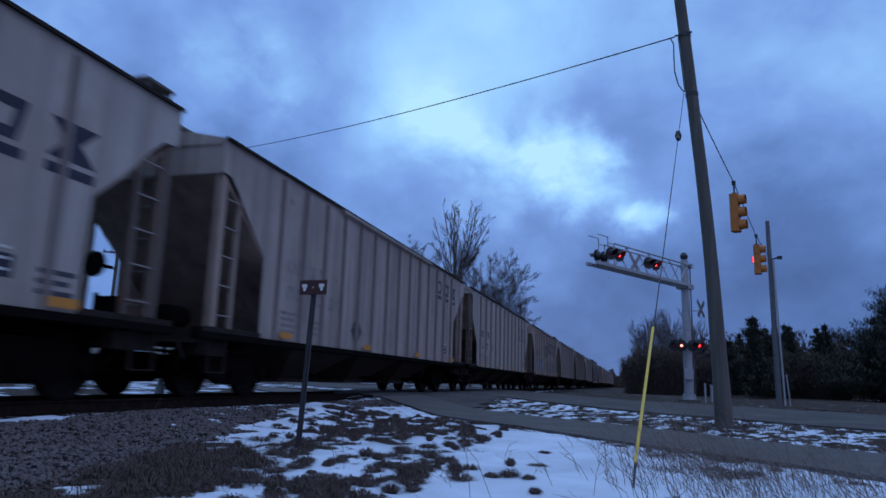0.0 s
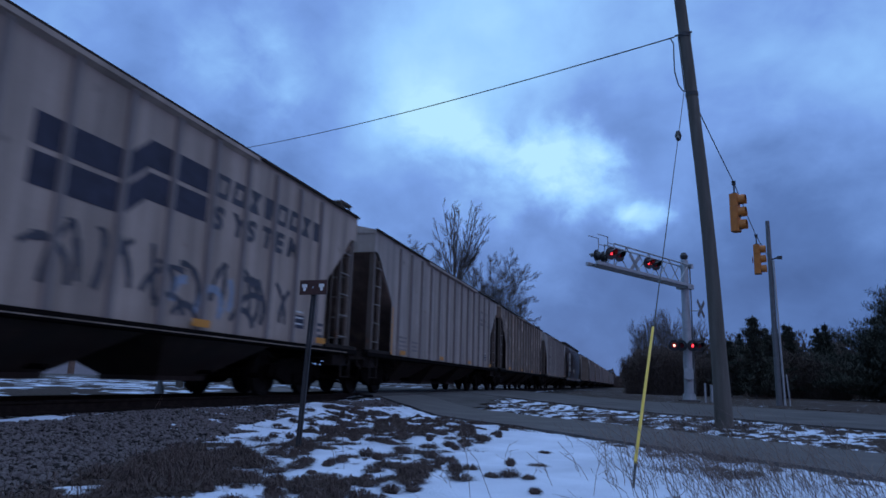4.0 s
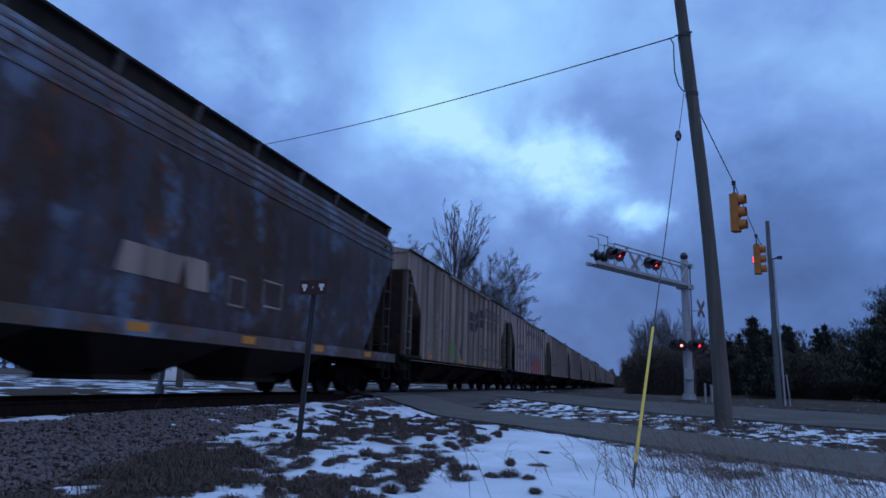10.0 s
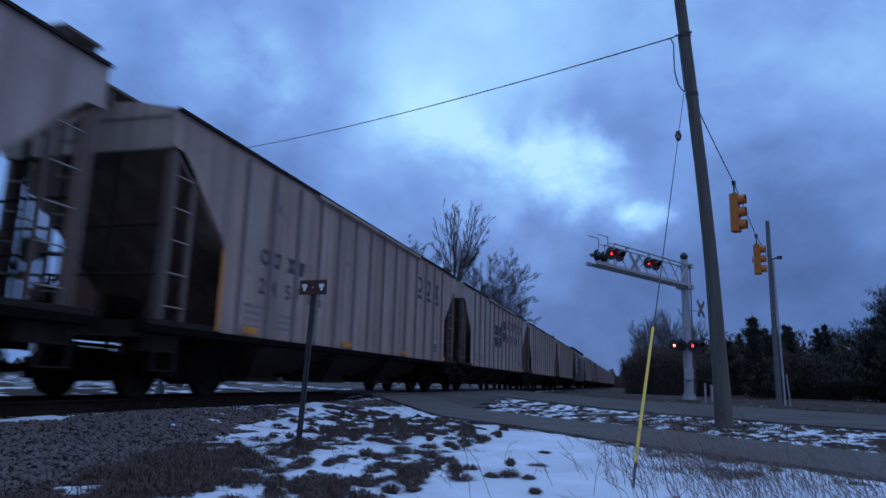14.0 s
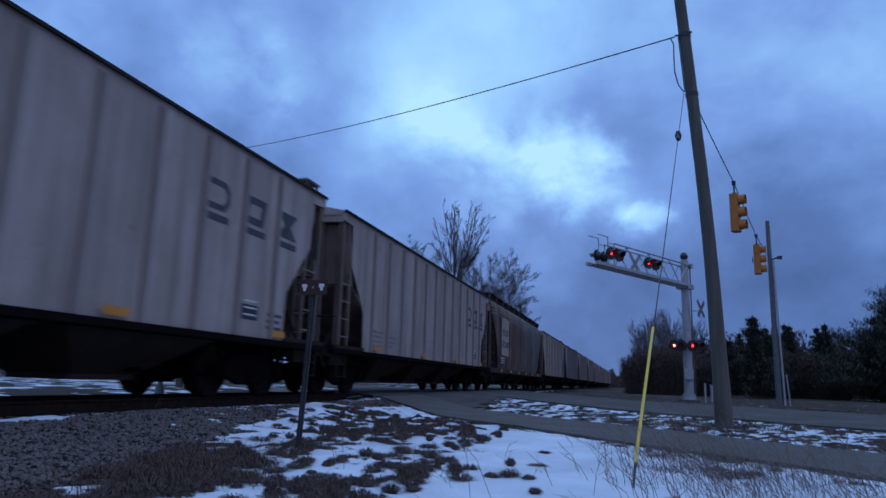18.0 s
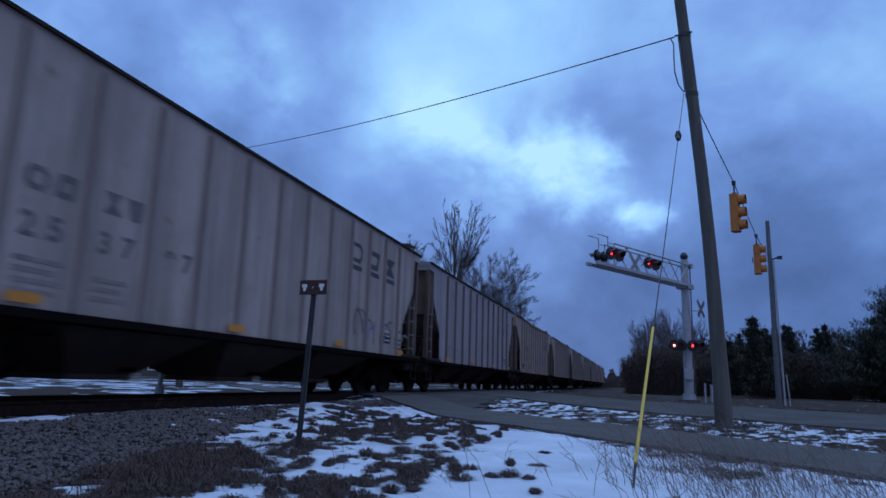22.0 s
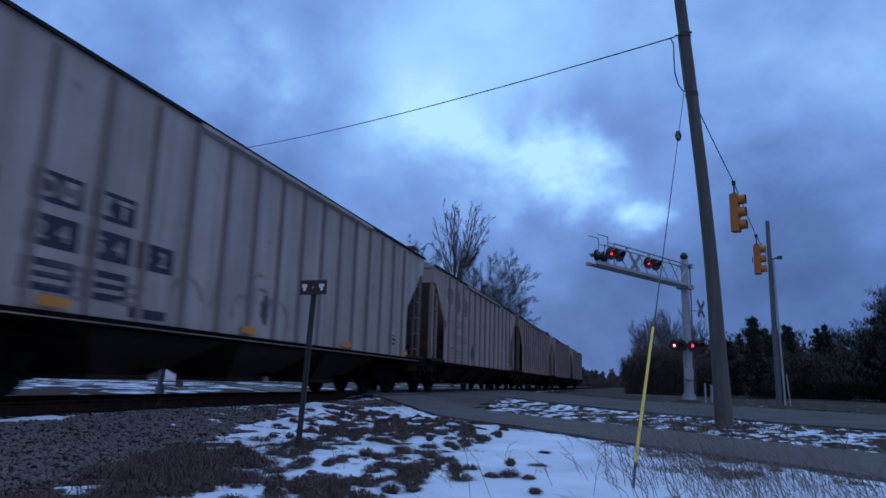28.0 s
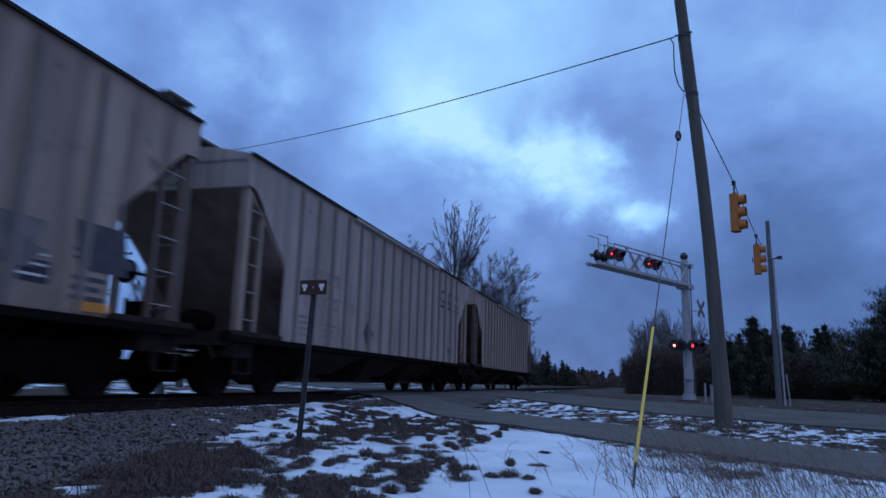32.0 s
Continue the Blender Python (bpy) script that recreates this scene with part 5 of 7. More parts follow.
# style, posts, paint, label
CARS = [
    ("bulk", 12, "pale", "pale grey covered hopper car with dark company mark"),
    ("bulk", 14, "grey", "weathered grey covered hopper car with dark diamond"),
    ("open", 12, "pale", "pale grey covered hopper car with open end frame"),
    ("bulk", 14, "beige", "tan covered hopper car with pale blue and black graffiti"),
    ("bulk", 13, "grey", "grey covered hopper car with rust stains"),
    ("bulk", 13, "rusty", "rust-streaked dark brown covered hopper car"),
    ("bulk", 14, "pale", "pale grey ribbed covered hopper car"),
    ("round", 0, "blue", "faded blue rounded hopper car with rust streaks and white panel"),
    ("bulk", 14, "streaked", "beige covered hopper car with dark bands and green graffiti"),
    ("bulk", 12, "grey", "grey covered hopper car with red and blue graffiti"),
    ("bulk", 14, "beige", "beige ribbed covered hopper car with dark marks"),
    ("bulk", 13, "pale", "pale covered hopper car with dark slanted company name"),
    ("open", 12, "grey", "grey covered hopper car with open end frame and rust"),
    ("open", 12, "grey", "grey wide-panelled covered hopper car"),
    ("round", 0, "umber", "dark brown rounded hopper car with white panel"),
    ("open", 12, "grey", "grey covered hopper car with dark scrawls"),
    ("open", 11, "white", "bluish white covered hopper car with dark side posts"),
    ("bulk", 14, "beige", "beige covered hopper car with blue graffiti"),
    ("bulk", 14, "grey", "grey ribbed covered hopper car with rusty top"),
    ("bulk", 15, "pale", "pale covered hopper car with navy stencil panels"),
    ("bulk", 13, "grey", "grey covered hopper car with smeared dark patches"),
    ("bulk", 14, "dirty", "grey-brown covered hopper car with black graffiti and orange stripes"),
    ("bulk", 17, "grey", "grey ribbed covered hopper car"),
    ("bulk", 19, "beige", "beige ribbed covered hopper car at the train's end"),
]


# the company mark: first shape's y, pitch, foot of the underline, height, width
COMPANY_MARK = {0: (13.04, 1.05, 2.58, 0.48, 0.74), 1: (13.5, 0.95, 3.12, 0.44, 0.64), 2: (13.15, 1.08, 2.80, 0.52, 0.72), 4: (13.55, 0.80, 2.78, 0.46, 0.66), 6: (11.85, 0.80, 3.00, 0.46, 0.66), 9: (11.65, 1.03, 2.90, 0.42, 0.70), 10: (12.4, 0.98, 2.86, 0.5, 0.70),
                12: (13.0, 1.19, 2.76, 0.50, 0.78), 13: (13.05, 1.12, 2.55, 0.60, 0.85), 15: (11.85, 1.2, 2.92, 0.48, 0.80), 16: (12.7, 1.2, 2.78, 0.46, 0.80), 17: (12.85, 1.0, 2.84, 0.42, 0.66), 18: (12.5, 1.0, 2.86, 0.46, 0.66), 22: (13.3, 0.95, 2.86, 0.44, 0.62), 23: (13.3, 0.95, 2.86, 0.44, 0.62)}
# the number: where each pair starts, and its figures where they can be read
NUMBER = {1: ((3.0, 3.95, 4.9), ""), 2: ((2.72, 3.86, 5.06), "253753"), 3: ((3.0, 3.85, 4.8), ""), 6: ((2.78, 3.68, 4.60), "246000"), 8: ((2.8, 3.78, 4.75), ""), 9: ((3.2, 4.28, 5.22), "245439"), 10: ((3.26, 4.25, 5.22), "245706"),
          12: ((2.92, 4.05, 5.30), "253762"), 15: ((2.85, 4.04, 5.30), "253797"), 17: ((3.72, 4.64, 5.60), "245395"), 18: ((3.0, 3.95, 4.9), ""), 20: ((3.0, 3.95, 4.9), ""), 22: ((3.0, 3.95, 4.9), ""), 23: ((3.0, 3.95, 4.9), "")}


def decorate(i, car, style):
    L = L_LONG if style == "round" else L_STD
    if style == "round":
        peeled(3.0, 1.7, 2.1, 1.95, i).done("white_panel", M_CREAM, car, "cream panel with the car's marks")
        report_marks(car, (3.2, 4.05, 4.4), "", M_LETTER, 0.34, 2.72, 2.12, x=1.610)
        label_plate(car, 2.9, 1.25, 1.1, 0.4, 1.575)
        reflectors(car, L, 6, 0.13, 0.42, 0.86, 1.626)
        if i == 7:
            Marks(1.606).bar(8.0, 1.62, 1.3, 0.42, 0.12).done("pale_patch", PAINT["dirty"], car, "worn cream patch")
            Marks(1.606).bar(9.5, 1.58, 0.55, 0.48, -0.08).done("pale_patch", PAINT["dirty"], car, "worn cream patch")
            for k, y in enumerate((10.6, 11.7)):
                Marks(1.606).ring(y, 1.45 + 0.1 * k, 0.5 + 0.2 * k, 0.5, 0.035).done("chalk_outline", PAINT["dirty"], car, "thin pale outline of a scrawl")
        else:
            Marks(1.606).bar(5.6, 1.6, 0.12, 0.6).done("orange_stripe", M_YELLOW, car, "orange stripe")
        return
    if i < 22:
        reflectors(car, L)
    if i in COMPANY_MARK:
        big_mark(car, *COMPANY_MARK[i], M_NAVY if i in (0, 6, 9) else M_FADED if i in (4, 16, 23) else M_LETTER)
    if i in (3, 8, 11):
        logo_bands(car, *{3: (8.05, 2.36, 3.3, 1.18), 8: (8.45, 2.40, 3.40, 1.07), 11: (7.1, 2.06, 3.4, 1.42)}[i])
        word_bars(car, {3: ((11.5, 3.16, 8, 0.50, 0.40), (11.5, 2.62, 6, 0.50, 0.40)), 8: ((11.6, 3.22, 8, 0.53, 0.44), (11.55, 2.66, 6, 0.50, 0.44)), 11: ((10.6, 3.15, 8, 0.60, 0.46), (10.5, 2.40, 6, 0.57, 0.46))}[i])
    if i in NUMBER:
        report_marks(car, *NUMBER[i], M_GRAPHITE if i == 15 else M_FADED if i in (1, 8, 18, 20, 22, 23) else M_LETTER)
    data_lines(car, 2.85, 1.50, 0.7, 4, M_FADED)
    data_lines(car, 4.0, 1.42, 0.6, 3, M_FADED)
    label_plate(car, L - 3.6, 1.28, 0.52, 0.26)
    if i % 3 != 1:
        data_lines(car, L - 2.75, 1.40, 0.55, 3)
    if i in (3, 6, 8, 19):
        part("sill_lip", cached("sill_lip", lambda: Shape().box(1.642, 1.652, 1.0, L_STD - 1.0, 0.905, 0.92).mesh("sill_lip", PAINT["dirty"])), car, "pale lip along the side sill")
    if i in (0, 4, 10, 18):
        Marks(1.662).bar(1.95, 1.0, 0.09, 1.3).done("orange_stripe", M_YELLOW, car, "orange stripe")
    if i in (1, 9, 17, 20, 22):
        Marks().diamond(6.6, 1.45, 0.34).done("diamond_mark", M_LETTER, car, "dark diamond mark")
    if i == 3:
        scrawl(car, 2.9, 6.9, 1.15, 2.15, 15, 0.17, M_PALEBLUE, "pale blue spray-painted stroke", 31)
        scrawl(car, 8.3, 14.2, 1.15, 2.10, 22, 0.10, M_LETTER, "black spray-painted stroke", 47)
        scrawl(car, 10.5, 12.5, 1.20, 1.90, 4, 0.14, M_PALEBLUE, "pale blue spray-painted stroke", 12)
    if i == 8:
        graffiti(car, [(5.9, 1.45, 0.9, 0.85), (6.5, 1.4, 0.7, 0.7)], M_GREEN, "green spray paint")
        Marks().diamond(7.5, 1.5, 0.34).done("diamond_mark", M_LETTER, car, "dark diamond mark")
        for y, w, h in ((10.9, 0.7, 0.6), (11.8, 0.5, 0.5), (12.6, 0.8, 0.55), (13.7, 0.6, 0.5)):
            Marks(1.5925).ring(y, 1.3, w, h, 0.07).bar(y + 0.1, 1.25, 0.08, h + 0.15, 0.25).done("spray_outline", M_GRAPHITE, car, "smudged grey scrawl")
    if i == 9:
        graffiti(car, [(8.5, 1.78, 1.4, 1.4), (12.1, 1.8, 1.4, 1.2), (10.4, 1.95, 2.0, 0.9)], M_BLUE, "blue outline of spray paint")
        for k, y in enumerate((8.9, 9.75, 10.6, 11.4, 12.2)):
            Marks(1.5965).blob(y, 1.52, 1.35, 1.15, 40 + k).done("spray_paint", M_RED, car, "red spray-painted lettering shapes")
        for k, (y, w) in enumerate(((9.0, 0.5), (10.7, 0.4), (12.0, 0.6))):
            Marks(1.6005).blob(y, 1.3, w, 0.3, 90 + k).done("spray_paint", M_YELLOW if k % 2 == 0 else M_PALEBLUE, car, "yellow and pale highlight of the spray paint")
        for k in range(6):
            Marks().bar(6.4 + 1.1 * k, 3.25 + 0.1 * (k % 2), 0.7, 0.36, 0.22).done("faded_block", M_GRAPHITE, car, "faded grey block of an old name")
    if i == 13:
        for y, w, h in ((4.2, 0.7, 0.5), (7.6, 0.9, 0.4), (10.6, 0.6, 0.5), (11.4, 0.5, 0.6)):
            Marks(1.5925).ring(y, 1.2, w, h, 0.035).done("spray_outline", M_PALEBLUE, car, "thin faded blue scrawl")
    if i == 15:
        scrawl(car, 12.2, 16.0, 1.2, 2.0, 9, 0.07, M_GRAPHITE, "faint dark spray-painted stroke", 61)
        scrawl(car, 12.8, 13.8, 1.25, 1.8, 3, 0.09, M_PURPLE, "faint purple spray-painted stroke", 8)
    if i == 17:
        Marks(1.5925).ring(11.0, 1.72, 0.62, 0.75, 0.15).ring(11.75, 1.70, 0.5, 0.62, 0.14).bar(12.3, 1.66, 0.16, 0.66, 0.05).bar(12.55, 1.75, 0.16, 0.5, 0.3).bar(13.0, 1.72, 0.35, 0.12).bar(13.1, 1.95, 0.5, 0.12).done("spray_paint", M_BLUE, car, "blue spray-painted outline")
        Marks(1.5925).bar(8.5, 1.62, 0.66, 0.3, 0.1).bar(8.6, 1.35, 0.3, 0.25).done("spray_paint", M_LETTER, car, "black spray paint")
        Marks(1.592).bar(2.85, 1.22, 0.72, 0.26).done("stencil_plate", M_NAVY, car, "navy stencil panel")
    if i == 19:
        for r, n in enumerate((2, 3, 2)):
            for c in range(n):
                y, z = (2.54, 3.45, 4.32)[c], 2.22 - r * 0.51
                Marks().bar(y, z, 0.76, 0.37).done("stencil_plate", M_NAVY, car, "navy stencil panel")
                if r == 1:
                    for d, figure in enumerate("245452"[2 * c:2 * c + 2]):
                        part("numeral", cached(("plate", figure), lambda: numeral(figure, 0.21, M_CREAM)), car, "white painted figure " + figure, pose(1.594, y + 0.11 + 0.33 * d, z + 0.08))
                elif r == 0:
                    b = Marks(1.592)
                    if c == 0:
                        lozenge(octagon(b, y + 0.08, z + 0.06, 0.27, 0.25, 0.055), y + 0.42, z + 0.06, 0.26, 0.25)
                    else:
                        hourglass(b, y + 0.08, z + 0.06, 0.27, 0.25).bar(y + 0.42, z + 0.25, 0.26, 0.06).bar(y + 0.51, z + 0.06, 0.08, 0.17)
                    b.done("mark_shape", M_CREAM, car, "white painted shape")
                else:
                    Marks(1.592).bar(y + 0.08, z + 0.22, 0.6, 0.06).bar(y + 0.08, z + 0.09, 0.6, 0.06).done("plate_line", M_CREAM, car, "white stencilled lines")
        Marks(1.592).bar(4.28, 1.04, 0.75, 0.13).done("stencil_plate", M_NAVY, car, "navy stencil panel")
        scrawl(car, 5.6, 9.2, 1.2, 2.1, 9, 0.075, M_FADED, "smudged grey spray-painted stroke", 5)
        graffiti(car, [(7.75, 1.5, 0.34, 0.62)], M_LETTER, "black spray paint")
    if i == 20:
        graffiti(car, [(2.8, 3.4, 0.9, 0.8), (4.0, 3.3, 0.8, 0.9), (5.2, 3.2, 0.8, 0.9)], M_GRAPHITE, "smeared dark patches")
        data_lines(car, 8.5, 2.78, 0.6, 3, M_FADED)
        Marks().bar(1.95, 2.2, 0.45, 0.26).done("red_card", M_CARD, car, "small red card on the end sheet")
    if i == 21:
        octagon(Marks(), 3.1, 2.36, 0.42, 0.30, 0.08).done("mark_shape", M_LETTER, car)
        lozenge(Marks(), 3.98, 2.36, 0.36, 0.30).done("mark_shape", M_LETTER, car)
        for y, w in ((7.65, 0.8), (9.6, 1.1)):
            Marks(1.5925).ring(y, 2.95, w, 0.5, 0.15).done("spray_paint", M_GRAPHITE, car, "smudged dark spray-painted square")
        for k, (y, z, w, h) in enumerate(((4.37, 1.41, 0.31, 0.46), (6.32, 1.48, 0.35, 0.42), (6.86, 1.64, 0.38, 0.64), (7.38, 1.82, 0.44, 0.76), (8.08, 1.41, 0.42, 0.60), (10.59, 1.40, 0.57, 0.90), (11.42, 1.68, 0.72, 1.15), (12.76, 1.96, 0.74, 0.94), (13.93, 1.44, 0.80, 0.56), (15.33, 1.54, 0.92, 0.59), (5.58, 1.64, 0.52, 0.19))):
            Marks(1.5925).bar(y, z, w * 0.9, h, 0.12 * (-1) ** k).blob(y + w * 0.5, z + h * 0.3, w * 1.2, h * 0.5, 60 + k).done("spray_paint", M_GRAPHITE if k % 3 else M_LETTER, car, "dark spray-painted stroke")
        graffiti(car, [(2.9, 1.30, 0.75, 0.42), (6.25, 1.25, 0.34, 0.6), (5.6, 1.12, 0.6, 0.16)], M_YELLOW, "orange patches")
        Marks(1.5925).bar(2.45, 1.15, 0.14, 0.85).done("orange_stripe", M_YELLOW, car, "orange stripe")


def build_train():
    out = []
    for i, (style, ribs, paint, label) in enumerate(CARS):
        if style == "round":
            car, wheels = round_car(i, paint, label)
        else:
            car, wheels = hopper_car(i, style, ribs, paint, label)
        decorate(i, car, style)
        L = L_LONG if style == "round" else L_STD
        out.append((car, wheels, REAR[i] - (L - END_GAP)))
    return out


TRAIN = build_train()

# ---- crossing signals, poles and wires ----
RED_LAMPS = {"a": [], "b": []}


def z_at(x, y):
    return float(land_z(np.array([float(x)]), np.array([float(y)]))[0])


def flasher(parent, m, phase, lit=None):
    """One flashing lamp: dark disc, housing, hood, and an added turning disc with one glowing face. It faces -y."""
    disc = cached("flash_disc", lambda: Shape().lathe([(0.02, 0.26), (0.035, 0.26), (0.035, 0.12), (0.02, 0.12)], 24, "y").mesh("backing_disc", M_BLACK))
    head = part("lamp_head", disc, parent, "black round flasher lamp", m)

    def hood():
        s = Shape()
        n = 14
        v, f = [], []
        for k, (y, r) in enumerate(((0.02, 0.15), (-0.36, 0.14))):
            for rr in (r, r - 0.008):
                for i in range(n + 1):
                    a = math.pi * (-0.12 + 1.24 * i / n)
                    yy = y if k == 0 else y + 0.16 * (1 - math.sin(max(0, min(math.pi, a))))
                    v.append((rr * math.cos(a), yy, rr * math.sin(a)))
        q = n + 1
        for i in range(n):
            f += [(i, i + 1, 2 * q + i + 1, 2 * q + i), (q + i, q + i + 1, 3 * q + i + 1, 3 * q + i), (2 * q + i, 2 * q + i + 1, 3 * q + i + 1, 3 * q + i)]
        return s.add(v, f).mesh("hood", M_BLACK)

    part("hood", cached("hood", hood), head)
    part("housing", cached("housing", lambda: Shape().lathe([(0.036, 0.17), (0.14, 0.165), (0.22, 0.10), (0.24, 0.04)], 16, "y").mesh("housing", M_BLACK)), head)

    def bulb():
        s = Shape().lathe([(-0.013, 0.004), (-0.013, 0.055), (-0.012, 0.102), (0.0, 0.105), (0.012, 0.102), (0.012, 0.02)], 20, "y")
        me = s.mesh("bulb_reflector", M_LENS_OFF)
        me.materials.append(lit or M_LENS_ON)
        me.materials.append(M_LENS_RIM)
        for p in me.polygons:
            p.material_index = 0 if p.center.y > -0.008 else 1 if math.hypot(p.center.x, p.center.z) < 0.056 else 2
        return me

    b = part("bulb_reflector", cached(("bulb", lit.name if lit else ""), bulb), head, "red disc whose glowing face turns forward to flash", pose(0, 0.012, 0))
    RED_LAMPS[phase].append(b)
    return head


M_POLE_STEEL = plain("dull_dark_steel", (0.12, 0.12, 0.125), 0.6, 0.3, spread=0.3)


def crossbuck(parent, m, label="white crossbuck sign", mat=M_SIGNWHITE):
    s = Shape()
    for a in (45, -45):
        c = Shape().box(-0.52, 0.52, -0.006, 0.006, -0.10, 0.10)
        k = Matrix.Rotation(radians(a), 4, "Y") @ pose(0, 0.007 * (1 if a > 0 else -1), 0)
        c.move(k)
        s.add(c.v, c.f)
    return part("crossbuck", cached(("crossbuck", mat.name), lambda: s.mesh("crossbuck", mat)), parent, label, m)


def cantilever_signal():
    mx, my = 2.50, 34.0
    z0 = z_at(mx, my)
    g = thing("cantilever_signal", pose(mx, my, z0), "galvanised cantilever crossing signal with red flashers over the road", "crossing signal")
    part("mast", Shape().tube((0, 0, 0.1), (0, 0, 6.65), 0.22, 0.17, 14).tube((0, 0, 0.0), (0, 0, 0.35), 0.32, 0.28, 14).mesh("mast", M_GALV, False), g)
    part("foundation", Shape().box(-0.45, 0.45, -0.45, 0.45, -0.3, 0.08, 0.05).mesh("foundation", M_PATH), g, "concrete base")
    part("bell", Shape().lathe([(6.65, 0.05), (6.72, 0.16), (6.86, 0.19), (7.0, 0.10), (7.02, 0.03)], 16, "z").mesh("bell", M_BLACK), g, "dark warning bell")
    ang = math.degrees(math.atan2(-6.5, -4.05))
    # arm: local x runs along the truss
    arm = part("arm", Shape().box(-0.3, 7.55, -0.30, -0.18, -0.03, 0.1).box(-0.3, 7.55, 0.18, 0.30, -0.03, 0.1).mesh("arm", M_GALV), g, m=pose(0, 0, 5.45 - z0, 0, -0.5, ang))
    deck = Shape()
    for i in range(25):
        deck.box(0.2 + i * 0.29, 0.32 + i * 0.29, -0.178, 0.178, 0.03, 0.06)
    part("walkway", deck.mesh("walkway", M_GALV), arm)
    for yy in (-0.23, 0.23):
        t = Shape().tube((-0.2, yy, 1.02), (6.3, yy, 1.02), 0.035, n=8)
        part("top_chord", t.mesh("top_chord", M_GALV), arm)
        for i in range(7):
            x0, x1 = 0.1 + i * 0.88, 0.1 + (i + 1) * 0.88
            part("brace", Shape().tube((x0, yy, 0.1 if i % 2 else 1.0), (x1, yy, 1.0 if i % 2 else 0.1), 0.022, n=6).mesh("brace", M_GALV), arm)
        part("rail_post", Shape().tube((6.3, yy, 0.1), (6.3, yy, 1.02), 0.025, n=6).mesh("rail_post", M_GALV), arm)
        part("hand_rail", Shape().line([(6.75, yy, 0.1), (6.75, yy, 1.22), (7.45, yy, 1.22)], 0.022, 6).tube((6.3, yy, 0.98), (6.75, yy, 0.98), 0.02, n=6).mesh("hand_rail", M_GALV), arm)
    part("tie_bars", Shape().box(-0.3, -0.1, -0.3, 0.3, 0.9, 1.1).box(-0.3, 0.3, -0.3, 0.3, -0.12, 0.0).mesh("tie_bars", M_GALV), arm)
    # lamps face the traffic coming up the road
    face = 58.0
    d = Vector((-4.05, -6.5, 0)).normalized()
    for q, pairs in ((0.825, (-0.22, 0.22)), (0.45, (-0.22, 0.22))):
        c = d * (7.66 * q)
        right = Vector((math.cos(radians(face)), math.sin(radians(face)), 0))
        for k, off in enumerate(pairs):
            p = c + right * (off * 1.35) + Vector((0, 0, 6.02 - z0)) - Vector((0.637, -0.771, 0)) * -0.42
            flasher(g, pose(p.x, p.y, p.z, 0, 0, 38.0), "a" if k == 0 else "b")
            part("bracket", Shape().tube(p, p - Vector((0.637, -0.771, 0)) * 0.45, 0.03, n=6).mesh("bracket", M_BLACK), g)
    # a pair turned to the other approach at the arm's end
    c = d * 6.6
    for k, off in enumerate((-0.24, 0.24)):
        p = c + Vector((right.x * off, right.y * off, 6.0 - z0)) + Vector((-0.637, 0.771, 0)) * 0.35
        flasher(g, pose(p.x, p.y, p.z, 0, 0, face + 180), "a" if k == 0 else "b")
        part("bracket", Shape().tube(p, p + Vector((0.637, -0.771, 0)) * 0.35, 0.03, n=6).mesh("bracket", M_BLACK), g)
    # lamps lower on the mast
    part("cross_arm", Shape().tube((-0.75, -0.2, 2.62), (0.75, -0.2, 2.62), 0.04, n=8).mesh("cross_arm", M_BLACK), g)
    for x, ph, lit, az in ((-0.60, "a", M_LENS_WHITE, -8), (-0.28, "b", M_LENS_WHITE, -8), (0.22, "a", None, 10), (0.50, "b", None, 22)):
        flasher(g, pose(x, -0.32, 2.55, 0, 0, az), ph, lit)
    crossbuck(g, pose(0.66, -0.1, 4.28, 0, 0, 62), "dull grey back of a crossbuck sign", M_POLE_STEEL)
    q = d * 4.35
    crossbuck(g, pose(q.x, q.y, 5.98 - z0, 0, 0, face), "white crossbuck sign on the arm", M_GALV)
    part("mast_conduit", Shape().tube((0.26, -0.05, 0.3), (0.24, -0.05, 6.3), 0.03, n=6).mesh("mast_conduit", M_POLE_STEEL), g, "dark conduit down the mast")
    part("sign_bracket", Shape().tube((0, 0, 4.2), (0.66, -0.06, 4.2), 0.025, n=6).mesh("sign_bracket", M_GALV), g)
    part("junction_box", Shape().box(-0.2, 0.2, -0.34, -0.14, 1.0, 1.5, 0.02).mesh("junction_box", M_GALV), g)
    cab = thing("signal_cabinet", pose(3.6, 33.6, z_at(3.6, 33.6)), "small white metal equipment cabinet by the mast", "cabinet")
    part("cabinet_body", Shape().box(-0.22, 0.22, -0.2, 0.2, 0, 0.75, 0.02).mesh("cabinet_body", M_GALV), cab)
    part("cabinet_lid", Shape().box(-0.25, 0.25, -0.23, 0.23, 0.752, 0.79, 0.02).mesh("cabinet_lid", M_GALV), cab)
    pst = thing("marker_post", pose(3.15, 33.4, z_at(3.15, 33.4)), "thin white marker post beside the cabinet", "post")
    part("post", Shape().box(-0.04, 0.04, -0.03, 0.03, 0, 0.85).mesh("post", M_GALV), pst)


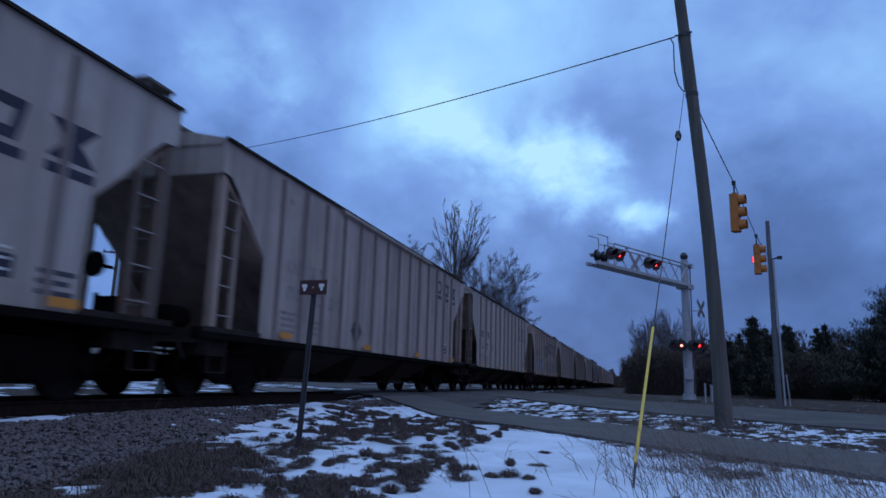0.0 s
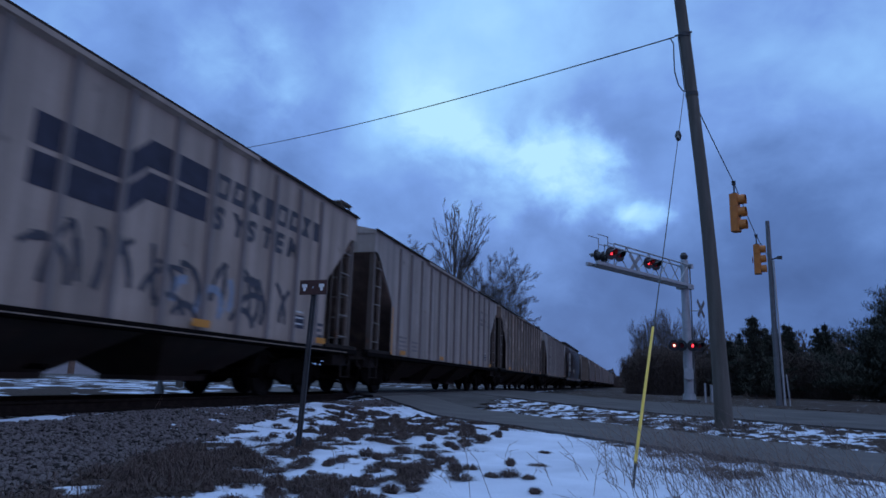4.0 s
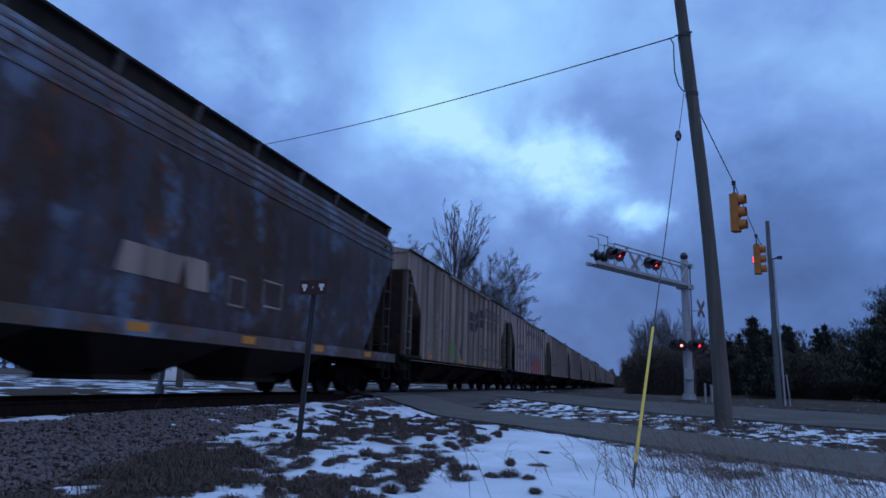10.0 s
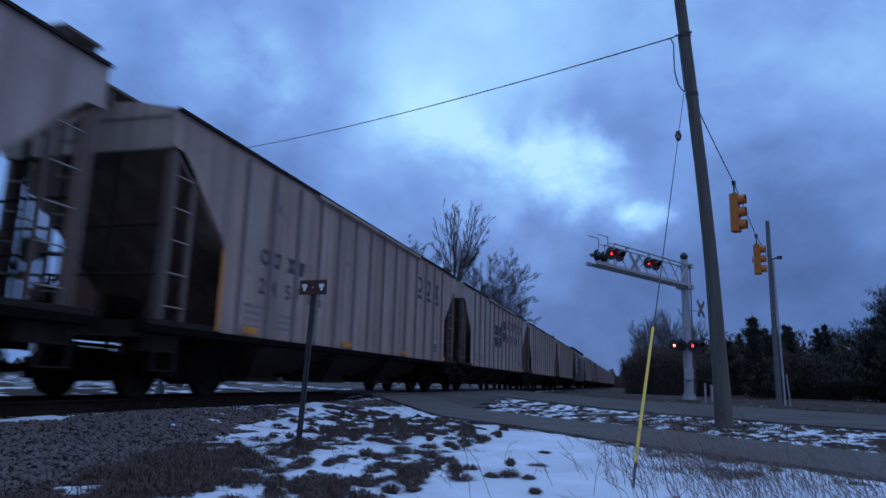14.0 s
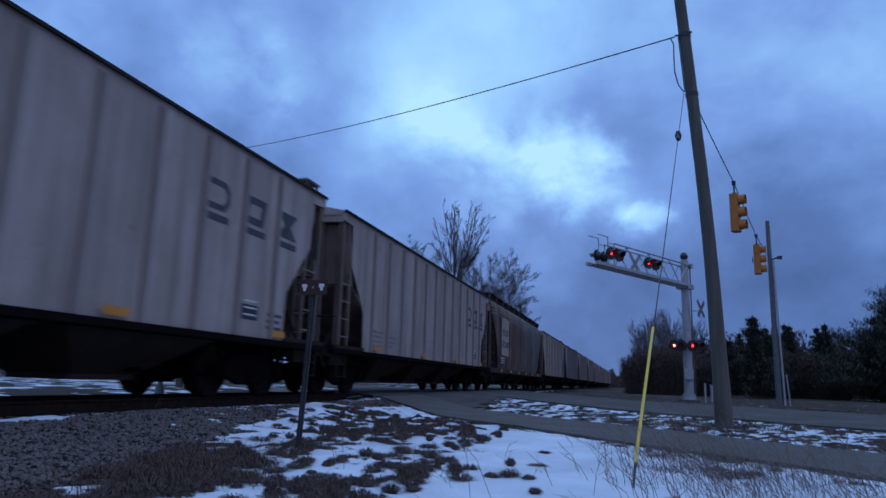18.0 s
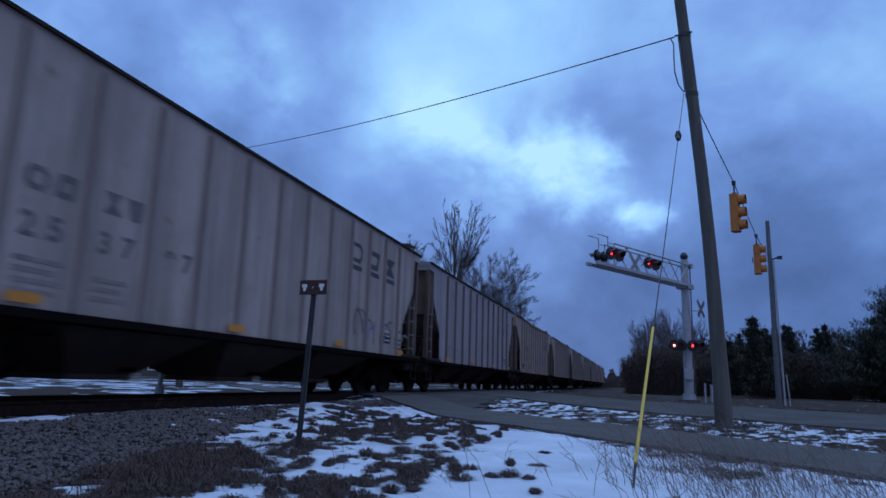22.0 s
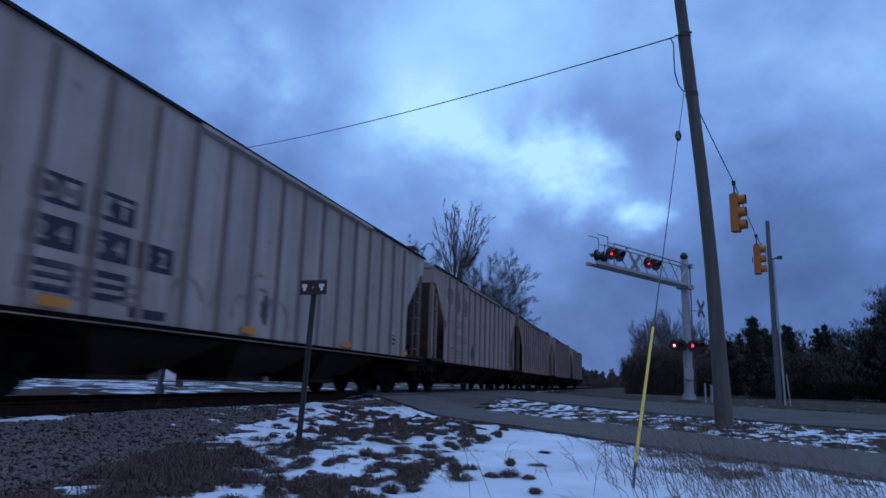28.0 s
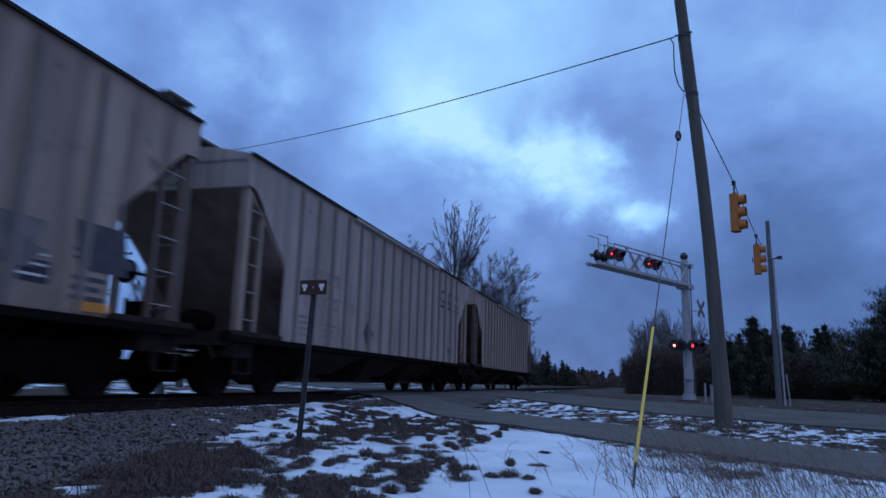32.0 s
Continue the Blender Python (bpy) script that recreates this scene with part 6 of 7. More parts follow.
def far_signal():
    x, y = -11.4, 14.8
    g = thing("crossing_signal", pose(x, y, z_at(x, y)), "galvanised crossing signal mast with white crossbuck beyond the tracks", "crossing signal")
    part("mast", Shape().tube((0, 0, 0), (0, 0, 4.2), 0.06, n=10).tube((0, 0, 0), (0, 0, 0.3), 0.12, 0.10, 10).mesh("mast", M_POLE_STEEL), g)
    crossbuck(g, pose(0, -0.1, 2.95, 0, 0, 20))
    for dx, ph in ((-0.38, "a"), (0.38, "b")):
        flasher(g, pose(dx, 0.1, 2.1, 0, 0, 200), ph)
    part("cross_arm", Shape().tube((-0.5, 0.0, 2.1), (0.5, 0.0, 2.1), 0.035, n=8).mesh("cross_arm", M_BLACK), g)


def traffic_head(at, turn, label, lit):
    """Three sections on a hanger; it faces +x before the turn."""
    g = thing("traffic_signal", at @ pose(0, 0, 0, 0, 0, turn), label, "traffic light", "signals on the span wire")
    part("hanger", Shape().tube((0, 0, 0.0), (0, 0, 0.34), 0.025, n=8).box(-0.05, 0.05, -0.03, 0.03, 0.28, 0.40).lathe([(-0.02, 0.09), (0.05, 0.06)], 12, "z").mesh("hanger", M_BLACK), g)
    for i in range(3):
        z = -0.36 * (i + 1)
        sec = part("section", cached("section", lambda: Shape().box(-0.11, 0.11, -0.165, 0.165, 0.005, 0.355, 0.03).mesh("section", M_SIGNAL)), g, m=pose(0, 0, z))

        def visor():
            s = Shape()
            n = 16
            v, f = [], []
            for x, r in ((0.112, 0.155), (0.29, 0.15)):
                for rr in (r, r - 0.01):
                    for k in range(n + 1):
                        a = math.pi * (-0.22 + 1.44 * k / n)
                        v.append((x, rr * math.cos(a), 0.18 + rr * math.sin(a)))
            q = n + 1
            for k in range(n):
                f += [(k, k + 1, 2 * q + k + 1, 2 * q + k), (q + k, q + k + 1, 3 * q + k + 1, 3 * q + k), (2 * q + k, 2 * q + k + 1, 3 * q + k + 1, 3 * q + k)]
            return s.add(v, f).mesh("visor", M_SIGNAL)

        part("visor", cached("visor", visor), sec)
        part("lens", cached("off_lens", lambda: Shape().lathe([(0.112, 0.14), (0.13, 0.12), (0.135, 0.02)], 16, "x", (0, 0, 0.18)).mesh("lens", M_BLACK)), sec)
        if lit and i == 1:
            # added two-faced disc: its glowing side turns outward to flash
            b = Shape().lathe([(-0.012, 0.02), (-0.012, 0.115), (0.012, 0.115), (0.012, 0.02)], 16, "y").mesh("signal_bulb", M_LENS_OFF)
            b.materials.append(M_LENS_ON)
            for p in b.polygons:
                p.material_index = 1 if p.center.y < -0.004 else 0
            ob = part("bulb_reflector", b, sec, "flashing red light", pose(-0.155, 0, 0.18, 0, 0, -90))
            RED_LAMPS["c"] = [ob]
    return g


def wire(name, a, b, sag, r, label, n=24):
    a, b = Vector(a), Vector(b)
    pts = [a.lerp(b, i / n) - Vector((0, 0, sag * 4 * (i / n) * (1 - i / n))) for i in range(n + 1)]
    tagged(new(name, Shape().line(pts, r, 5).mesh(name, M_CABLE)), label, "cable")


POLE_LINE = [(1.555, 13.35, -0.1), (1.49, 13.45, 2.66), (1.38, 13.55, 4.90), (1.26, 13.65, 6.73), (1.13, 13.75, 8.69), (1.0, 13.85, 10.6)]


def utility_pole():
    base = Vector(POLE_LINE[0])
    line = POLE_LINE
    g = thing("utility_pole", Matrix.Translation(base), "leaning weathered wooden utility pole beside the path", "utility pole")
    s = Shape()
    n, rings = 18, 22
    v, f = [], []

    def on(z):
        for a, b in zip(line, line[1:]):
            if z <= b[2] or b is line[-1]:
                return Vector(a).lerp(Vector(b), (z - a[2]) / (b[2] - a[2])) - base

    for k in range(rings):
        c = on(base.z + (line[-1][2] - base.z) * k / (rings - 1))
        r = 0.112 + 0.055 * math.exp(-c.z / 2.0)
        for i in range(n):
            a = 2 * math.pi * i / n
            rr = r * (1 + 0.03 * math.sin(3 * a + k))
            v.append((c.x + rr * math.cos(a), c.y + rr * math.sin(a), c.z))
    for k in range(rings - 1):
        for i in range(n):
            f.append((k * n + i, k * n + (i + 1) % n, (k + 1) * n + (i + 1) % n, (k + 1) * n + i))
    f.append(tuple(range((rings - 1) * n, rings * n)))
    part("pole", s.add(v, f).mesh("pole", M_WOOD, True), g)

    p = on(7.83)
    part("clamp", Shape().lathe([(-0.05, 0.125), (0.05, 0.125)], 16, "z", tuple(p)).tube((p.x - 0.2, p.y - 0.1, p.z - 0.03), (p.x + 0.14, p.y - 0.1, p.z + 0.03), 0.02, n=6).mesh("clamp", M_BLACK), g, "black steel span clamp")
    p2 = on(6.5)
    part("lower_clamp", Shape().lathe([(-0.04, 0.125), (0.04, 0.125)], 16, "z", tuple(p2)).mesh("lower_clamp", M_BLACK), g)
    # hanging loop of cable on the pole
    pts = [Vector(q) - base for q in ((0.90, 13.6, 7.76), (0.96, 13.58, 7.62), (0.955, 13.58, 7.3), (0.96, 13.58, 7.0), (1.02, 13.58, 6.72), (1.10, 13.58, 6.58), (1.2, 13.6, 6.55))]
    part("cable_loop", Shape().line(pts, 0.013, 5).mesh("cable_loop", M_CABLE), g, "black cable loop")
    part("cable_drop", Shape().line([on(7.8) + Vector((-0.13, -0.05, 0)), on(6.6) + Vector((-0.13, -0.05, 0))], 0.012, 5).mesh("cable_drop", M_CABLE), g)
    a = base + on(7.83)
    wire("span_wire", a + Vector((-0.2, 0, 0)), (-20.3, 27.7, 11.35), 0.30, 0.014, "black span wire from the leaning pole over the tracks")
    # span wire to the traffic lights and the farther pole
    w0, w3 = base + on(6.45), Vector((5.95, 32.0, 6.30))
    h1, h2 = Vector((2.88, 20.0, 6.47)), Vector((4.48, 26.5, 6.28))
    for i, (u, v2) in enumerate(((w0, h1), (h1, h2), (h2, w3))):
        wire("signal_wire", u, v2, 0.02, 0.013, "black wire that carries the traffic lights", 6)
    traffic_head(Matrix.Translation(h1 - Vector((0, 0, 0.36))), -22, "yellow three-section traffic light hanging from a wire", False)
    traffic_head(Matrix.Translation(h2 - Vector((0, 0, 0.36))), -15, "yellow three-section traffic light with a flashing red lens", True)
    # guy wire with its yellow guard
    anchor = Vector((-0.03, 5.02, z_at(-0.03, 5.02) - 0.02))
    up = base + on(6.72) + Vector((-0.11, 0, 0))
    guy = thing("guy_wire", Matrix.Translation(anchor), "steel guy wire with a yellow plastic guard", "guy wire")
    d = up - anchor
    part("wire", Shape().tube((0, 0, -0.05), d, 0.006, n=6).mesh("wire", M_CABLE), guy)
    u = d.normalized()
    bend = u.orthogonal().normalized() * 0.0
    gpts = [u * s + bend for s in (0.3, 0.8, 1.3, 1.8, 2.07)]
    part("guard", Shape().line(gpts, 0.0125, 8).mesh("guard", M_GUARD), guy, "yellow plastic guard tube")
    q = d * 0.705
    part("insulator", Shape().tube(q - u * 0.16, q + u * 0.16, 0.03, n=8).lathe([(-0.08, 0.03), (0.0, 0.055), (0.08, 0.03)], 10, "z", tuple(q)).mesh("insulator", M_BLACK), guy, "dark strain insulator")
    part("anchor_rod", Shape().tube((0, 0, -0.1), u * 0.36, 0.010, n=6).mesh("anchor_rod", M_POST), guy)


def far_pole():
    x, y = 5.93, 32.0
    g = thing("signal_pole", pose(x, y, z_at(x, y)), "slender grey steel pole with conduits across the road", "pole")
    part("pole", Shape().tube((0, 0, 0), (-0.02, 0.05, 8.0), 0.125, 0.085, 12).mesh("pole", M_POLE_STEEL), g)
    part("conduit", Shape().tube((0.2, -0.1, 0), (0.1, -0.06, 6.2), 0.045, n=8).mesh("conduit", M_GALV), g, "grey conduit")
    part("conduit", Shape().tube((0.42, 0, 0), (0.33, 0, 1.3), 0.03, n=8).mesh("conduit", M_GALV), g)
    part("lamp_bracket", Shape().tube((0, 0, 6.25), (0.32, -0.1, 6.32), 0.03, n=6).box(0.25, 0.45, -0.16, -0.04, 6.25, 6.38).mesh("lamp_bracket", M_BLACK), g)


def post_sign():
    g = thing("post_sign", pose(-3.20, 6.32, z_at(-3.20, 6.32)), "small brown-red sign with two white marks on a leaning post", "sign")
    part("post", Shape().box(-0.026, 0.026, -0.012, 0.012, -0.2, 1.67).box(-0.008, 0.008, -0.03, -0.012, -0.2, 1.5).move(pose(0, 0, 0, 0, 2.3, 0)).mesh("post", M_POST), g)
    pl = part("plate", Shape().box(-0.16, 0.16, -0.006, 0.0, -0.075, 0.075, 0.002).mesh("plate", M_SIGNRED), g, "weathered brown-red plate", pose(0.068, -0.035, 1.60, 0, 0, -6))
    s = Shape()
    for x in (-0.1, 0.1):
        s.box(x - 0.03, x + 0.03, -0.010, -0.0065, 0.0, 0.035).box(x - 0.014, x + 0.016, -0.010, -0.0065, -0.035, 0.0)
    part("white_marks", s.mesh("white_marks", M_SIGNWHITE), pl, "two small white marks")
    part("bolt", Shape().box(-0.008, 0.008, -0.012, -0.0065, -0.008, 0.008).mesh("bolt", M_GALV), pl)


def far_marker():
    g = thing("track_marker", pose(15.6, 46.0, z_at(15.6, 46.0)), "dark round marker board on a short post", "sign")
    part("post", Shape().tube((0, 0, 0), (0, 0, 1.2), 0.04, n=8).mesh("post", M_BLACK), g)
    part("board", Shape().lathe([(-0.02, 0.30), (0.02, 0.30)], 18, "y", (0, 0, 1.45)).mesh("board", M_BLACK), g)


def line_pole(x, y, h, arms=2, turn=35):
    g = thing("line_pole", pose(x, y, z_at(x, y), 0, 0, turn), "dark wooden power pole with crossarms beyond the tracks", "utility pole", "far power poles")
    part("pole", Shape().tube((0, 0, 0), (0, 0, h), 0.17, 0.11, 10).mesh("pole", M_WOOD), g)
    for i in range(arms):
        part("cross_arm", Shape().box(-1.1, 1.1, -0.06, 0.06, h - 0.7 - i * 1.3, h - 0.58 - i * 1.3).mesh("cross_arm", M_WOOD), g)
        ins = Shape()
        for dx in (-1.0, -0.5, 0.5, 1.0):
            ins.lathe([(0, 0.03), (0.06, 0.05), (0.14, 0.03)], 8, "z", (dx, 0, h - 0.575 - i * 1.3))
        part("insulators", ins.mesh("insulators", M_BLACK), g)


def house(x, y, turn, w, d, h, roof, wall_mat, label):
    g = thing("house", pose(x, y, z_at(x, y), 0, 0, turn), label, "house", "far houses")
    part("wall", Shape().box(-w / 2, w / 2, -d / 2, d / 2, 0, h).mesh("wall", wall_mat), g)
    part("roof", Shape().slab([(-d / 2 - 0.4, h + 0.005), (d / 2 + 0.4, h + 0.005), (0, h + roof)], "x", -w / 2 - 0.4, w / 2 + 0.4).mesh("roof", M_ROOF), g, "dark shingle roof")
    n = int(w / 2.6)
    for i in range(n):
        cx = -w / 2 + (i + 0.5) * w / n
        if i == n // 2:
            part("door", Shape().box(cx - 0.45, cx + 0.45, -d / 2 - 0.03, -d / 2 - 0.003, 0.05, 2.1).mesh("door", M_SLOPE), g)
            continue
        wf = part("window", Shape().box(cx - 0.6, cx + 0.6, -d / 2 - 0.04, -d / 2 - 0.003, 0.9, 2.1).mesh("window", M_SIGNWHITE), g)
        part("pane", Shape().box(cx - 0.5, cx + 0.5, -d / 2 - 0.05, -d / 2 - 0.042, 1.0, 2.0).mesh("pane", M_BLACK), wf)


def relay_cabinet(x, y):
    g = thing("relay_cabinet", pose(x, y, z_at(x, y), 0, 0, 38), "pale metal relay cabinet on a concrete pad beyond the tracks", "cabinet")
    part("pad", Shape().box(-0.8, 0.8, -0.7, 0.7, -0.2, 0.08).mesh("pad", M_PATH), g, "concrete pad")
    part("cabinet_body", Shape().box(-0.6, 0.6, -0.5, 0.5, 0.082, 1.5, 0.02).mesh("cabinet_body", M_SIGNWHITE), g)
    part("roof", Shape().slab([(-0.66, 1.503), (0.66, 1.503), (0.6, 1.58), (0, 1.64), (-0.6, 1.58)], "y", -0.56, 0.56).mesh("roof", M_GALV), g)
    for x in (-0.29, 0.29):
        d = part("door", Shape().box(x - 0.26, x + 0.26, -0.525, -0.503, 0.16, 1.42).mesh("door", M_SIGNWHITE), g)
        part("handle", Shape().box(x - 0.02, x + 0.02, -0.55, -0.527, 0.75, 0.9).mesh("handle", M_BLACK), d)


cantilever_signal()
far_signal()
utility_pole()
far_pole()
far_marker()
post_sign()
line_pole(-40.0, 45.0, 12.0)
line_pole(-20.3, 27.7, 11.6, 1, 60)
line_pole(-62.0, 60.0, 11.0)
line_pole(-30.0, 55.0, 10.0, 1)
line_pole(-17.5, 110.0, 13.2, 1, 10)
house(-82, 86, 40, 10, 8, 2.8, 2.0, M_GALV, "low pale house with dark roof across the street")
house(-104, 74, 45, 9, 7, 2.8, 1.8, M_PATH, "low grey house with dark roof across the street")
house(-60, 88, 25, 16, 8, 3.2, 2.2, M_WOOD, "long dark timber building beyond the road")
relay_cabinet(-32.1, 43.1)

# ---- trees ----


def bare_tree_meshes(seed, h, limbs, angle, first=0.3, upturn=0.10, laterals=9, twiggy=5, reach=1.0, fork=0.0):
    """Leaders that carry laterals and twigs; limbs are (lean, heading, share of the height); they part at the height fork."""
    rng = random.Random(seed)
    wood, twig = Shape(), Shape()

    def leader(p, d, length, r, level):
        steps = (12, 7, 5, 3)[level]
        count = (laterals, 11, twiggy, 0)[level]
        out = wood if level < 2 else twig
        bend = Vector((rng.uniform(-1, 1), rng.uniform(-1, 1), 0)) * (0.03 if level else 0.0)
        nodes = []
        for i in range(steps):
            d = (d + Vector((rng.uniform(-1, 1), rng.uniform(-1, 1), rng.uniform(-0.4, 0.4))) * ((0.05, 0.10, 0.16, 0.18)[level]) + bend + Vector((0, 0, upturn * (1.0 if level else 0.4)))).normalized()
            q = p + d * (length / steps)
            r2 = max(r * (1 - 0.82 / steps * (1 + i / steps) * 0.75), 0.006)
            out.tube(p, q, r, r2, (6, 4, 3, 3)[level], False)
            p, r = q, r2
            nodes.append((q, d.copy(), r, (i + 1) / steps))
        for k in range(count):
            u = first + (0.99 - first) * (k + rng.random()) / count if level == 0 else 0.15 + 0.85 * (k + rng.random()) / count
            q, dd, rr, _ = min(nodes, key=lambda nd: abs(nd[3] - u))
            side = dd.orthogonal().normalized()
            side.rotate(Matrix.Rotation(rng.uniform(0, 6.28), 3, dd))
            nd = (dd + side * math.tan(radians(angle * rng.uniform(0.6, 1.25)))).normalized()
            leader(q, nd, length * (0.58 - 0.36 * u) * (1.0 if level else reach) * rng.uniform(0.75, 1.25), max(rr * 0.55, 0.007), level + 1)

    for lean, head, share in limbs:
        a, t = radians(head), math.sin(radians(lean))
        leader(Vector((0.12 * math.cos(a), 0.12 * math.sin(a), fork - 0.3)), Vector((t * math.cos(a), t * math.sin(a), math.cos(radians(lean)))), (h - fork) * share, h * (0.0105 if not fork else 0.0034) * share ** 0.5, 0)
    if fork:
        wood.tube((0, 0, -0.3), (0.05, 0, fork + 0.4), h * 0.012, h * 0.008, 9, False)
    k = h / max(p[2] for p in twig.v)
    wood.move(Matrix.Diagonal((k, k, k, 1)))
    twig.move(Matrix.Diagonal((k, k, k, 1)))
    return raw_mesh("trunk", wood.v, wood.f, M_BARK), raw_mesh("crown", twig.v, twig.f, M_TWIG)


def conifer_meshes(seed, h, width, mat, ragged=0.35, whorls=15):
    """A pine: whorls of rising boughs of uneven length, needles in tufts."""
    rng = random.Random(seed)
    t = Shape().tube((0, 0, -0.3), (0, 0, h * 0.97), h * 0.017, 0.01, 7)
    v, f = [], []
    puff = 0.18 if width > 4 else 0.10
    for k in range(whorls):
        u = (k + rng.uniform(0.1, 0.7)) / whorls
        z = h * (0.05 + 0.93 * u)
        reach = width * min(1.0, (1 - u) ** 0.95 + 0.02) * rng.uniform(1 - ragged, 1.0 + ragged * 0.5) + 0.2
        for i in range(rng.randint(4, 7) * (2 if width > 4 else 1)):
            a = rng.uniform(0, 6.28)
            rr = reach * rng.uniform(0.5, 1.15)
            ca, sa = math.cos(a), math.sin(a)
            rise = rng.uniform(-0.05, 0.5)
            t.tube((0, 0, z), (ca * rr, sa * rr, z + rr * rise * 0.8), 0.03, 0.008, 3, False)
            m = max(6, int(rr * 11))
            for j in range(m):
                s = 0.12 + 0.9 * (j + 0.5) / m
                for _ in range(13):
                    x, y, zz = ca * rr * s + rng.gauss(0, puff), sa * rr * s + rng.gauss(0, puff), z + rr * rise * s * s + rng.gauss(0, puff * 0.8)
                    b = rng.uniform(0, 6.28)
                    l = rng.uniform(0.07, 0.20)
                    c = len(v)
                    dx, dy = math.cos(b) * l, math.sin(b) * l
                    v += [(x - dy * 0.18, y + dx * 0.18, zz - 0.03), (x + dy * 0.18, y - dx * 0.18, zz - 0.04), (x + dx * 1.2, y + dy * 1.2, zz + rng.uniform(0.02, 0.26))]
                    f.append((c, c + 1, c + 2))
    # the leading shoot
    for k in range(160):
        z, b, l = h * (0.80 + 0.24 * k / 160), rng.uniform(0, 6.28), rng.uniform(0.06, 0.2) * (1.2 - k / 160)
        c, dx, dy = len(v), math.cos(b) * l, math.sin(b) * l
        v += [(-dy * 0.35, dx * 0.35, z), (dy * 0.35, -dx * 0.35, z - 0.03), (dx, dy, z + 0.14)]
        f.append((c, c + 1, c + 2))
    return t.mesh("trunk", M_BARK), raw_mesh("crown", v, f, mat)


def shrub_meshes(seed, h, width):
    """Dense brown brush: many upright stems with fine twigs and withered leaves."""
    rng = random.Random(seed)
    t = Shape()
    v, f = [], []
    for k in range(40):
        a, r = rng.uniform(0, 6.28), width * 0.5 * math.sqrt(rng.random())
        p = Vector((r * math.cos(a), r * math.sin(a), -0.2))
        d = Vector((math.cos(a) * 0.15, math.sin(a) * 0.15, 1)).normalized()
        hh = h * rng.uniform(0.7, 1.0) * (1 - 0.3 * (r / width) ** 2)
        t.tube(p, p + d * hh, 0.03, 0.008, 4, False)
        for j in range(520):
            s = rng.uniform(0.02, 1.0)
            b = p + d * (hh * s) + Vector((rng.gauss(0, 0.30), rng.gauss(0, 0.30), rng.gauss(0, 0.15)))
            c = len(v)
            e = b + Vector((rng.uniform(-0.6, 0.6), rng.uniform(-0.6, 0.6), rng.uniform(0.1, 1))).normalized() * rng.uniform(0.12, 0.45)
            w = Vector((rng.uniform(-1, 1), rng.uniform(-1, 1), rng.uniform(-0.3, 0.3))).normalized() * 0.024
            v += [tuple(b - w), tuple(b + w), tuple(e)]
            f.append((c, c + 1, c + 2))
    return raw_mesh("stems", t.v, t.f, M_BARK), raw_mesh("foliage", v, f, M_BRUSH)


def plant(name, meshes, names, x, y, scale, turn, label, category, group):
    g = thing(name, pose(x, y, z_at(x, y), 0, 0, turn) @ Matrix.Diagonal((scale, scale, scale, 1)), label, category, group)
    for n, me in zip(names, meshes):
        part(n, me, g, kind="stuff" if n == "brushwood" else "")
    return g


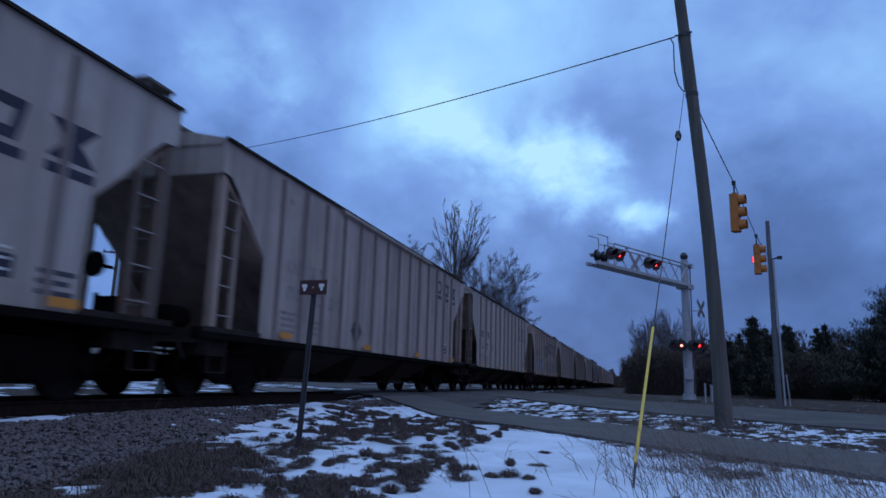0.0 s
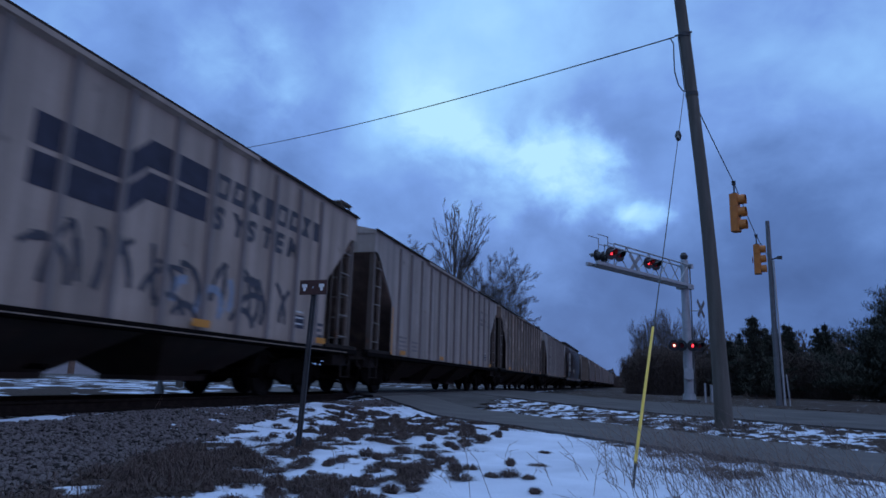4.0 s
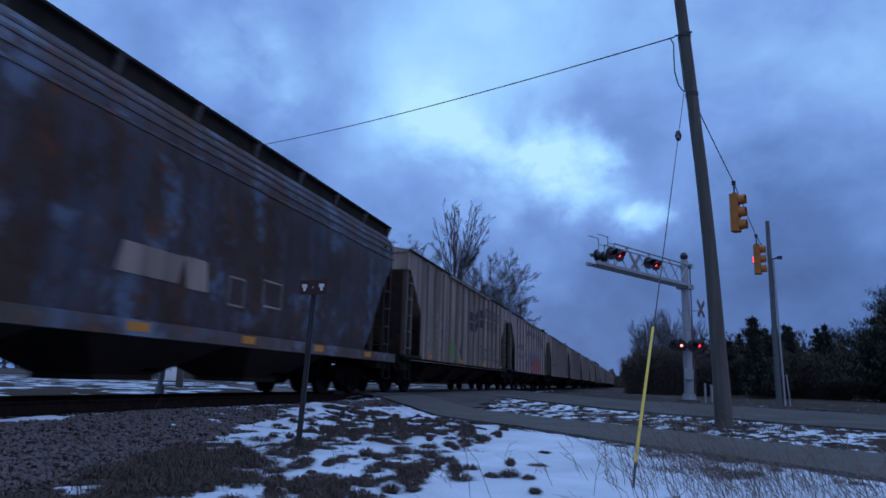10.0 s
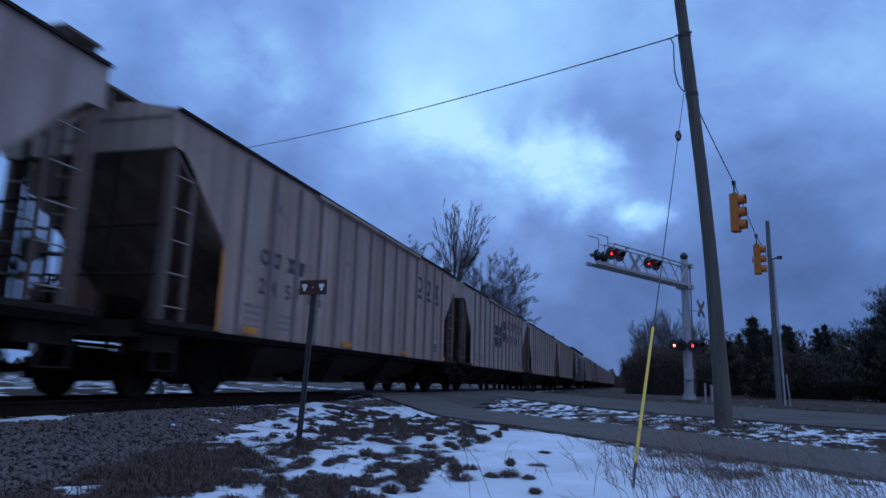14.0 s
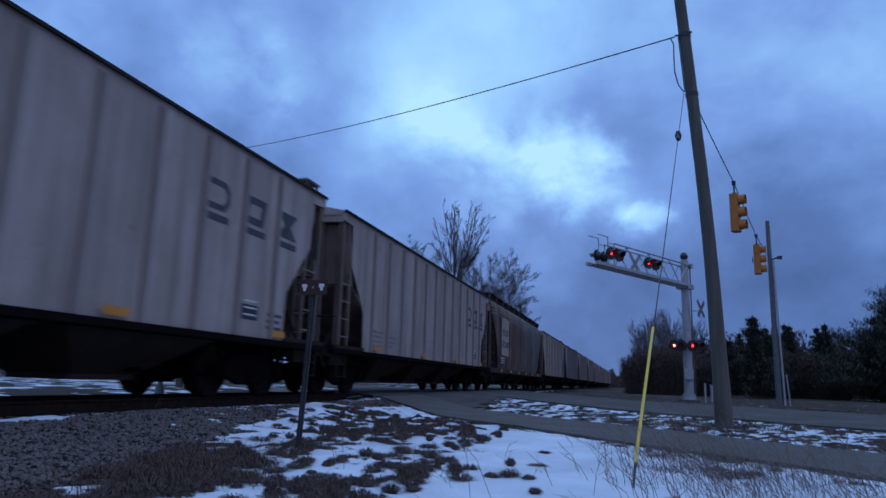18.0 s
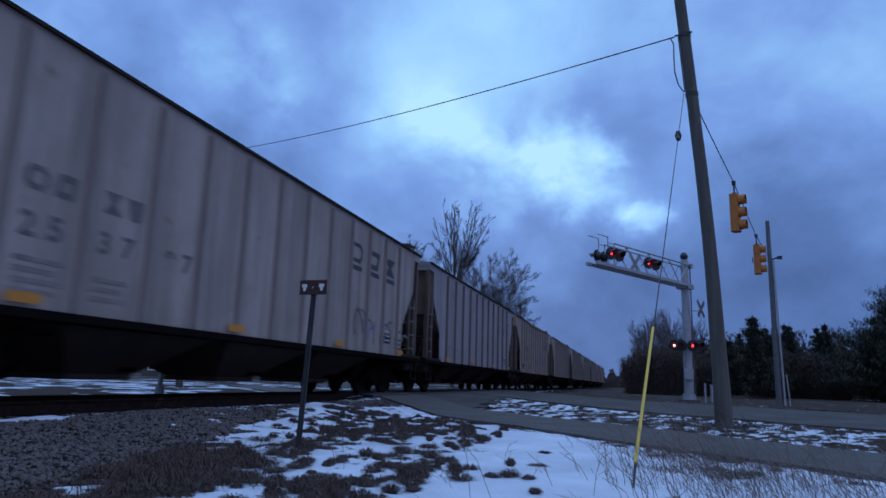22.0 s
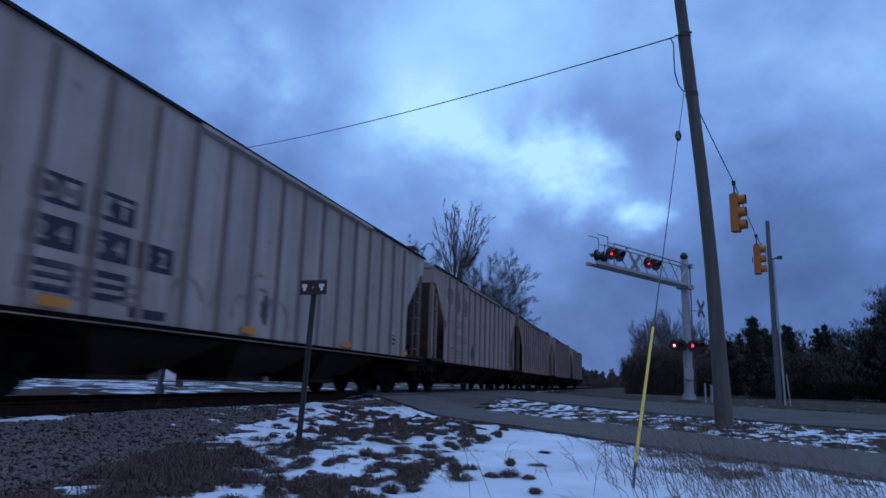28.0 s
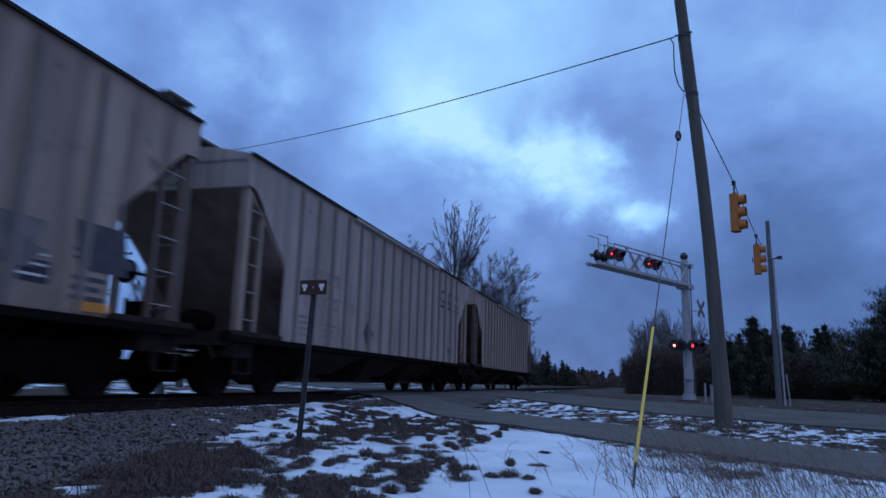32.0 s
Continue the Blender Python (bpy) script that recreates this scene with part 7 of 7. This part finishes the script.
def build_trees():
    tall = bare_tree_meshes(4, 20.6, [(17, 180, 0.86), (10, 190, 0.95), (3, 90, 1.0), (8, 10, 1.0), (15, 350, 1.0), (21, 0, 0.97), (27, 5, 0.92), (33, 0, 0.78), (24, 180, 0.6), (12, 90, 0.95), (12, 270, 0.95), (38, 355, 0.6), (18, 40, 0.95), (4, 300, 0.98)], 22, 0.12, 0.0, 12, 4, 0.48, 11.2)
    wide = bare_tree_meshes(9, 14.2, [(2, 0, 0.96), (11, 0, 0.95), (12, 180, 0.95), (22, 10, 0.92), (24, 185, 0.90), (34, 350, 0.85), (35, 170, 0.82), (25, 120, 0.85), (44, 5, 0.72), (46, 175, 0.66), (30, 270, 0.85), (17, 0, 0.94), (20, 60, 0.92), (29, 0, 0.88), (8, 40, 0.95), (18, 180, 0.92), (52, 0, 0.55)], 34, 0.10, -0.006, 17, 7, 0.60, 4.5)
    wide2 = bare_tree_meshes(15, 11.0, [(3, 90, 0.95), (10, 0, 0.94), (12, 180, 0.94), (22, 20, 0.9), (24, 160, 0.9), (36, 350, 0.8), (38, 190, 0.8), (20, 270, 0.9), (30, 60, 0.82), (16, 120, 0.92)], 34, 0.12, -0.006, 15, 6, 0.62, 3.2)
    small = bare_tree_meshes(21, 8.6, [(4, 0, 0.9), (9, 60, 0.85), (11, 180, 0.8), (14, 300, 0.7), (16, 230, 0.7)], 24, 0.3, 0.06, 9, 4)
    tc = ("trunk", "crown")
    for me, x, y, s, a in ((tall, -18.3, 70, 1.0, 0), (wide, -14.6, 70, 1.04, 0), (wide2, -16.8, 72, 1.18, 60), (wide2, -13.0, 72, 0.90, 160), (wide2, -27.6, 80, 1.75, 0), (wide2, -25.8, 82, 1.55, 100),
                           (wide2, -10.9, 76, 0.46, 10), (wide2, -12.3, 74, 0.62, 200), (wide, -34.0, 90, 1.0, 80), (wide2, -46.0, 95, 1.1, 5), (wide, -72.0, 90, 1.2, 140)):
        plant("bare_tree", me, tc, x, y, s, a, "leafless grey deciduous tree behind the train", "tree", "bare trees")
    for me, x, y, s, a in ((small, 1.4, 72, 1.02, 0), (small, 3.0, 75, 1.08, 70), (small, 4.4, 72, 1.0, 140), (small, 6.0, 74, 1.05, 210), (small, 2.3, 80, 1.1, 300)):
        plant("bare_tree", me, tc, x, y, s, a, "thin leafless tree above the brush", "tree", "bare trees")
    brush = [shrub_meshes(k, 5.2, 3.2) for k in (3, 8)]
    for k, (x, y, s) in enumerate(((0.5, 60, 0.66), (1.5, 60.5, 0.80), (2.7, 60, 0.84), (3.9, 61, 0.74), (5.2, 60, 0.70), (6.4, 62, 0.66), (1.3, 63, 0.76), (3.2, 64, 0.88), (11, 64, 0.8), (13.5, 66, 0.85), (16, 65, 0.8), (22, 66, 0.9))):
        plant("brush", brush[k % 2], ("brushwood", "foliage"), x, y, s, 50 * k, "dense dark brown brush at the wood's edge", "bush", "brush")
    con = [conifer_meshes(3, 6.0, 2.3, M_NEEDLE, 0.55, 24), conifer_meshes(5, 8.0, 2.7, M_NEEDLE, 0.55, 28), conifer_meshes(6, 10.0, 6.0, M_NEEDLE, 0.22, 62)]
    for k, (me, x, y, s) in enumerate(((0, 8.7, 55, 0.98), (0, 10.2, 58, 0.80), (0, 7.4, 58, 0.72), (1, 12.2, 66, 0.76), (1, 13.8, 68, 0.80), (1, 15.6, 66, 0.76), (1, 17.2, 70, 0.84), (2, 21.6, 59, 1.12), (1, 17.9, 60, 0.66), (2, 25.5, 64, 1.3), (1, 18.9, 62, 0.74),
                                       (1, 13.0, 75, 0.85), (1, 15.0, 76, 0.9), (2, 26.0, 66, 1.2), (2, 30, 70, 1.2), (1, 11.0, 78, 0.8), (1, 9.4, 80, 0.8), (2, 34, 62, 1.2), (1, 7.8, 84, 0.8))):
        plant("conifer", con[me], tc, x, y, s, 40 * k, "dark green conifer at the edge of the wood", "tree", "conifers")
    # a row of trees beside the line, far down the track
    rng = random.Random(12)
    for k in range(46):
        y = 118 + 6.5 * k + rng.uniform(-2, 2)
        plant("conifer", con[k % 2], tc, -17.8 - rng.uniform(0, 4) - 0.01 * k, y, rng.uniform(0.7, 1.0), 37 * k, "dark conifer beside the line far down the track", "tree", "trees down the line")
    # the far line of woods
    rng = random.Random(77)
    s = Shape()
    v, f = [], []
    for row in range(900):
        x = rng.uniform(-330, 260)
        y = rng.uniform(240, 300) + abs(x) * 0.15
        h = rng.uniform(3.4, 6.4) * (1.0 if x < 10 else 1.6)
        z0 = 0.1
        for j in range(34):
            u = rng.random()
            px, py, pz = x + rng.gauss(0, 1.9 * (1.1 - u)), y + rng.gauss(0, 1.0), z0 + h * u
            c = len(v)
            w = rng.uniform(0.3, 0.9)
            v += [(px - w, py, pz - 0.3), (px + w, py + rng.uniform(-0.4, 0.4), pz - 0.2), (px + rng.uniform(-0.3, 0.3), py, pz + w * 1.3)]
            f.append((c, c + 1, c + 2))
    for row in range(420):
        x, y = rng.uniform(5, 75), rng.uniform(72, 100)
        h = rng.uniform(4.6, 7.2) * (y / 80)
        for j in range(170):
            u = rng.random()
            px, py, pz = x + rng.gauss(0, 1.3 * (1.2 - u)), y + rng.gauss(0, 0.8), h * u
            c, w = len(v), rng.uniform(0.05, 0.22) * (1.15 - 0.7 * u)
            v += [(px - w, py, pz - 0.2), (px + w, py + rng.uniform(-0.3, 0.3), pz - 0.1), (px + rng.uniform(-0.2, 0.2), py, pz + w * 1.8)]
            f.append((c, c + 1, c + 2))
    tagged(new("far_woods", raw_mesh("far_woods", v, f, M_BRUSH)), "dark line of far winter woods", "woods", kind="stuff")


build_trees()

# ---- what moves ----


def motions():
    times = [k * 2.0 for k in range(17)]
    for car, wheels, start in TRAIN:
        walk(car, [(t, pose(TRACK_X, start - travelled(t), BODY_Z)) for t in times])
        # the wheels roll while the car is near; far off they only glide
        for w in wheels:
            home = w.matrix_basis.copy()
            y0 = start + w.parent.matrix_basis.translation.y + home.translation.y
            rows = [(0.0, home)]
            for k in range(1, 32 * FPS):
                t = k / FPS
                y = y0 - travelled(t)
                if -8 < y < 45:
                    rows.append((t, home @ Matrix.Rotation((y0 - y) / 0.457, 4, "X")))
            last = rows[-1][1]
            rows.append((32.0, last))
            walk(w, rows)
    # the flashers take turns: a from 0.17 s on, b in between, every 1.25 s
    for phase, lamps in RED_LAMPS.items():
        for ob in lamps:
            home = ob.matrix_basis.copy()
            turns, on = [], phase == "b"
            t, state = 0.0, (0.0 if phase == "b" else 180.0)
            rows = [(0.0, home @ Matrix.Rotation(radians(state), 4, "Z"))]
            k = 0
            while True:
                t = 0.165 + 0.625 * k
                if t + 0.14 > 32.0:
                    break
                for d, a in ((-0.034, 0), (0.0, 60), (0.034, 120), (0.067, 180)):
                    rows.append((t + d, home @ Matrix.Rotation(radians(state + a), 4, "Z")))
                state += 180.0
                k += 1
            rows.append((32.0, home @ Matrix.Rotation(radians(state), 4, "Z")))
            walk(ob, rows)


motions()
